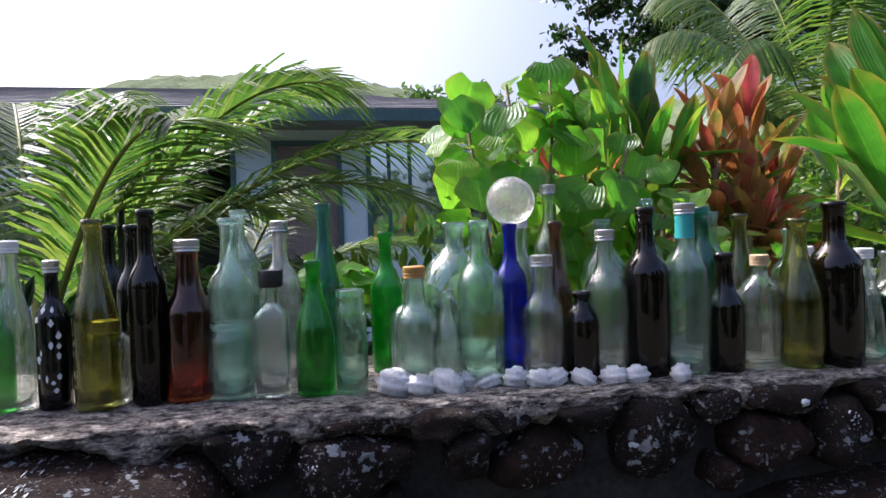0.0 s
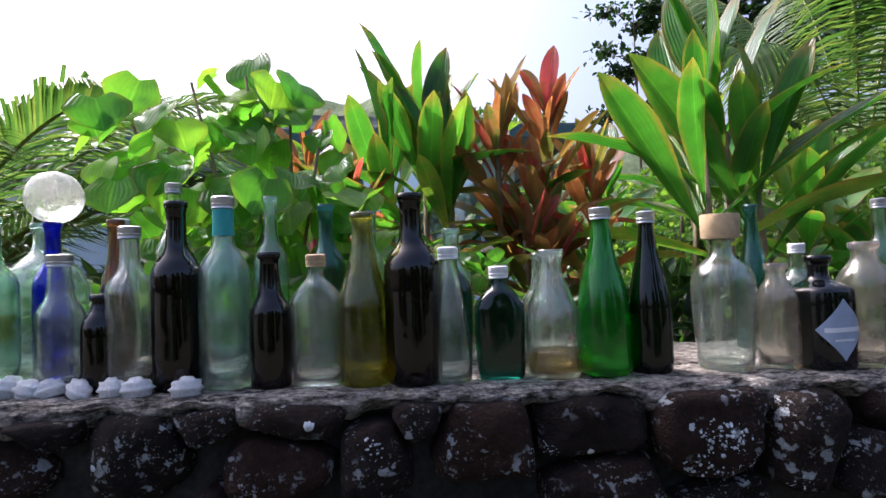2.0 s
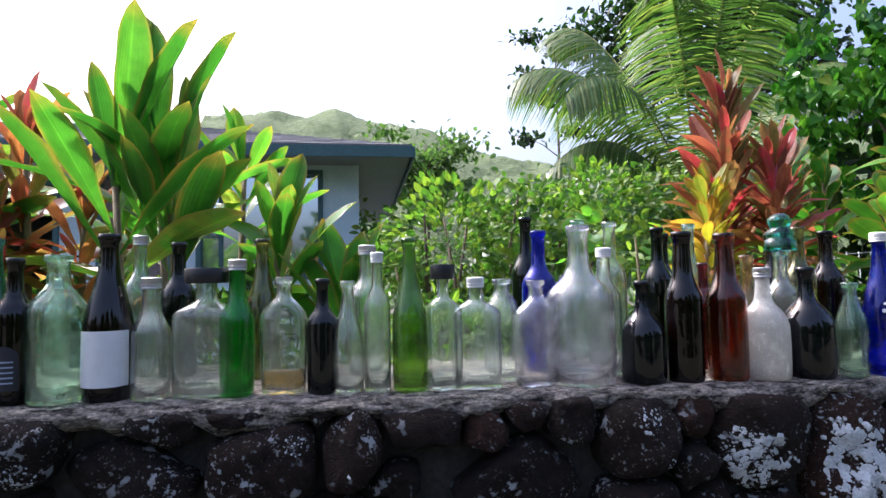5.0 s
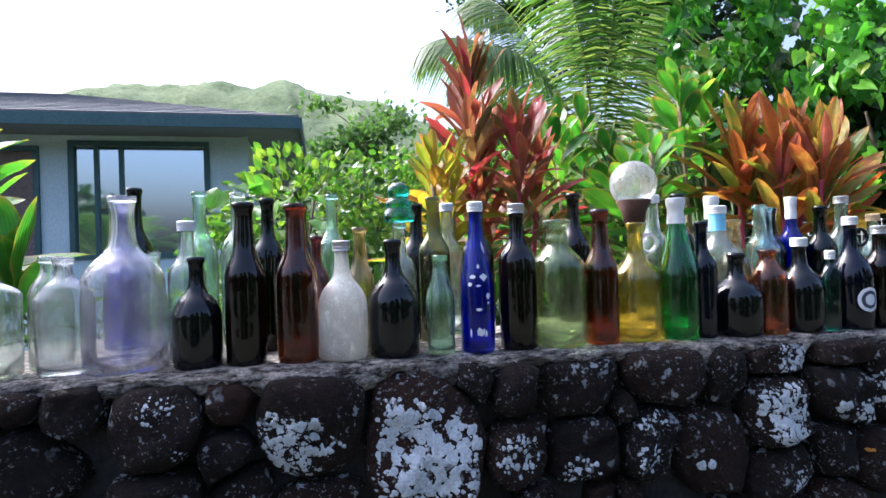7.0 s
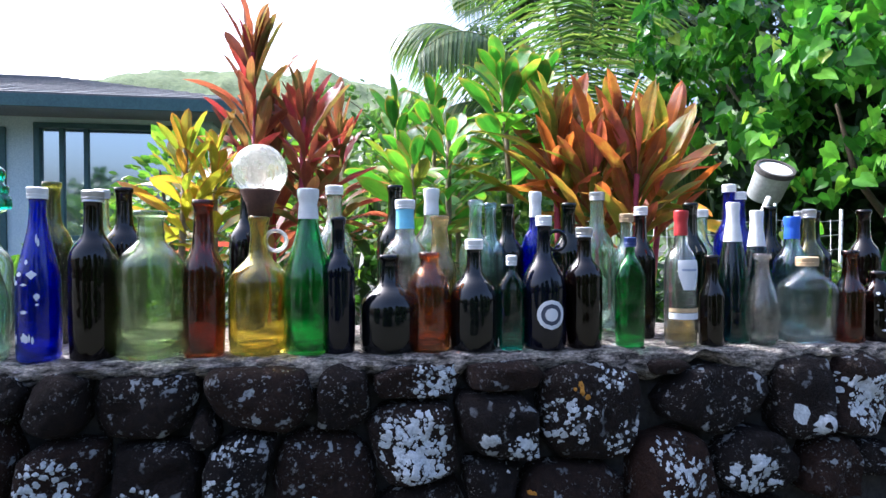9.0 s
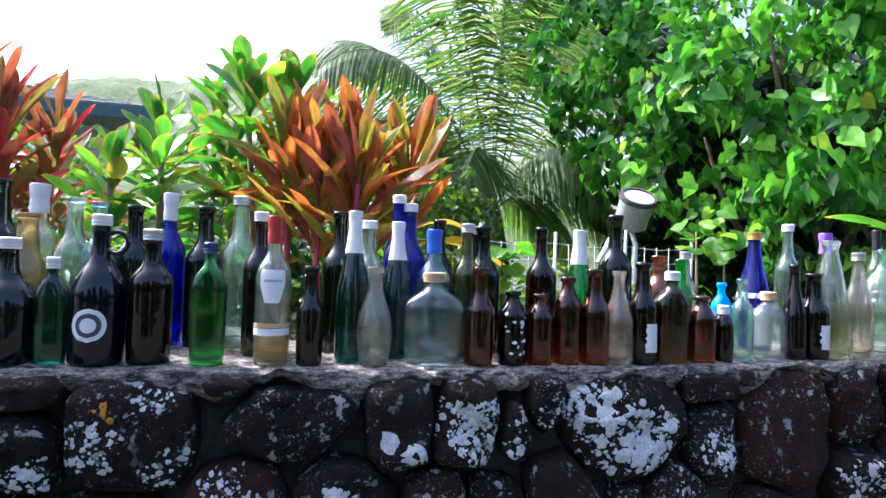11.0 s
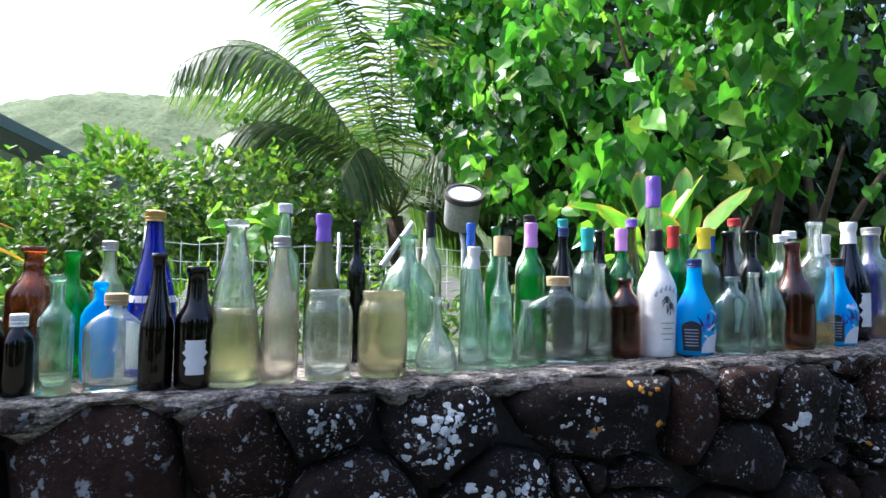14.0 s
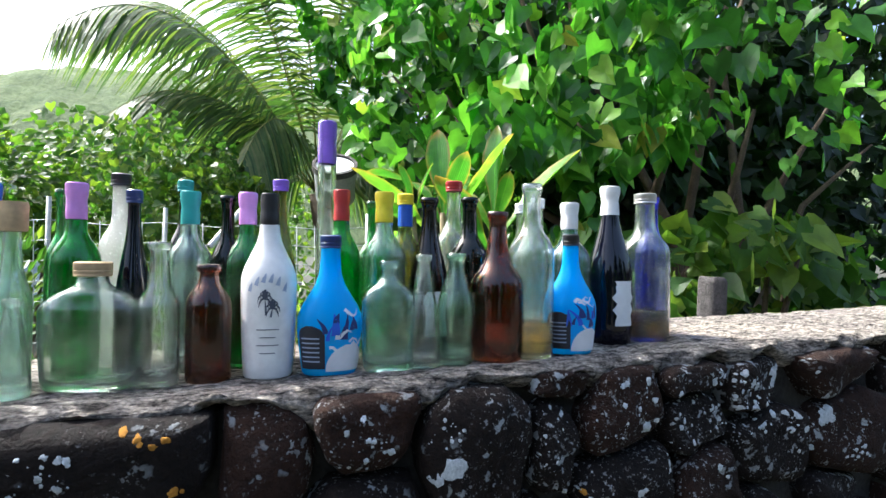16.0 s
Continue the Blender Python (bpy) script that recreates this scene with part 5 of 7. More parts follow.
lichen(1.175, 0.994, 0.014, 22, 20, crust=0.12)
lichen(2.379, 1.011, 0.022, 44, 21, crust=0.12)
lichen(2.467, 0.950, 0.010, 2, 22, crust=0.55)
lichen(3.286, 0.934, 0.063, 165, 23, crust=0.15)
lichen(3.362, 0.933, 0.016, 3, 24, crust=0.55)
lichen(3.251, 0.958, 0.050, 121, 25, crust=0.15)
lichen(3.289, 0.891, 0.040, 77, 26, crust=0.15)
lichen(3.043, 1.025, 0.030, 44, 27, crust=0.15)
lichen(3.087, 0.939, 0.019, 27, 28, crust=0.15)
lichen(3.478, 0.962, 0.054, 121, 29, crust=0.15)
lichen(3.530, 0.903, 0.099, 275, 30, crust=0.15)
lichen(3.486, 0.846, 0.065, 132, 31, crust=0.15)
lichen(3.583, 0.837, 0.056, 99, 32, crust=0.15)
lichen(3.400, 0.812, 0.015, 2, 33, crust=0.55)
lichen(3.720, 0.870, 0.052, 77, 34, crust=0.15)
lichen(3.860, 0.812, 0.042, 66, 35, crust=0.15)
lichen(4.008, 0.834, 0.038, 66, 36, crust=0.15)
lichen(4.162, 0.794, 0.012, 1, 37)
lichen(4.360, 0.892, 0.067, 154, 38, crust=0.15)
lichen(4.382, 0.941, 0.056, 77, 39, crust=0.15)
lichen(4.411, 1.002, 0.028, 38, 40, crust=0.15)
lichen(4.495, 0.895, 0.016, 1, 41)
lichen(4.583, 0.863, 0.052, 55, 42, crust=0.15)
lichen(4.673, 0.921, 0.027, 27, 43, crust=0.15)
lichen(4.422, 0.719, 0.057, 77, 44, crust=0.15)
lichen(4.402, 1.020, 0.052, 88, 45, crust=0.15)
lichen(4.333, 0.918, 0.043, 110, 46, crust=0.15)
lichen(4.378, 0.859, 0.051, 110, 47, crust=0.15)
lichen(4.506, 0.898, 0.015, 1, 48)
lichen(4.595, 0.877, 0.049, 77, 49, crust=0.15)
lichen(4.676, 0.930, 0.057, 99, 50, crust=0.15)
lichen(4.777, 1.019, 0.039, 55, 51, crust=0.15)
lichen(4.803, 0.875, 0.052, 77, 52, crust=0.15)
lichen(4.888, 0.866, 0.047, 77, 53, crust=0.15)
lichen(4.922, 0.793, 0.061, 99, 54, crust=0.15)
lichen(5.103, 0.766, 0.079, 132, 55, crust=0.15)
lichen(5.232, 0.922, 0.025, 1, 56)
lichen(5.218, 0.840, 0.022, 2, 57, crust=0.55)
lichen(5.336, 0.955, 0.054, 77, 58, crust=0.15)
lichen(4.026, 0.912, 0.040, 55, 59, crust=0.15)
lichen(4.154, 0.800, 0.013, 1, 60)
lichen(5.644, 1.014, 0.042, 49, 61, crust=0.15)
lichen(5.609, 0.965, 0.033, 44, 62, crust=0.15)
lichen(5.637, 0.921, 0.038, 49, 63, crust=0.15)
lichen(5.670, 0.865, 0.044, 55, 64, crust=0.15)
lichen(5.724, 0.974, 0.030, 38, 65, crust=0.15)
lichen(5.700, 0.908, 0.027, 33, 66, crust=0.15)
lichen(5.803, 0.911, 0.067, 99, 67, crust=0.15)
lichen(5.777, 0.861, 0.066, 88, 68, crust=0.15)
lichen(5.891, 0.799, 0.044, 22, 69, crust=0.15)
lichen(5.883, 0.856, 0.030, 2, 70, crust=0.55)
lichen(5.968, 0.900, 0.028, 33, 71, crust=0.15)
lichen(5.988, 0.841, 0.041, 38, 72, crust=0.15)
lichen(5.399, 0.959, 0.043, 110, 73, crust=0.15)
lichen(5.406, 0.875, 0.038, 77, 74, crust=0.15)
lichen(5.539, 0.956, 0.030, 44, 75, crust=0.15)
lichen(5.274, 0.900, 0.020, 2, 76, crust=0.55)
lichen(6.376, 0.812, 0.076, 110, 77, crust=0.15)
lichen(6.433, 0.759, 0.025, 2, 78, crust=0.55)
lichen(6.344, 0.764, 0.041, 44, 79, crust=0.15)
lichen(6.646, 0.814, 0.072, 110, 80, crust=0.15)
lichen(6.551, 1.006, 0.044, 44, 81, crust=0.15)
lichen(6.746, 0.970, 0.070, 88, 82, crust=0.15)
lichen(6.870, 0.818, 0.081, 110, 83, crust=0.15)
lichen(6.942, 0.843, 0.050, 55, 84, crust=0.15)
lichen(7.147, 0.793, 0.035, 22, 85, crust=0.15)
lichen(6.559, 0.988, 0.046, 55, 86, crust=0.12)
lichen(6.774, 0.961, 0.063, 77, 87, crust=0.12)
lichen(6.925, 1.046, 0.019, 2, 88, crust=0.55)
lichen(6.970, 0.850, 0.068, 88, 89, crust=0.12)
lichen(7.051, 0.871, 0.030, 33, 90, crust=0.12)
lichen(6.971, 1.058, 0.018, 2, 91, crust=0.55)
lichen(7.568, 0.956, 0.023, 2, 92, crust=0.55)
lichen(7.461, 1.007, 0.050, 44, 93, crust=0.12)
lichen(7.892, 1.036, 0.044, 1, 94)
lichen(8.014, 0.975, 0.024, 2, 95, crust=0.55)
lichen(7.906, 0.983, 0.035, 44, 96, crust=0.12)
lichen(7.784, 1.004, 0.040, 55, 97, crust=0.12)
lichen(7.778, 0.938, 0.029, 27, 98, crust=0.12)
lichen(7.429, 0.863, 0.026, 33, 99, crust=0.12)
lichen(7.610, 0.836, 0.027, 22, 100, crust=0.12)
lichen(7.314, 0.867, 0.022, 3, 101, crust=0.55)
lichen(7.978, 0.873, 0.020, 3, 102, crust=0.55)
lichen(8.020, 1.034, 0.091, 77, 103, crust=0.12)
lichen(8.206, 1.022, 0.091, 88, 104, crust=0.12)
lichen(8.082, 0.923, 0.062, 55, 105, crust=0.12)
lichen(8.223, 0.960, 0.066, 66, 106, crust=0.12)
lichen(7.839, 0.865, 0.069, 66, 107, crust=0.12)
lichen(6.839, 1.005, 0.045, 99, 108, crust=0.12)
lichen(6.780, 0.994, 0.032, 66, 109, crust=0.12)
lichen(6.930, 0.962, 0.016, 27, 110, crust=0.12)
lichen(7.054, 0.994, 0.052, 66, 111, crust=0.12)
lichen(8.247, 0.973, 0.060, 77, 112, crust=0.12)
lichen(8.355, 0.987, 0.085, 121, 113, crust=0.12)
lichen(8.455, 0.925, 0.074, 88, 114, crust=0.12)
lichen(8.207, 1.058, 0.039, 44, 115, crust=0.12)
lichen(8.097, 0.905, 0.037, 44, 116, crust=0.12)
lichen(7.587, 1.013, 0.032, 49, 117, crust=0.12)
lichen(7.169, 1.045, 0.016, 3, 200, ORANGE_LICHEN, 0.45)
lichen(7.151, 1.063, 0.016, 3, 201, ORANGE_LICHEN, 0.45)
lichen(7.216, 0.981, 0.016, 3, 202, ORANGE_LICHEN, 0.45)
lichen(7.084, 0.971, 0.016, 3, 203, ORANGE_LICHEN, 0.45)
lichen(4.688, 0.994, 0.016, 3, 204, ORANGE_LICHEN, 0.45)
lichen(4.595, 0.796, 0.016, 3, 205, ORANGE_LICHEN, 0.45)
lichen(4.697, 0.986, 0.016, 3, 206, ORANGE_LICHEN, 0.45)
lichen(7.852, 0.869, 0.016, 3, 207, ORANGE_LICHEN, 0.45)
lichen(2.719, 0.960, 0.016, 3, 208, ORANGE_LICHEN, 0.45)
lichen(7.192, 1.043, 0.016, 3, 209, ORANGE_LICHEN, 0.45)
lichen(-0.314, 1.032, 0.016, 3, 210, ORANGE_LICHEN, 0.45)
lichen(5.640, 0.959, 0.080, 70, 300, None, 0.22)
lichen(5.754, 0.895, 0.100, 80, 301, None, 0.18)
lichen(5.609, 0.976, 0.050, 34, 302, None, 0.28)
lichen(5.891, 0.810, 0.035, 1, 303, None, 0.3)
lichen(5.414, 0.927, 0.085, 120, 304, None, 0.14)
lichen(6.377, 0.787, 0.070, 90, 305, None, 0.2)
lichen(5.277, 0.895, 0.030, 1, 306, None, 0.3)
lichen(5.970, 0.865, 0.050, 60, 307, None, 0.22)
lichen(6.646, 0.814, 0.080, 110, 308, None, 0.12)

lichen(7.961, 1.014, 0.056, 1, 500)
lichen(8.110, 0.944, 0.029, 1, 501)
lichen(7.593, 0.947, 0.024, 1, 502)
lichen(5.914, 0.794, 0.036, 1, 503)
lichen(5.887, 0.852, 0.026, 1, 504)
lichen(5.279, 0.902, 0.019, 1, 505)
END_RNG = random.Random(77)
for k in range(26):             # the wall's far end is crusted all over
    lichen(END_RNG.uniform(8.15, 9.5), END_RNG.uniform(0.82, 1.09), END_RNG.uniform(0.02, 0.055), END_RNG.choice((2, 26, 40, 60)), 400 + k, None, END_RNG.choice((0.55, 0.16, 0.2)))

# ---- leaves and plants ----
GREEN_TI = leaf_material("green_ti_leaf", [(0, (0.03, 0.125, 0.016)), (0.5, (0.055, 0.195, 0.022)), (0.85, (0.10, 0.27, 0.03)), (1, (0.22, 0.26, 0.045))], (0.36, 0.17, 0.05), 0.52, edge_amount=0.85)
RED_TI = leaf_material("red_ti_leaf", [(0, (0.28, 0.09, 0.035)), (0.2, (0.36, 0.18, 0.06)), (0.4, (0.22, 0.23, 0.05)), (0.55, (0.10, 0.16, 0.03)), (0.7, (0.30, 0.17, 0.06)), (0.85, (0.26, 0.09, 0.045)), (1, (0.50, 0.08, 0.09))], (0.40, 0.20, 0.08), 0.55, through=(1.35, 1.15, 0.8), edge_amount=0.6)
ORANGE_TI = leaf_material("orange_ti_leaf", [(0, (0.40, 0.13, 0.03)), (0.2, (0.26, 0.08, 0.03)), (0.38, (0.44, 0.30, 0.06)), (0.52, (0.14, 0.22, 0.03)), (0.68, (0.24, 0.26, 0.04)), (0.82, (0.30, 0.11, 0.04)), (1, (0.52, 0.14, 0.12))], (0.44, 0.12, 0.06), 0.55, through=(1.35, 1.2, 0.6), edge_amount=0.6)
CRIMSON_TI = leaf_material("crimson_ti_leaf", [(0, (0.20, 0.055, 0.04)), (0.25, (0.30, 0.11, 0.06)), (0.45, (0.24, 0.17, 0.06)), (0.6, (0.10, 0.13, 0.03)), (0.75, (0.27, 0.11, 0.055)), (0.9, (0.30, 0.07, 0.05)), (1, (0.44, 0.05, 0.08))], (0.38, 0.16, 0.08), 0.5, through=(1.35, 1.1, 0.8), edge_amount=0.6)
DEEP_TI = leaf_material("deep_green_ti_leaf", [(0, (0.03, 0.12, 0.018)), (0.6, (0.07, 0.24, 0.025)), (0.9, (0.15, 0.34, 0.035)), (1, (0.30, 0.26, 0.05))], (0.40, 0.18, 0.05), 0.48, edge_amount=0.9)
YELLOW_TI = leaf_material("yellow_ti_leaf", [(0, (0.32, 0.26, 0.02)), (0.5, (0.20, 0.24, 0.03)), (1, (0.40, 0.20, 0.03))], (0.40, 0.08, 0.03), 0.5)
HEART_BIG = leaf_material("heart_leaf", [(0, (0.06, 0.20, 0.02)), (0.6, (0.12, 0.32, 0.03)), (1, (0.26, 0.42, 0.04))], (0.24, 0.16, 0.03), 0.6, edge_amount=0.6)
TREE_LEAF = leaf_material("tree_leaf", [(0, (0.02, 0.085, 0.011)), (0.45, (0.07, 0.24, 0.024)), (0.85, (0.15, 0.37, 0.038)), (0.97, (0.22, 0.44, 0.05)), (1, (0.32, 0.33, 0.05))], (0, 0, 0), 0.42, 0.27, True, 0)
SHRUB_LEAF = leaf_material("shrub_leaf", [(0, (0.04, 0.10, 0.018)), (0.5, (0.08, 0.17, 0.025)), (1, (0.19, 0.26, 0.035))], (0, 0, 0), 0.5, 0.4, True, 0)
# leaf greens taken near black, so that deep shade sits in the colour
SHADE_DARK_LEAF = leaf_material("dark_leaf", [(0, (0.008, 0.024, 0.006)), (1, (0.026, 0.066, 0.012))], (0, 0, 0), 0.35, 0.4, True, 0)
FROND = leaf_material("palm_leaflet", [(0, (0.04, 0.09, 0.025)), (0.6, (0.085, 0.16, 0.04)), (1, (0.19, 0.22, 0.07))], (0, 0, 0), 0.4, 0.5, True, 0)
FAR_LEAF = leaf_material("far_tree_leaf", [(0, (0.05, 0.11, 0.03)), (1, (0.12, 0.20, 0.06))], (0, 0, 0), 0.4, 0.6, True, 0)
BARK = rough_stuff("grey_brown_bark", (0.05, 0.035, 0.022), (0.16, 0.115, 0.075), 12, 0.9, 0.008)
CANE = rough_stuff("ti_cane", (0.12, 0.09, 0.045), (0.26, 0.20, 0.10), 30, 0.8, 0.002)
RED_CANE = rough_stuff("crimson_cane", (0.26, 0.015, 0.04), (0.45, 0.05, 0.08), 30, 0.6, 0.002)
RIB = rough_stuff("palm_rib", (0.12, 0.15, 0.03), (0.28, 0.28, 0.06), 20, 0.6, 0.001)


def ti_leaf_mesh(name, droop, mat, seed, heart=False):
    """A strap leaf of unit length along y, folded at the midrib, with a wavy rim."""
    rows, cols, verts, faces, rim = 14, 8, [], [], []
    cross = []
    for j in range(rows + 1):
        v = j / rows
        if heart:
            w = 0.52 * (math.sin(min(1, v * 1.25 + 0.13) * math.pi) ** 0.6 if v < 0.95 else 0.15)
            w *= 1.0 if v > 0.15 else 0.85
        else:
            w = 0.5 * ((0.10 + 0.90 * (3 * (v / 0.66) ** 2 - 2 * (v / 0.66) ** 3)) if v < 0.66 else max(0.04, (1 - ((v - 0.66) / 0.34) ** 2.2) ** 0.75))
        for i in range(cols + 1):
            u = 2 * i / cols - 1
            wave = (0.22 if heart else 0.07) * noise.noise((u * 1.3 + seed, v * 5, seed)) * abs(u)
            fold = (0.045 if not heart else 0.16) * abs(u) ** 1.3 * w * 2
            y = v - (0.10 * abs(u) if heart and v < 0.2 else 0)
            verts.append((u * w, y * (1 - 0.35 * droop * v), fold * (1 if not heart else 0.6) + wave * w - droop * v * v * 0.85))
            cross.append(0.5 + 0.5 * u)
            rim.append(max(0.9 * abs(u) ** 10, max(0, (v - 0.86) / 0.14)))
    for j in range(rows):
        for i in range(cols):
            a = j * (cols + 1) + i
            faces.append((a, a + 1, a + cols + 2, a + cols + 1))
    me = data_mesh(name, verts, faces)
    at = me.attributes.new("rim", "FLOAT", "POINT")
    at.data.foreach_set("value", rim)
    at2 = me.attributes.new("across", "FLOAT", "POINT")
    at2.data.foreach_set("value", cross)
    me.materials.append(mat)
    me.shade_smooth()
    return me


def leaf_set(mat, heart=False):
    return [ti_leaf_mesh("leaf", d, mat, k * 3.7, heart) for k, d in enumerate((0.04, 0.28, 0.62, 0.14) if not heart else (0.1, 0.25, 0.4, 0.2))]


LEAVES = {k: leaf_set(m) for k, m in (("green", GREEN_TI), ("red", RED_TI), ("orange", ORANGE_TI), ("yellow", YELLOW_TI), ("deep", DEEP_TI), ("crimson", CRIMSON_TI))}
LEAVES["heart"] = leaf_set(HEART_BIG, True)


def tube(points, radii, seg=8):
    """Verts and faces of a tapered, bent stem."""
    verts, faces = [], []
    pts = [Vector(p) for p in points]
    for i, p in enumerate(pts):
        d = (pts[min(i + 1, len(pts) - 1)] - pts[max(i - 1, 0)]).normalized()
        a = d.cross(Vector((0.3, 1, 0.2))).normalized()
        b = d.cross(a)
        for k in range(seg):
            t = 2 * math.pi * k / seg
            verts.append(p + (a * math.cos(t) + b * math.sin(t)) * radii[i])
    for i in range(len(pts) - 1):
        for k in range(seg):
            j = (k + 1) % seg
            faces.append((i * seg + k, i * seg + j, (i + 1) * seg + j, (i + 1) * seg + k))
    faces.append(tuple(range(len(verts) - seg, len(verts))))
    return verts, faces


def ti_stem(parent, rng, foot, low, high, n, length, width, kind, cane, up):
    top = Vector((high[0], high[1], high[2]))
    mid = (Vector(foot) + top) / 2 + Vector((rng.uniform(-0.06, 0.06), 0, 0))
    v, f = tube((foot, mid, top), (0.018, 0.014, 0.009))
    mesh_part("stem", data_mesh("stem", v, f), cane, parent)
    turn = rng.uniform(0, 360)
    for i in range(n):
        s = i / max(1, n - 1)
        z = low + (high[2] - low) * s
        k = (z - foot[2]) / (high[2] - foot[2])
        at = Vector(foot).lerp(top, k)
        turn += 137.5 + rng.uniform(-14, 14)
        rise = up[0] + (up[1] - up[0]) * s ** 0.75 + rng.uniform(-13, 13)
        near = max(0.0, math.cos(radians(turn + 180)))
        size = length * rng.uniform(0.78, 1.12) * (1 - 0.30 * s * s) * (1 - 0.35 * near)
        rise += 22 * near * (1 - s)
        ob = new("leaf", LEAVES[kind][rng.choice((0, 3, 3, 0)) if s > 0.6 else rng.choice((0, 1, 2, 3))])
        ob.parent = parent
        ob.matrix_world = Matrix.Translation(at) @ Euler((radians(rise), rng.uniform(-0.35, 0.35), radians(turn)), "XYZ").to_matrix().to_4x4() @ Matrix.Diagonal((size * width / length * 0.72, size, size, 1))


def ti_plant(stems, n, length, width, kind, label, seed, cane=None, up=(5, 78), leafy=0.45):
    """A ti plant of one or more canes; stems gives where each cane's tuft ends."""
    rng = random.Random(seed)
    x0, y0 = sum(s[0] for s in stems) / len(stems), sum(s[1] for s in stems) / len(stems)
    thing = tagged(new("ti_plant"), label, "ti plant", "ti plants behind the wall")
    for x, y, z in stems:
        foot = (x0 + (x - x0) * 0.5 + rng.uniform(-0.04, 0.04), y + rng.uniform(-0.02, 0.06), 0.0)
        ti_stem(thing, rng, foot, z - leafy, (x, y, z), n, length, width, kind, cane or CANE, up)
    return thing


ti_plant([(1.80, 1.60, 1.58), (1.90, 1.66, 1.66), (1.95, 1.60, 1.50)], 11, 0.74, 0.195, "green", "big bright green ti plant with broad browned-edge leaves", 1, up=(24, 89), leafy=0.30)
ti_plant([(2.22, 1.78, 1.42), (2.45, 1.75, 1.22)], 15, 0.42, 0.178, "green", "young green ti plant with upright broad leaves", 2, up=(25, 82), leafy=0.22)
ti_plant([(0.90, 1.90, 1.56), (1.02, 1.94, 1.66), (1.10, 1.88, 1.54)], 15, 0.68, 0.185, "green", "green ti plant with red-edged leaves", 3, up=(10, 88), leafy=0.28)
ti_plant([(1.24, 1.80, 1.70), (1.42, 1.86, 1.78), (1.36, 1.74, 1.46), (1.58, 1.90, 1.60), (1.30, 1.70, 1.36)], 34, 0.34, 0.108, "red", "copper-red ti plant with tattered drooping leaves", 4, up=(2, 84), leafy=0.46)
ti_plant([(0.66, 1.72, 1.58), (0.80, 1.75, 1.50)], 24, 0.30, 0.095, "red", "pinkish red ti plant behind heart leaves", 5, RED_CANE, up=(10, 80), leafy=0.30)
ti_plant([(2.05, 2.10, 1.70), (1.66, 2.1, 1.55)], 15, 0.45, 0.162, "green", "tall green ti plant among the others", 6, up=(20, 80), leafy=0.3)
ti_plant([(3.905, 1.900, 1.946), (3.964, 1.950, 1.705)], 50, 0.34, 0.090, "crimson", "tall crimson-stemmed ti plant with dull red leaves", 7, RED_CANE, up=(35, 86), leafy=0.55)
ti_plant([(4.083, 1.850, 1.719), (4.200, 1.950, 1.665)], 42, 0.32, 0.088, "crimson", "red-brown ti plant with slim leaves", 8, RED_CANE, up=(15, 80), leafy=0.40)
ti_plant([(3.726, 1.750, 1.586), (3.800, 1.800, 1.564)], 33, 0.24, 0.088, "yellow", "yellow and orange ti plant with ragged leaves", 9, up=(5, 75), leafy=0.34)
ti_plant([(4.431, 2.300, 1.833), (4.611, 2.400, 1.912), (4.707, 2.300, 1.732)], 26, 0.28, 0.150, "deep", "dark green bushy ti plant", 10, up=(0, 75), leafy=0.45)
ti_plant([(4.799, 1.900, 1.900), (4.957, 1.950, 1.907)], 26, 0.30, 0.145, "deep", "green ti plant on tall bare canes", 11, up=(0, 75), leafy=0.30)
ti_plant([(4.569, 1.750, 1.634), (4.444, 1.700, 1.544)], 24, 0.25, 0.145, "deep", "low green ti plant with rounded leaves", 12, up=(0, 70), leafy=0.32)
ti_plant([(5.186, 1.700, 1.622), (5.369, 1.750, 1.599), (5.048, 1.650, 1.540), (4.950, 1.750, 1.638), (5.178, 1.600, 1.513)], 31, 0.42, 0.104, "orange", "flame-orange ti plant with crimson midribs", 13, RED_CANE, up=(32, 88), leafy=0.30)
ti_plant([(7.83, 1.860, 1.42), (8.02, 1.900, 1.40)], 5, 0.48, 0.19, "deep", "young ti shoot with folded upright leaves", 14, up=(40, 89), leafy=0.12)
ti_plant([(7.72, 1.800, 1.40), ], 5, 0.28, 0.13, "deep", "small ti shoot with bright leaves", 15, up=(20, 80), leafy=0.10)

TEMPLATE = {}
TEMPLATE["heart"] = ([(0, 0.06, 0), (-0.30, -0.12, 0.05), (-0.50, 0.12, 0.04), (-0.42, 0.45, 0.0), (-0.18, 0.80, -0.06), (0, 1.08, -0.16), (0.18, 0.80, -0.06), (0.42, 0.45, 0.0), (0.50, 0.12, 0.04), (0.30, -0.12, 0.05), (0, 0.45, -0.09)],
                     [(10, k, k + 1) for k in range(9)] + [(10, 9, 0)])
TEMPLATE["lance"] = ([(0, 0, 0), (-0.16, 0.3, 0.04), (-0.13, 0.65, 0.0), (0, 1, -0.12), (0.13, 0.65, 0.0), (0.16, 0.3, 0.04), (0, 0.45, -0.03)], [(6, 0, 1), (6, 1, 2), (6, 2, 3), (6, 3, 4), (6, 4, 5), (6, 5, 0)])
TEMPLATE["oval"] = ([(0, 0, 0), (-0.30, 0.3, 0.05), (-0.27, 0.68, 0.02), (0, 1, -0.1), (0.27, 0.68, 0.02), (0.30, 0.3, 0.05), (0, 0.5, -0.05)], [(6, 0, 1), (6, 1, 2), (6, 2, 3), (6, 3, 4), (6, 4, 5), (6, 5, 0)])


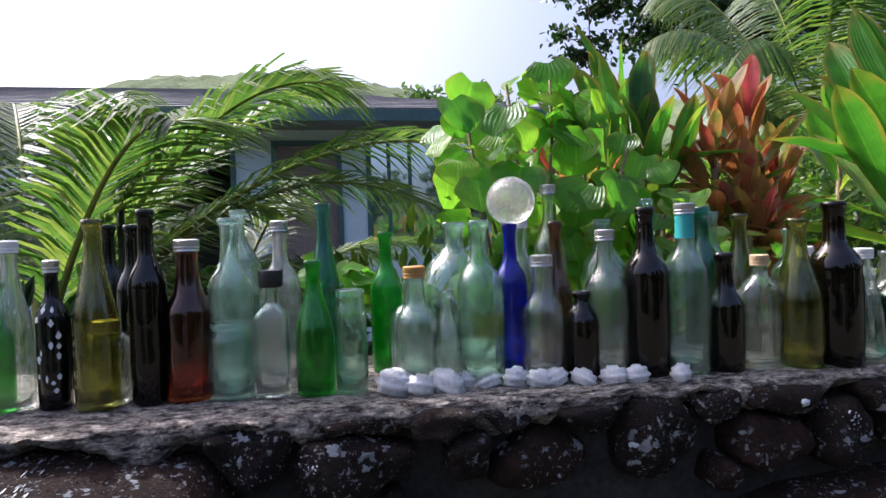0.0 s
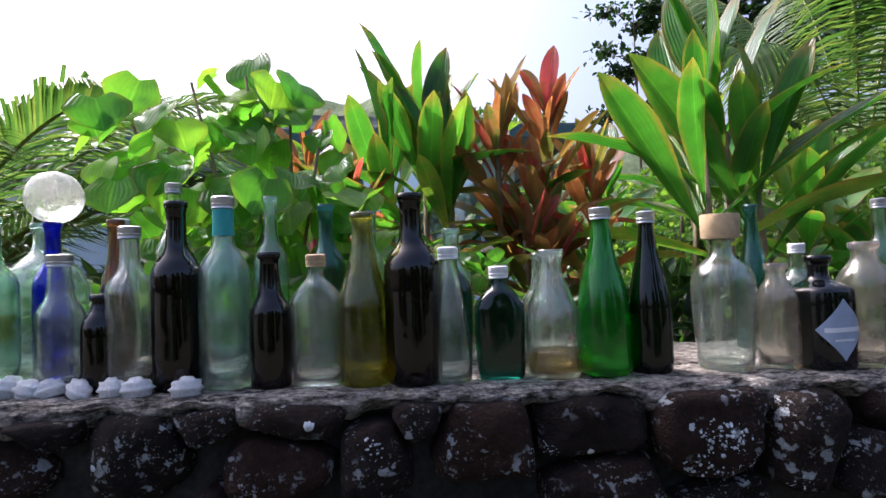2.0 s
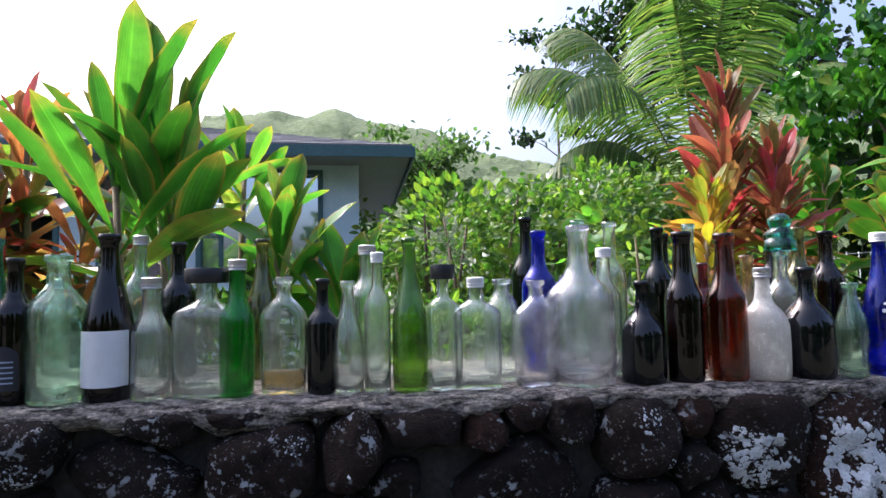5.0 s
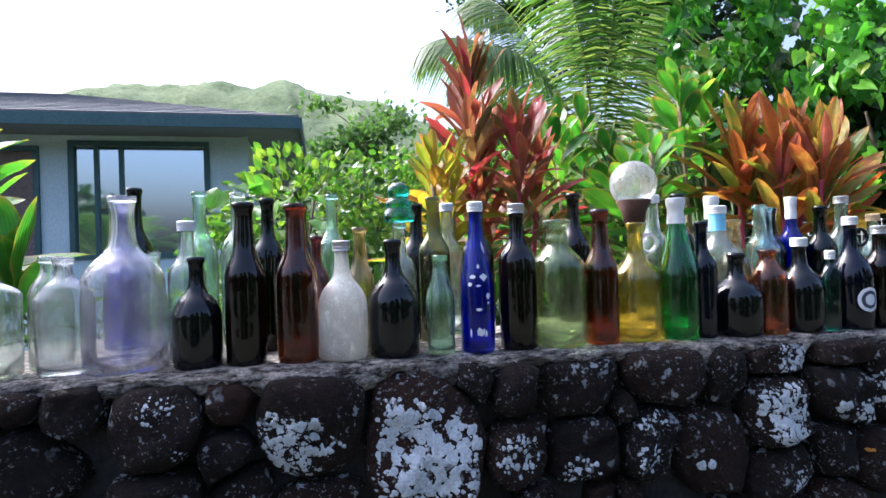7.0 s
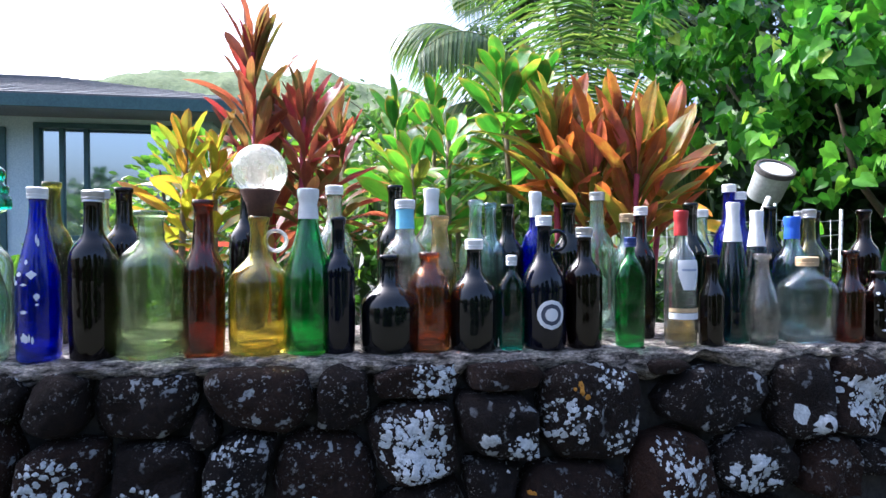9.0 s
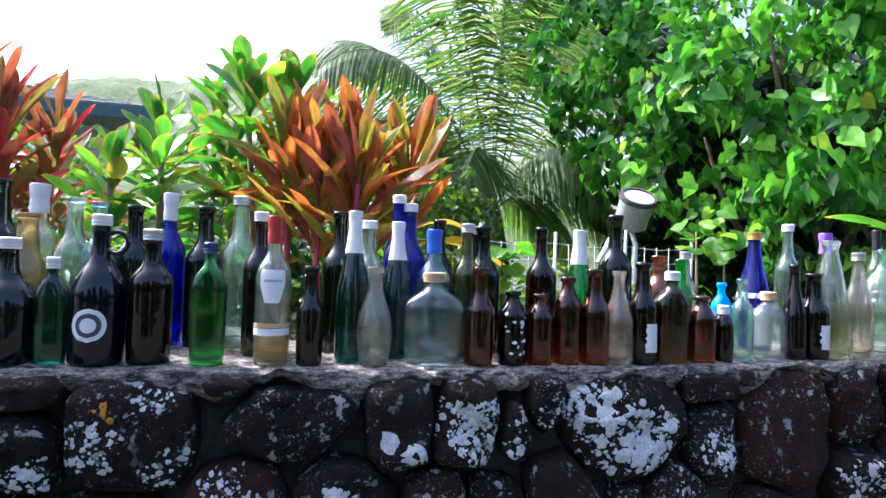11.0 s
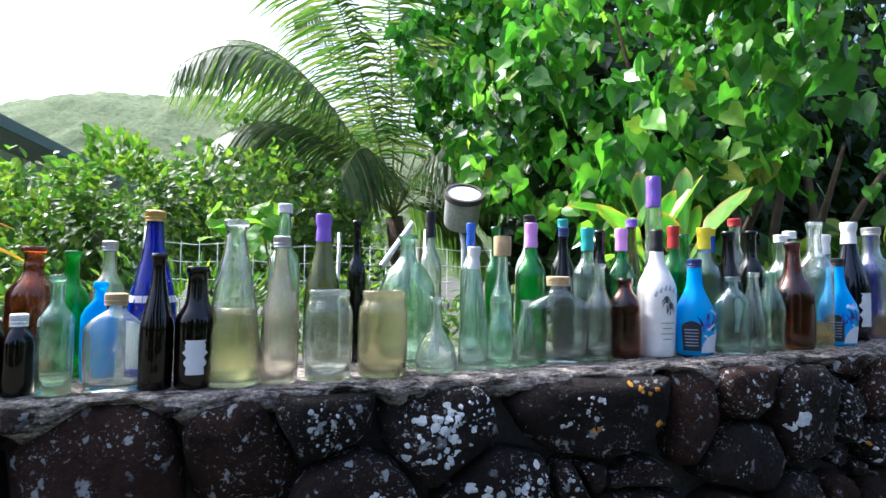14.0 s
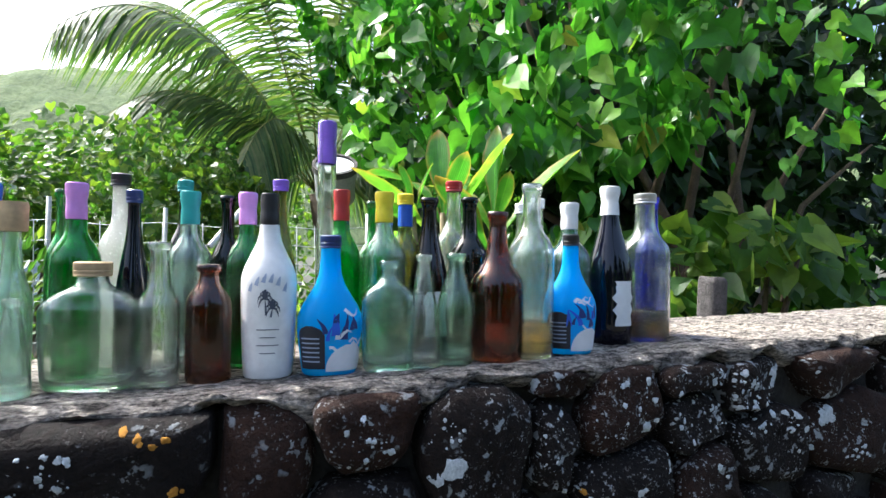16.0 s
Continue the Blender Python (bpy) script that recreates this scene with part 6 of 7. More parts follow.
def foliage(name, spots, size, shape, mat, parent, seed, hang=0.5, face=(0, -1, 0.3), label=""):
    """Many leaves as one mesh. hang: how far the tips droop; face: the side to which the blades turn."""
    rng = np.random.default_rng(seed)
    tv, tf = TEMPLATE[shape]
    tv, n = np.array(tv, float), len(spots)
    tip = rng.normal(size=(n, 3))
    tip /= np.linalg.norm(tip, axis=1, keepdims=True)
    tip = tip * (1 - hang) + np.array((0, 0, -1.0)) * hang + np.array(face) * 0.15
    tip /= np.linalg.norm(tip, axis=1, keepdims=True)
    up = rng.normal(size=(n, 3)) * 0.55 + np.array(face)
    up -= (up * tip).sum(1, keepdims=True) * tip
    up /= np.linalg.norm(up, axis=1, keepdims=True)
    side = np.cross(tip, up)
    sc = size * rng.uniform(0.6, 1.2, (n, 1, 1))
    v = np.array(spots)[:, None, :] + sc * (tv[None, :, 0:1] * side[:, None] + tv[None, :, 1:2] * tip[:, None] + tv[None, :, 2:3] * up[:, None])
    faces = (np.array(tf)[None] + (np.arange(n) * len(tv))[:, None, None]).reshape(-1, 3)
    return mesh_part(name, data_mesh(name, v.reshape(-1, 3).tolist(), faces.tolist()), mat, parent, label, smooth=False)


def cloud(rng, lobes, per, shell=0.55):
    """Leaf places in and on a heap of rounded lobes (x, y, z, rx, ry, rz)."""
    out = []
    for x, y, z, rx, ry, rz in lobes:
        d = rng.normal(size=(per, 3))
        d /= np.linalg.norm(d, axis=1, keepdims=True)
        d *= (shell + (1 - shell) * rng.random((per, 1))) * (1 + 0.18 * np.sin(d[:, :1] * 7 + x * 3) * np.cos(d[:, 2:] * 6 + z))
        out.append(d * (rx, ry, rz) + (x, y, z))
    out = np.concatenate(out)
    return out[out[:, 2] > 0.05]


def heart_vine():
    """Climber with large heart leaves that leans over the wall."""
    rng = random.Random(21)
    thing = tagged(new("heart_leaf_vine"), "sprawling vine with large light green heart-shaped leaves", "vine")
    tips = [(0.30, 1.45, 1.66), (0.42, 1.50, 1.78), (0.55, 1.52, 1.80), (0.66, 1.52, 1.74), (0.50, 1.40, 1.58), (0.74, 1.46, 1.60), (0.34, 1.46, 1.50), (0.62, 1.36, 1.44), (0.85, 1.45, 1.44)]
    for x, y, z in tips:
        foot = (0.6 + rng.uniform(-0.1, 0.1), 1.62, 0.0)
        mid = ((foot[0] + x) / 2 + rng.uniform(-0.05, 0.05), 1.60, z * 0.62)
        v, f = tube((foot, mid, (x, y, z)), (0.010, 0.007, 0.004), 6)
        mesh_part("stem", data_mesh("stem", v, f), CANE, thing)
        for _ in range(21):
            s = rng.uniform(0.30, 1.05)
            p = Vector(mid).lerp(Vector((x, y, z)), s) + Vector((rng.uniform(-0.10, 0.10), rng.uniform(-0.10, 0.08), rng.uniform(-0.08, 0.06)))
            ob = new("leaf", LEAVES["heart"][rng.randrange(4)])
            ob.parent = thing
            k = rng.uniform(0.085, 0.15)
            ob.matrix_world = Matrix.Translation(p) @ Euler((radians(rng.uniform(-82, -20)), radians(rng.uniform(-30, 30)), radians(180 + rng.uniform(-80, 80))), "XYZ").to_matrix().to_4x4() @ Matrix.Diagonal((k, k, k, 1))


heart_vine()


def creeper(spots, seed, label):
    """Low creeper with heart leaves among the bottles."""
    rng = random.Random(seed)
    thing = tagged(new("creeper"), label, "vine")
    for x, y, z, r, n in spots:
        v, f = tube(((x, y + 0.1, 0.2), (x + 0.03, y + 0.03, z - 0.2), (x, y, z)), (0.006, 0.005, 0.003), 6)
        mesh_part("stem", data_mesh("stem", v, f), CANE, thing)
        for _ in range(n):
            ob = new("leaf", LEAVES["heart"][rng.randrange(4)])
            ob.parent = thing
            k = rng.uniform(0.05, 0.085)
            p = (x + rng.uniform(-r, r), y + rng.uniform(-r, r) * 0.6, z + rng.uniform(-r, r) * 0.8)
            ob.matrix_world = Matrix.Translation(p) @ Euler((radians(rng.uniform(-70, 10)), radians(rng.uniform(-30, 30)), radians(180 + rng.uniform(-80, 80))), "XYZ").to_matrix().to_4x4() @ Matrix.Diagonal((k, k, k, 1))


creeper([(-0.02, 1.46, 1.27, 0.09, 22), (0.10, 1.5, 1.24, 0.08, 14)], 31, "bright green bushy creeper behind the bottles")
creeper([(0.95, 1.5, 1.28, 0.10, 16), (1.15, 1.5, 1.26, 0.10, 16), (0.78, 1.46, 1.26, 0.08, 12), (1.35, 1.55, 1.2, 0.09, 10)], 32, "leafy green creeper in the shade behind the bottles")
creeper([(5.591, 1.400, 1.288, 0.05, 5), (5.434, 1.400, 1.304, 0.05, 5), (5.609, 1.420, 1.272, 0.07, 10)], 33, "creeper with bright round leaves between bottles")
creeper([(6.401, 1.450, 1.368, 0.06, 8), (6.330, 1.500, 1.411, 0.08, 12)], 34, "creeper with light green leaves between bottles")
creeper([(3.117, 1.450, 1.428, 0.11, 9), (3.292, 1.450, 1.411, 0.08, 7)], 35, "thin creeper with small leaves over the bottles")


def shrub(name, lobes, per, size, shape, mat, seed, label, category, hang=0.3, stems=7, face=(0, -0.7, 0.6), shell=0.5):
    rng = np.random.default_rng(seed)
    thing = tagged(new(name), label, category)
    spots = cloud(rng, lobes, per, shell)
    foliage("crown", spots, size, shape, mat, thing, seed, hang, face, "dense leaves")
    for k in range(stems):
        x, y, z, rx, ry, rz = lobes[k % len(lobes)]
        tip = (x + rng.uniform(-0.5, 0.5) * rx, y + rng.uniform(-0.5, 0.5) * ry, z + rng.uniform(-0.2, 0.6) * rz)
        foot = (x * 0.6 + lobes[0][0] * 0.4 + rng.uniform(-0.15, 0.15), y + rng.uniform(-0.1, 0.2), 0)
        v, f = tube((foot, ((foot[0] + tip[0]) / 2 + rng.uniform(-0.1, 0.1), y, tip[2] * 0.5), tip), (0.03, 0.022, 0.008), 7)
        mesh_part("stem", data_mesh("stem", v, f), BARK, thing)
    return thing


shrub("shrub", [(3.2, 4.2, 1.5, 0.6, 0.5, 0.6), (3.75, 4.2, 1.55, 0.6, 0.5, 0.65), (4.3, 4.3, 1.6, 0.6, 0.5, 0.6), (2.7, 4.4, 1.2, 0.5, 0.5, 0.6)], 900, 0.085, "oval", SHRUB_LEAF, 41, "sunlit yellow-green leafy shrub behind the ti plants", "shrub", 0.25, 14)
shrub("shrub", [(4.9, 5.4, 1.7, 0.8, 0.6, 0.8), (5.9, 5.8, 1.75, 0.9, 0.6, 0.85), (4.2, 5.8, 1.5, 0.7, 0.6, 0.8), (6.6, 6.2, 1.5, 0.7, 0.6, 0.9)], 1900, 0.075, "heart", SHRUB_LEAF, 42, "tall green garden shrub with heart leaves", "shrub", 0.35, 14)
shrub("shrub", [(3.4, 7.2, 1.6, 1.0, 0.7, 0.8), (5.0, 8.0, 1.9, 1.2, 0.8, 0.9), (2.2, 9.5, 1.6, 1.2, 0.8, 1.0), (7.0, 9.5, 1.8, 1.2, 0.8, 1.0)], 900, 0.12, "oval", SHRUB_LEAF, 43, "hazy green shrubs at the back of the garden", "shrub", 0.3, 8)
shrub("shrub", [(5.9, 3.4, 0.9, 0.7, 0.4, 0.45), (6.9, 3.6, 0.9, 0.7, 0.4, 0.45), (7.6, 3.3, 0.8, 0.5, 0.4, 0.4), (5.1, 3.3, 0.8, 0.6, 0.4, 0.5)], 700, 0.09, "lance", SHRUB_LEAF, 44, "low green undergrowth by the wire fence", "undergrowth", 0.1, 6)
shrub("shrub", [(0.2, 2.3, 0.95, 0.8, 0.4, 0.45), (1.6, 2.4, 0.95, 0.8, 0.4, 0.4), (-1.0, 2.6, 0.9, 0.8, 0.4, 0.4), (3.0, 2.5, 0.9, 0.7, 0.4, 0.35), (4.3, 2.6, 1.1, 0.7, 0.4, 0.5)], 600, 0.10, "lance", SHRUB_LEAF, 45, "dark shaded undergrowth behind the ti plants", "undergrowth", 0.1, 6)
# next two: filler undergrowth whose near-black leaf colour stands in for shade
shrub("shrub", [(-1.1, 1.95, 0.85, 0.5, 0.2, 0.42), (-0.3, 1.9, 0.80, 0.5, 0.2, 0.40), (0.5, 1.95, 0.85, 0.5, 0.2, 0.40), (1.3, 2.1, 0.95, 0.5, 0.2, 0.45), (2.0, 2.05, 0.95, 0.5, 0.2, 0.40)], 420, 0.13, "lance", SHADE_DARK_LEAF, 47, "dark shaded undergrowth close behind the wall", "undergrowth", 0.1, 6)
shrub("shrub", [(3.5, 2.3, 0.85, 0.5, 0.2, 0.40), (4.3, 2.2, 0.95, 0.5, 0.2, 0.42), (5.0, 2.2, 0.95, 0.5, 0.2, 0.42), (5.7, 2.3, 0.85, 0.4, 0.2, 0.38)], 420, 0.13, "lance", SHADE_DARK_LEAF, 48, "dark shaded undergrowth under the ti plants", "undergrowth", 0.1, 6)
shrub("shrub", [(9.3, 2.6, 1.2, 0.35, 0.3, 0.22), (9.7, 2.5, 1.35, 0.4, 0.3, 0.3), (10.2, 2.6, 1.1, 0.4, 0.3, 0.3), (9.0, 2.4, 1.08, 0.25, 0.25, 0.12)], 110, 0.14, "heart", SHRUB_LEAF, 46, "low sunlit heart-leaved shoots under the tree", "shrub", 0.4, 8, (0, -1, 0.5))


def heart_tree():
    """The broad tree whose leafy skirt hangs behind the wall's end."""
    rng = np.random.default_rng(51)
    thing = tagged(new("heart_leaf_tree"), "dense dark green tree with hanging heart-shaped leaves", "tree")
    # the lobes near y 2, z 5 are out of view, added to cut skylight
    lobes = [(8.5, 4.2, 2.5, 0.8, 0.8, 0.8), (9.0, 3.2, 2.35, 0.7, 0.7, 0.75), (9.6, 3.0, 2.8, 0.9, 0.8, 0.9), (8.9, 3.9, 3.4, 1.0, 0.9, 0.8), (10.4, 3.2, 2.3, 0.9, 0.8, 0.9), (10.6, 3.6, 3.5, 1.2, 1.0, 0.9),
             (11.6, 3.6, 2.6, 1.0, 0.9, 1.2), (12.8, 4.2, 2.4, 1.1, 1.0, 1.6), (9.6, 4.6, 4.2, 1.3, 1.0, 0.9), (11.6, 4.4, 4.2, 1.4, 1.1, 0.9), (8.3, 5.4, 3.0, 0.7, 0.8, 0.8), (8.0, 5.6, 3.8, 0.6, 0.7, 0.6), (9.0, 3.4, 1.7, 0.5, 0.5, 0.4), (9.6, 2.9, 3.9, 1.0, 0.8, 0.7), (11.0, 2.8, 4.2, 1.3, 0.9, 0.8), (12.6, 3.2, 4.2, 1.3, 1.0, 0.9), (10.8, 1.9, 5.0, 1.2, 0.9, 0.6), (12.4, 1.8, 5.0, 1.3, 1.0, 0.6), (14.0, 2.4, 4.6, 1.3, 1.2, 0.9), (14.3, 3.6, 3.0, 1.0, 1.0, 1.4)]
    spots = cloud(rng, lobes, 760, 0.78)
    gaps = np.array([noise.noise(Vector(q) * 1.9) for q in spots])
    spots = spots[gaps > -0.04]
    thin = rng.random(len(spots)) < 0.78
    spots = spots[~(thin & (spots[:, 0] > 9.7) & (spots[:, 2] < 2.9))]
    sparse = rng.random(len(spots)) < 0.3 + 0.6 * np.clip((spots[:, 0] - 9.6) / 1.3, 0, 1)
    spots = spots[~(sparse & (spots[:, 0] > 9.6) & (spots[:, 2] >= 2.9))]
    spots = spots[~((spots[:, 0] > 9.15) & (spots[:, 2] < 1.75 + 0.35 * np.minimum(1, (spots[:, 0] - 9.15)) + 0.15 * np.sin(spots[:, 0] * 9)) & (spots[:, 0] < 12.2))]
    foliage("crown", spots, 0.150, "heart", TREE_LEAF, thing, 51, 0.58, (-0.15, -0.62, 0.5), "hanging heart-shaped leaves")
    # leaves coloured dark for shade; unseen lobes above z 5.5 block skylight
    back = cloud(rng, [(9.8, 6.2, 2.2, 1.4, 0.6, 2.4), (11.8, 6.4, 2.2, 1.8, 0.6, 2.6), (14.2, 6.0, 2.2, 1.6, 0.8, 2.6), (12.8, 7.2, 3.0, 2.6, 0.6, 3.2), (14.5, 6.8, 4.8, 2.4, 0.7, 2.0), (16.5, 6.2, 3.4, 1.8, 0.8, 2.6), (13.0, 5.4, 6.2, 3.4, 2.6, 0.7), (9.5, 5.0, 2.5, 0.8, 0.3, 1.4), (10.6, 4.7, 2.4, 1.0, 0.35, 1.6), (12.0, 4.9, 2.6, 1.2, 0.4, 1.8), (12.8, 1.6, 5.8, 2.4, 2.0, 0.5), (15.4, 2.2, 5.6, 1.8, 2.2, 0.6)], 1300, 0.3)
    foliage("inner_crown", back, 0.2, "heart", SHADE_DARK_LEAF, thing, 52, 0.5, (0, -1, 0.3), "shaded inner leaves")
    for k in range(11):
        x, y, z = lobes[k][:3]
        foot = (9.9 + 0.12 * k, 4.2 + 0.1 * (k % 3), 0)
        v, f = tube((foot, (foot[0] * 0.7 + x * 0.3, 4.1, z * 0.35), (foot[0] * 0.3 + x * 0.7, y + 0.2, z * 0.75), (x, y, z)), (0.06, 0.045, 0.03, 0.012), 8)
        mesh_part("limb", data_mesh("limb", v, f), BARK, thing, "bare dark limb")


heart_tree()


def frond(parent, start, way, length, rise, fall, blade, seed, hang=0.0):
    """A feather palm frond: a bent rib with two rows of leaflets."""
    rng = random.Random(seed)
    d = Vector((math.sin(radians(way)), math.cos(radians(way)), 0))
    side = Vector((d.y, -d.x, 0))
    n = 26
    pts = [Vector(start) + d * (length * s * (1 - 0.12 * s)) + Vector((0, 0, rise * s * 2 - (rise * 0.9 + fall) * s * s)) for s in [k / n for k in range(n + 1)]]
    rv, rf = tube(pts, [0.014 * (1 - 0.9 * k / n) + 0.002 for k in range(n + 1)], 6)
    rib = mesh_part("frond", data_mesh("frond", rv, rf), RIB, parent, "arching palm frond")
    verts, faces = [], []
    count = 3 * 26 if blade < 0.5 else 4 * 26
    for k in range(count):
        s = 0.12 + 0.88 * k / count
        i = min(n - 1, int(s * n))
        p = pts[i].lerp(pts[i + 1], s * n - i)
        along = (pts[i + 1] - pts[i]).normalized()
        size = blade * 1.25 * (math.sin(math.pi * min(1, s * 0.8 + 0.15)) ** 0.6) * rng.uniform(0.8, 1.1)
        for sign in (-1, 1):
            out = (side * sign * 0.8 + along * 0.75 + Vector((0, 0, 0.25 - hang + rng.uniform(-0.15, 0.15)))).normalized()
            w = along.cross(out).cross(out).normalized() * blade * (0.020 if hang else 0.019)
            b = len(verts)
            for q, drop, ww in ((0, 0, 0.6), (0.35, 0.03, 1), (0.7, 0.14, 0.8), (1.0, 0.30, 0.08)):
                c = p + out * size * q - Vector((0, 0, size * drop * 1.6))
                verts += [c - w * ww, c + w * ww]
            faces += [(b, b + 1, b + 3, b + 2), (b + 2, b + 3, b + 5, b + 4), (b + 4, b + 5, b + 7, b + 6)]
    mesh_part("blade", data_mesh("blade", verts, faces), FROND, rib, "narrow leaflets", smooth=False)


def palm(name, foot, top, radius, fronds, label, seed, blade, hang=0.0):
    thing = tagged(new(name), label, "palm")
    if radius:
        v, f = tube((foot, (foot[0] * 0.5 + top[0] * 0.5 + 0.1, foot[1] * 0.5 + top[1] * 0.5, (foot[2] + top[2]) / 2), top), (radius * 1.2, radius, radius * 0.8), 12)
        mesh_part("trunk", data_mesh("trunk", v, f), BARK, thing, "ringed grey palm trunk")
    for k, (way, length, rise, fall) in enumerate(fronds):
        frond(thing, top, way, length, rise, fall, blade, seed + k, hang)
    return thing


palm("coconut_palm", (7.9, 8.0, 0), (7.75, 8.0, 2.1), 0.16,
     [(-117, 3.45, 2.86, 1.69), (-80, 3.3, 3.3, 1.3), (-140, 3.0, 3.6, 1.2), (-35, 3.2, 4.4, 0.9), (15, 3.0, 4.6, 0.8), (60, 3.2, 4.2, 1.0), (95, 3.4, 3.4, 1.4), (125, 3.2, 3.0, 1.6),
      (165, 2.6, 4.2, 0.8), (-165, 2.6, 4.0, 0.9), (-100, 2.4, 1.3, 1.6), (100, 2.4, 1.2, 1.6), (70, 2.0, 0.9, 1.6), (-60, 2.2, 1.0, 1.6), (-98, 3.0, 2.0, 1.5), (150, 2.2, 1.6, 1.6), (-150, 2.0, 1.5, 1.5)],
     "young coconut palm with long arching fronds", 61, 0.78, 0.85)
palm("areca_palm", (-1.5, 2.4, 0), (-1.15, 2.35, 0.95), 0.05,
     [(90, 2.1, 1.15, 0.55), (78, 1.7, 0.95, 0.45), (100, 1.6, 0.6, 0.5), (20, 1.4, 1.2, 0.1), (-30, 1.4, 1.2, 0.1), (-80, 1.5, 1.0, 0.3), (60, 1.5, 1.2, 0.1), (130, 1.0, 0.9, 0.2), (-5, 1.2, 1.25, 0.1), (112, 1.2, 0.4, 0.4), (95, 1.3, 1.2, 0.3), (-60, 1.3, 1.3, 0.1), (45, 1.3, 0.8, 0.3)],
     "clumping garden palm with feathery drooping fronds", 71, 0.44)
palm("areca_palm", (-0.9, 3.0, 0), (-0.7, 3.0, 0.8), 0.05,
     [(85, 1.4, 0.8, 0.4), (60, 1.2, 0.7, 0.3), (100, 1.4, 0.6, 0.5), (-60, 1.2, 1.0, 0.2), (30, 1.1, 1.0, 0.1), (-90, 1.3, 0.8, 0.4), (115, 1.2, 0.5, 0.3)],
     "low garden palm with feathery fronds by the house", 91, 0.38)


def thin_tree(foot, height, tufts, size, mat, label, seed, spread, name="garden_tree"):
    """A slim tree with separate leaf tufts on bare branches."""
    rng = np.random.default_rng(seed)
    thing = tagged(new(name), label, "tree")
    x, y, z = foot
    v, f = tube((foot, (x + 0.08, y, height * 0.5), (x, y, height)), (0.09, 0.06, 0.02), 8)
    mesh_part("trunk", data_mesh("trunk", v, f), BARK, thing)
    spots = []
    for k in range(tufts):
        h = height * rng.uniform(0.55, 1.0)
        a, r = rng.uniform(0, 6.28), spread * rng.uniform(0.3, 1.0)
        tip = (x + r * math.cos(a), y + r * math.sin(a) * 0.7, h + 0.25 * r)
        v, f = tube(((x, y, h - 0.4 * r), ((x + tip[0]) / 2, (y + tip[1]) / 2, h), tip), (0.03, 0.02, 0.008), 6)
        mesh_part("branch", data_mesh("branch", v, f), BARK, thing)
        spots.append(rng.normal(size=(110, 3)) * (0.30 * spread, 0.25 * spread, 0.09 * spread) + tip)
    foliage("crown", np.concatenate(spots), size, "oval", mat, thing, seed, 0.2, (0, -0.3, 1), "flat tufts of leaves")


thin_tree((11.6, 25, 0), 13.0, 12, 0.34, SHADE_DARK_LEAF, "slim dark tree with open leaf tufts", 81, 1.5)
thin_tree((16.5, 25, 0), 15.5, 24, 0.45, SHADE_DARK_LEAF, "tall dark tree with layered leaf tufts", 82, 3.6)
thin_tree((20.5, 24, 0), 16.0, 40, 0.45, SHADE_DARK_LEAF, "broad dark leafy tree behind the palm", 83, 4.2)
thin_tree((5.4, 25.8, 0), 7.6, 22, 0.34, FAR_LEAF, "flat-topped tree far behind the house", 84, 2.0)


# ---- house, hills and garden fittings ----
BLUE_WALL = rough_stuff("pale_blue_siding_paint", (0.62, 0.82, 0.92), (0.72, 0.88, 0.95), 3, 0.7, 0.001, 60)
TRIM = rough_stuff("dark_teal_trim_paint", (0.045, 0.115, 0.12), (0.07, 0.15, 0.155), 4, 0.5, 0.001)
ROOFING = rough_stuff("grey_shingle", (0.10, 0.11, 0.12), (0.19, 0.20, 0.21), 6, 0.9, 0.006, 40, 0.25)
SOFFIT = rough_stuff("soffit_board", (0.30, 0.33, 0.33), (0.38, 0.40, 0.40), 4, 0.8, 0.001)
BOARD = rough_stuff("weathered_plywood", (0.16, 0.12, 0.11), (0.30, 0.24, 0.22), 3, 0.9, 0.002, 30)
PANE = material("window_glass")[0]
_p = PANE.node_tree.nodes["Principled BSDF"]
_p.inputs["Base Color"].default_value, _p.inputs["Roughness"].default_value, _p.inputs["Metallic"].default_value = (0.74, 0.84, 0.90, 1), 0.04, 0.9
_p.inputs["Specular IOR Level"].default_value, _p.inputs["Coat Weight"].default_value = 1.0, 1.0
CURTAIN = rough_stuff("pale_blue_blind", (0.40, 0.52, 0.62), (0.52, 0.63, 0.72), 5, 0.8, 0.001)

HX0, HX1, HY, EAVE = -9.0, 2.45, 6.35, 2.62


def unseen_trees():
    """Tall dark trees, unseen, added behind the walker to block skylight; the bottles mirror them with the gaps
    between.
    """
    rng = np.random.default_rng(91)
    for k, (x, w, h) in enumerate(((-8.5, 2.8, 3.6), (-4.4, 1.9, 3.8), (1.5, 1.7, 3.9), (4.2, 1.4, 4.8), (8.3, 1.8, 5.6), (12.2, 2.6, 5.4), (17.5, 3.0, 5.8))):
        thing = tagged(new("roadside_tree"), "dense dark evergreen tree across the road", "tree", "trees across the road")
        spots = cloud(rng, [(x, -6.2, h * 0.22, w, 0.9, h * 0.26), (x + 0.2, -6.3, h * 0.5, w * 0.95, 0.9, h * 0.26), (x - 0.1, -6.4, h * 0.78, w * 0.75, 0.8, h * 0.24)], 520, 0.25)
        foliage("crown", spots, 0.42, "oval", SHADE_DARK_LEAF, thing, 92 + k, 0.4, (0, 1, 0.3))
        v, f = tube(((x, -6.3, 0), (x + 0.1, -6.3, h * 0.4), (x, -6.3, h * 0.8)), (0.16, 0.12, 0.05), 8)
        mesh_part("trunk", data_mesh("trunk", v, f), BARK, thing)


unseen_trees()


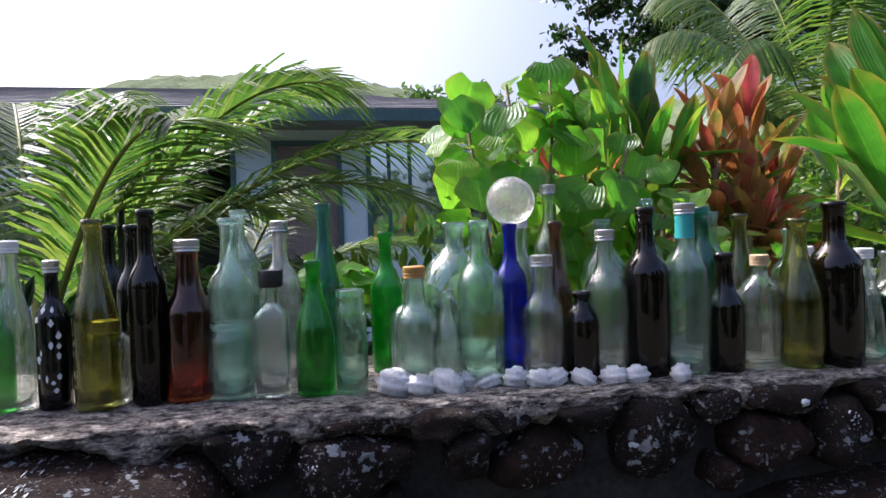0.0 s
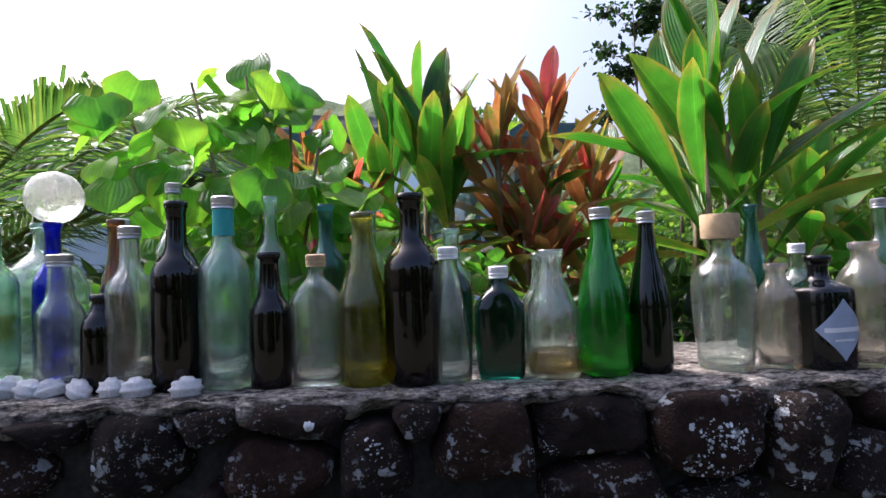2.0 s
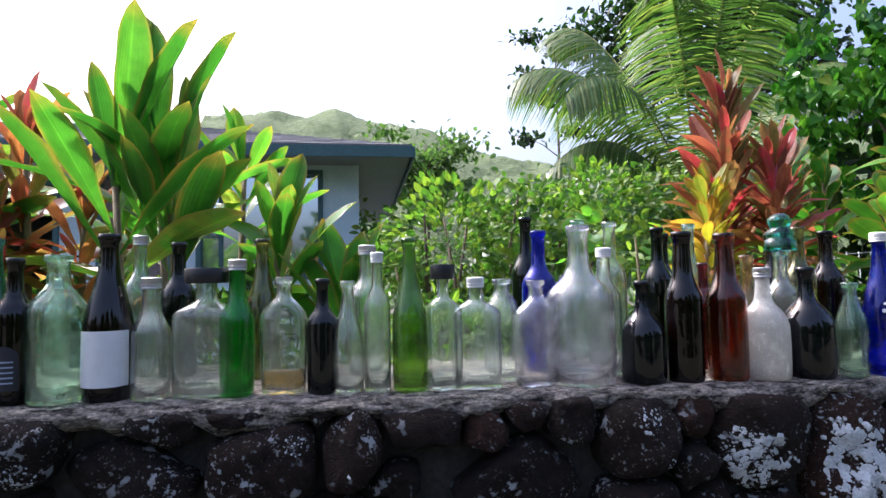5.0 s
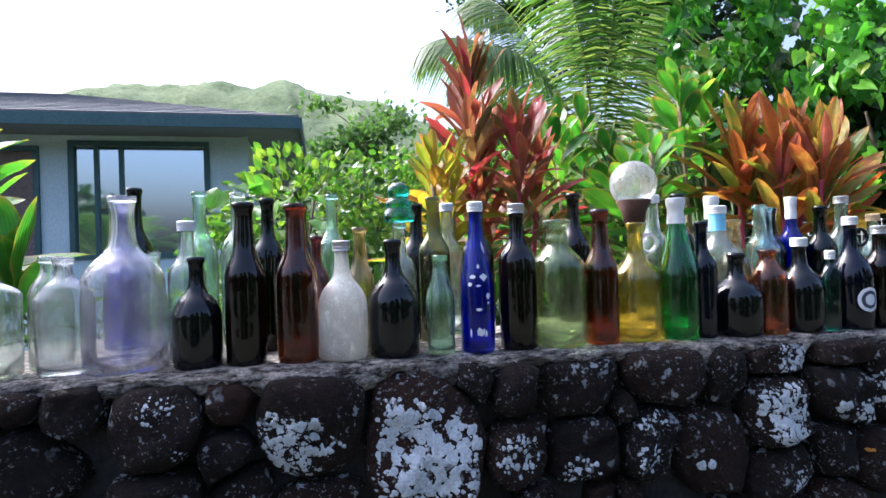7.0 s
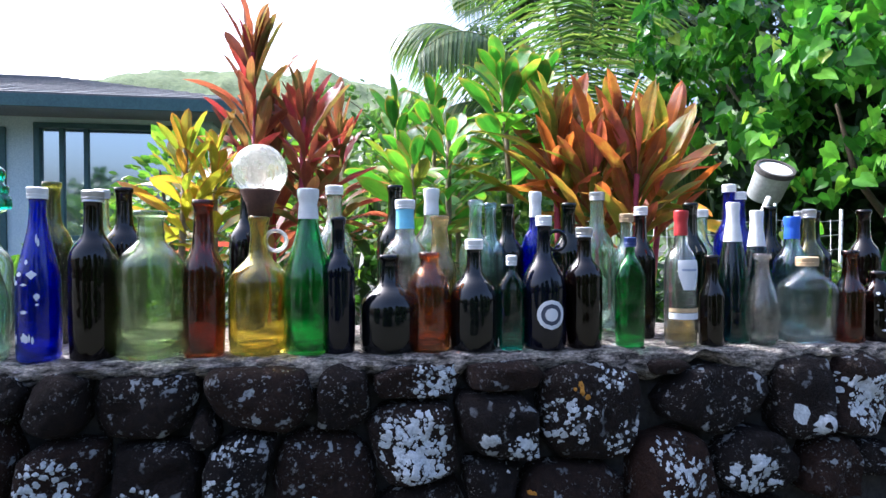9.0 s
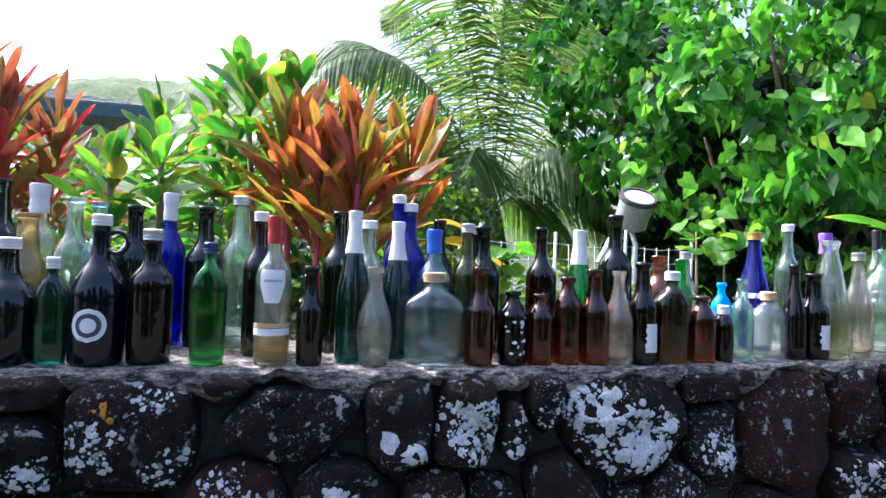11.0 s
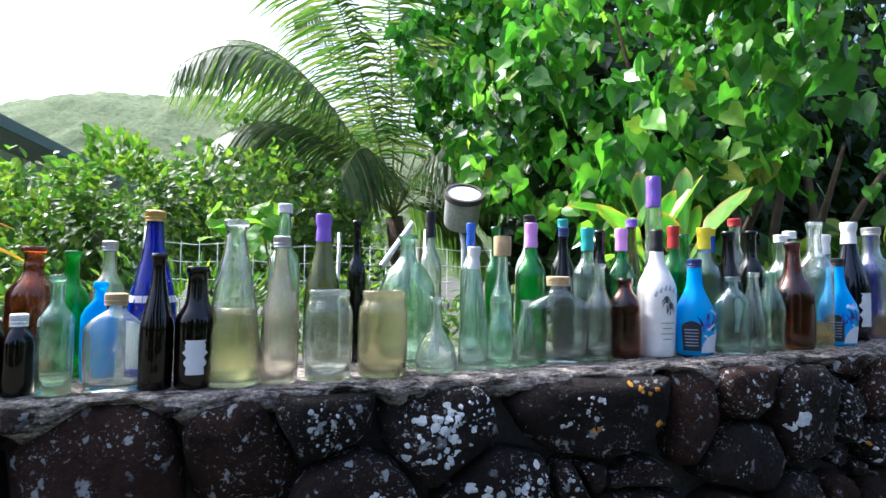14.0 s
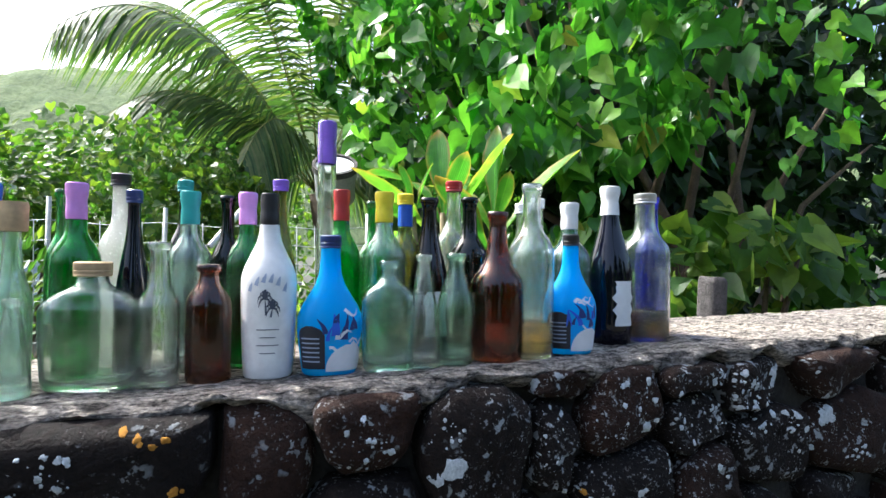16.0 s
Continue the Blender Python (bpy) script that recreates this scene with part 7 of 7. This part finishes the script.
def house():
    """Single-storey blue house with a hipped shingle roof and deep eaves."""
    thing = tagged(new("house"), "pale blue single-storey house with a grey hipped roof", "house")
    thing.matrix_world = Matrix.Translation((3.12, 7.0, -0.26)) @ Matrix.Scale(1.2, 4) @ Matrix.Translation((-3.05, -5.75, 0))
    wins = [(-0.36, 0.40, 1.05, 2.50, "board"), (0.67, 2.06, 1.3, 2.56, "glass"), (-2.1, -0.74, 0.2, 2.42, "open"), (-3.9, -2.6, 1.1, 2.35, "blind")]
    cuts = sorted(wins)
    x = HX0
    for x0, x1, z0, z1, _ in cuts + [(HX1, HX1, 0, 0, "")]:
        part("wall", box_bm(x, HY, 0, x0, HY + 0.14, EAVE), BLUE_WALL, thing, smooth=False)
        if x1 > x0:
            part("wall", box_bm(x0, HY, 0, x1, HY + 0.14, z0), BLUE_WALL, thing, smooth=False)
            part("wall", box_bm(x0, HY, z1, x1, HY + 0.14, EAVE), BLUE_WALL, thing, smooth=False)
        x = x1
    part("side_wall", box_bm(HX1 - 0.14, HY + 0.142, 0, HX1 - 0.002, HY + 6, EAVE), BLUE_WALL, thing, smooth=False)
    part("side_wall", box_bm(HX0, HY + 0.142, 0, HX0 + 0.14, HY + 6, EAVE), BLUE_WALL, thing, smooth=False)
    part("back_wall", box_bm(HX0, HY + 6.002, 0, HX1, HY + 6.14, EAVE), BLUE_WALL, thing, smooth=False)
    for k in range(7):
        part("batten", box_bm(HX1 - 0.36 + 0.0, HY - 0.012, 0.3 + k * 0.31, HX1 - 0.003, HY - 0.002, 0.305 + k * 0.31), BLUE_WALL, thing, smooth=False)
    part("corner_board", box_bm(HX1 - 0.05, HY - 0.03, 0, HX1 + 0.02, HY - 0.003, EAVE), BLUE_WALL, thing, smooth=False)
    part("rail_board", box_bm(2.10, HY - 0.035, 1.50, HX1 - 0.052, HY - 0.004, 1.60), TRIM, thing, "dark trim board", smooth=False)
    for x0, x1, z0, z1, kind in wins:
        win = new("window")
        win.parent = thing
        fr = 0.055
        for a in ((x0, z0, x1, z0 + fr), (x0, z1 - fr, x1, z1), (x0, z0 + fr + 0.001, x0 + fr, z1 - fr - 0.001), (x1 - fr, z0 + fr + 0.001, x1, z1 - fr - 0.001)):
            part("frame", box_bm(a[0], HY - 0.03, a[1], a[2], HY + 0.06, a[3], 0.004), TRIM, win, "dark teal window frame", smooth=False)
        if kind == "open":
            continue
        if kind == "board":
            part("boarding", box_bm(x0 + fr, HY + 0.01, z0 + fr, x1 - fr, HY + 0.03, z1 - fr), BOARD, win, "weathered brown boarding", smooth=False)
            continue
        cutsx = (x0 + fr, x0 + 0.26, x0 + 0.50, x1 - fr) if kind == "glass" else (x0 + fr, (x0 + x1) / 2, x1 - fr)
        for a, b in zip(cutsx, cutsx[1:]):
            part("pane", box_bm(a + 0.006, HY + 0.02, z0 + fr, b - 0.006, HY + 0.026, z1 - fr), PANE, win, smooth=False)
            if b < x1 - fr - 0.01:
                part("mullion", box_bm(b - 0.02, HY - 0.01, z0 + fr, b + 0.02, HY + 0.05, z1 - fr), TRIM, win, smooth=False)
        part("blind", box_bm(x0 + fr, HY + 0.12, z0 + fr, x1 - fr, HY + 0.13, z1 - fr), CURTAIN, win, "pale blue window blind", smooth=False)
    over, x0, x1, y0, y1 = 0.62, HX0 - 0.6, HX1 + 0.60, HY - 0.62, HY + 6.7
    ridge = 1.15
    a, b, c, d = (x0, y0), (x1, y0), (x1, y1), (x0, y1)
    run = (y1 - y0) / 2
    r0, r1 = (x0 + run, (y0 + y1) / 2), (x1 - run, (y0 + y1) / 2)
    z0, z1 = EAVE + 0.10, EAVE + 0.10 + ridge
    v = [(*a, z0), (*b, z0), (*c, z0), (*d, z0), (*r0, z1), (*r1, z1), (*a, z0 - 0.03), (*b, z0 - 0.03), (*c, z0 - 0.03), (*d, z0 - 0.03)]
    f = [(0, 1, 5, 4), (1, 2, 5), (2, 3, 4, 5), (3, 0, 4), (0, 6, 7, 1), (1, 7, 8, 2), (2, 8, 9, 3), (3, 9, 6, 0)]
    roof = mesh_part("roof", data_mesh("roof", v, f), ROOFING, thing, "grey shingle hipped roof", smooth=False)
    rows = 16
    for k in range(rows):
        s = k / rows
        q0, q1 = (x0 + run * s, y0 + run * s, z0 + ridge * s), (x1 - run * s, y0 + run * s, z0 + ridge * s)
        st = run / rows * 0.9
        sv = [(q0[0], q0[1], q0[2] + 0.014), (q1[0], q1[1], q1[2] + 0.014), (q1[0] - st, q1[1] + st, q1[2] + ridge / rows * 0.9 + 0.004), (q0[0] + st, q0[1] + st, q0[2] + ridge / rows * 0.9 + 0.004), (q0[0], q0[1], q0[2] + 0.001), (q1[0], q1[1], q1[2] + 0.001)]
        mesh_part("shingle_course", data_mesh("shingle_course", sv, [(0, 1, 2, 3), (4, 5, 1, 0)]), ROOFING, roof, smooth=False)
    part("fascia", box_bm(x0, y0 - 0.03, EAVE - 0.03, x1, y0 - 0.002, EAVE + 0.085), TRIM, thing, "dark teal fascia board", smooth=False)
    part("fascia", box_bm(x1 + 0.002, y0 - 0.03, EAVE - 0.03, x1 + 0.03, y1, EAVE + 0.085), TRIM, thing, "dark teal fascia board", smooth=False)
    part("soffit", box_bm(x0 + 0.01, y0 + 0.002, EAVE + 0.004, x1 - 0.01, y1 - 0.01, EAVE + 0.03), SOFFIT, thing, "grey soffit boards", smooth=False)


house()


def hills():
    """The wooded ridge across the valley."""
    nx, ny, verts, faces = 420, 46, [], []
    for j in range(ny):
        s = j / (ny - 1)
        for i in range(nx):
            x = -520 + 1250 * i / (nx - 1)
            crest = 77 + 9 * noise.noise((x * 0.010, 1.3, 0)) + 6 * noise.noise((x * 0.03, 4.1, 0)) - 20 * max(0, min(1, (x + 10) / 80)) * max(0, min(1, (200 - x) / 60)) - 30 * max(0, min(1, (-90 - x) / 90))
            y = 150 + 150 * s
            z = crest * math.sin(min(1, s * 1.15) * math.pi / 2) ** 0.9 + 5.5 * noise.noise((x * 0.06, y * 0.06, 2)) * s + 2.6 * noise.noise((x * 0.22, y * 0.22, 2))
            verts.append((x, y, max(-1.0, z - 3 * (1 - s))))
    for j in range(ny - 1):
        for i in range(nx - 1):
            a = j * nx + i
            faces.append((a, a + 1, a + nx + 1, a + nx))
    tagged(mesh_part("backdrop", data_mesh("backdrop", verts, faces), HILL), "hazy green wooded hill ridge behind the garden", "hills", kind="structure")


HILL = rough_stuff("wooded_hillside", (0.05, 0.095, 0.035), (0.15, 0.19, 0.08), 0.09, 1.0, 1.5, 0.55)
hills()

GREY_METAL = plain("grey_lamp_metal", (0.42, 0.44, 0.42), 0.5, 0.3, 0.2)
CORRODED = rough_stuff("corroded_rim", (0.02, 0.018, 0.016), (0.10, 0.09, 0.08), 60, 0.9, 0.003)
LENS = plain("dusty_lamp_glass", (0.78, 0.78, 0.74), 0.25, 0, 0.08)


def spot_lamp(x, y, z, r):
    """A drum floodlight on a stake, tipped up towards the house."""
    thing = tagged(new("garden_floodlight"), "grey drum floodlight with a corroded rim on a stake", "floodlight")
    thing.matrix_world = pose(x, y, z)
    tip = pose(0, 0, 0, 36, -5, 0)
    for name, ring, mat, lab in (("drum", [(r * 0.5, -r * 1.75), (r * 0.86, -r * 1.7), (r * 0.9, -r * 1.6), (r * 0.95, 0), (r * 0.9, 0.0), (r * 0.85, -r * 0.2)], GREY_METAL, "grey metal drum"),
                                 ("rim", [(r * 0.87, 0.004), (r * 0.87, 0.03), (r * 1.02, 0.03), (r * 1.04, -0.01), (r * 0.96, -0.012)], CORRODED, "corroded dark rim"),
                                 ("lens", [(0, 0.026), (r * 0.5, 0.024), (r * 0.88, 0.016)], LENS, "dusty white lens")):
        v, f = lathe(ring, 28)
        mesh_part(name, data_mesh(name, [tip @ Vector(p) for p in v], f), mat, thing, lab, crisp=40)
    v, f = tube((tip @ Vector((0, 0, -r * 1.7)), (0.02, 0.05, -r * 2.6), (0.02, 0.05, -z)), (r * 0.16, r * 0.14, r * 0.14), 10)
    mesh_part("stake", data_mesh("stake", v, f), GREY_METAL, thing)


spot_lamp(7.65, 3.92, 1.86, 0.147)


def path_lamp(x, y, z):
    thing = tagged(new("path_lamp"), "small black post lamp with a white lantern", "garden lamp")
    thing.matrix_world = pose(x, y, 0)
    v, f = tube(((0, 0, 0), (0, 0, z * 0.5), (0, 0, z - 0.07)), (0.014, 0.013, 0.012), 8)
    mesh_part("post", data_mesh("post", v, f), CAP["black"], thing, "black metal post")
    v, f = lathe([(0.0, z - 0.07), (0.03, z - 0.068), (0.045, z - 0.01), (0.0, z - 0.01)], 16)
    mesh_part("lantern", data_mesh("lantern", v, f), LENS, thing, "white lantern glass")
    v, f = lathe([(0.05, z - 0.012), (0.05, z), (0.03, z + 0.03), (0, z + 0.035)], 16)
    mesh_part("hood", data_mesh("hood", v, f), CAP["black"], thing, "black hood")


path_lamp(-0.80, 2.2, 1.74)


def wire_fence():
    thing = tagged(new("wire_fence"), "sagging grey wire mesh fence on thin posts", "fence")
    y = 3.45
    for k in range(5):
        x = 5.6 + 0.55 * k
        v, f = tube(((x, y, 0), (x, y, 0.8), (x + 0.01, y, 1.52 + 0.04 * (k % 2))), (0.014, 0.013, 0.012), 8)
        mesh_part("post", data_mesh("post", v, f), GREY_METAL, thing)
    for k in range(9):
        z = 0.6 + 0.105 * k
        v, f = tube([(5.6 + 0.275 * i, y - 0.016, z - 0.02 * math.sin(i * 1.6) ** 2) for i in range(9)], [0.0025] * 9, 5)
        mesh_part("wire", data_mesh("wire", v, f), GREY_METAL, thing)
    for k in range(22):
        x = 5.6 + 0.1 * k
        v, f = tube(((x, y - 0.02, 0.6), (x + 0.005, y - 0.022, 1.0), (x, y - 0.02, 1.44)), (0.0025, 0.0025, 0.0025), 5)
        mesh_part("wire", data_mesh("wire", v, f), GREY_METAL, thing)
    v, f = tube(((6.956, 3.300, 1.313), (7.165, 3.400, 1.596)), (0.018, 0.018), 8)
    mesh_part("brace", data_mesh("brace", v, f), LENS, thing, "white slanting pipe")


wire_fence()


def stump(x, y, z):
    verts, faces = lathe([(0.0, 0.0), (0.046, 0.0), (0.044, z * 0.5), (0.043, z - 0.012), (0.04, z), (0, z + 0.004)], 18)
    verts = [(p[0] * (1 + 0.35 * noise.noise((p[0] * 55, p[1] * 55, 1))), p[1] * (1 + 0.35 * noise.noise((p[0] * 55, p[1] * 55, 3))), p[2] + (0.02 * noise.noise((p[0] * 50, p[1] * 50, 6)) if p[2] > z - 0.02 else 0)) for p in verts]
    ob = mesh_part("wooden_post", data_mesh("wooden_post", verts, faces), rough_stuff("weathered_grey_wood", (0.02, 0.018, 0.017), (0.11, 0.10, 0.095), 45, 0.95, 0.012, 140))
    ob.matrix_world = pose(x, y, 0, 0, 2, 0)
    tagged(ob, "short weathered grey wooden post behind the wall", "post")


stump(8.66, 1.66, 1.22)
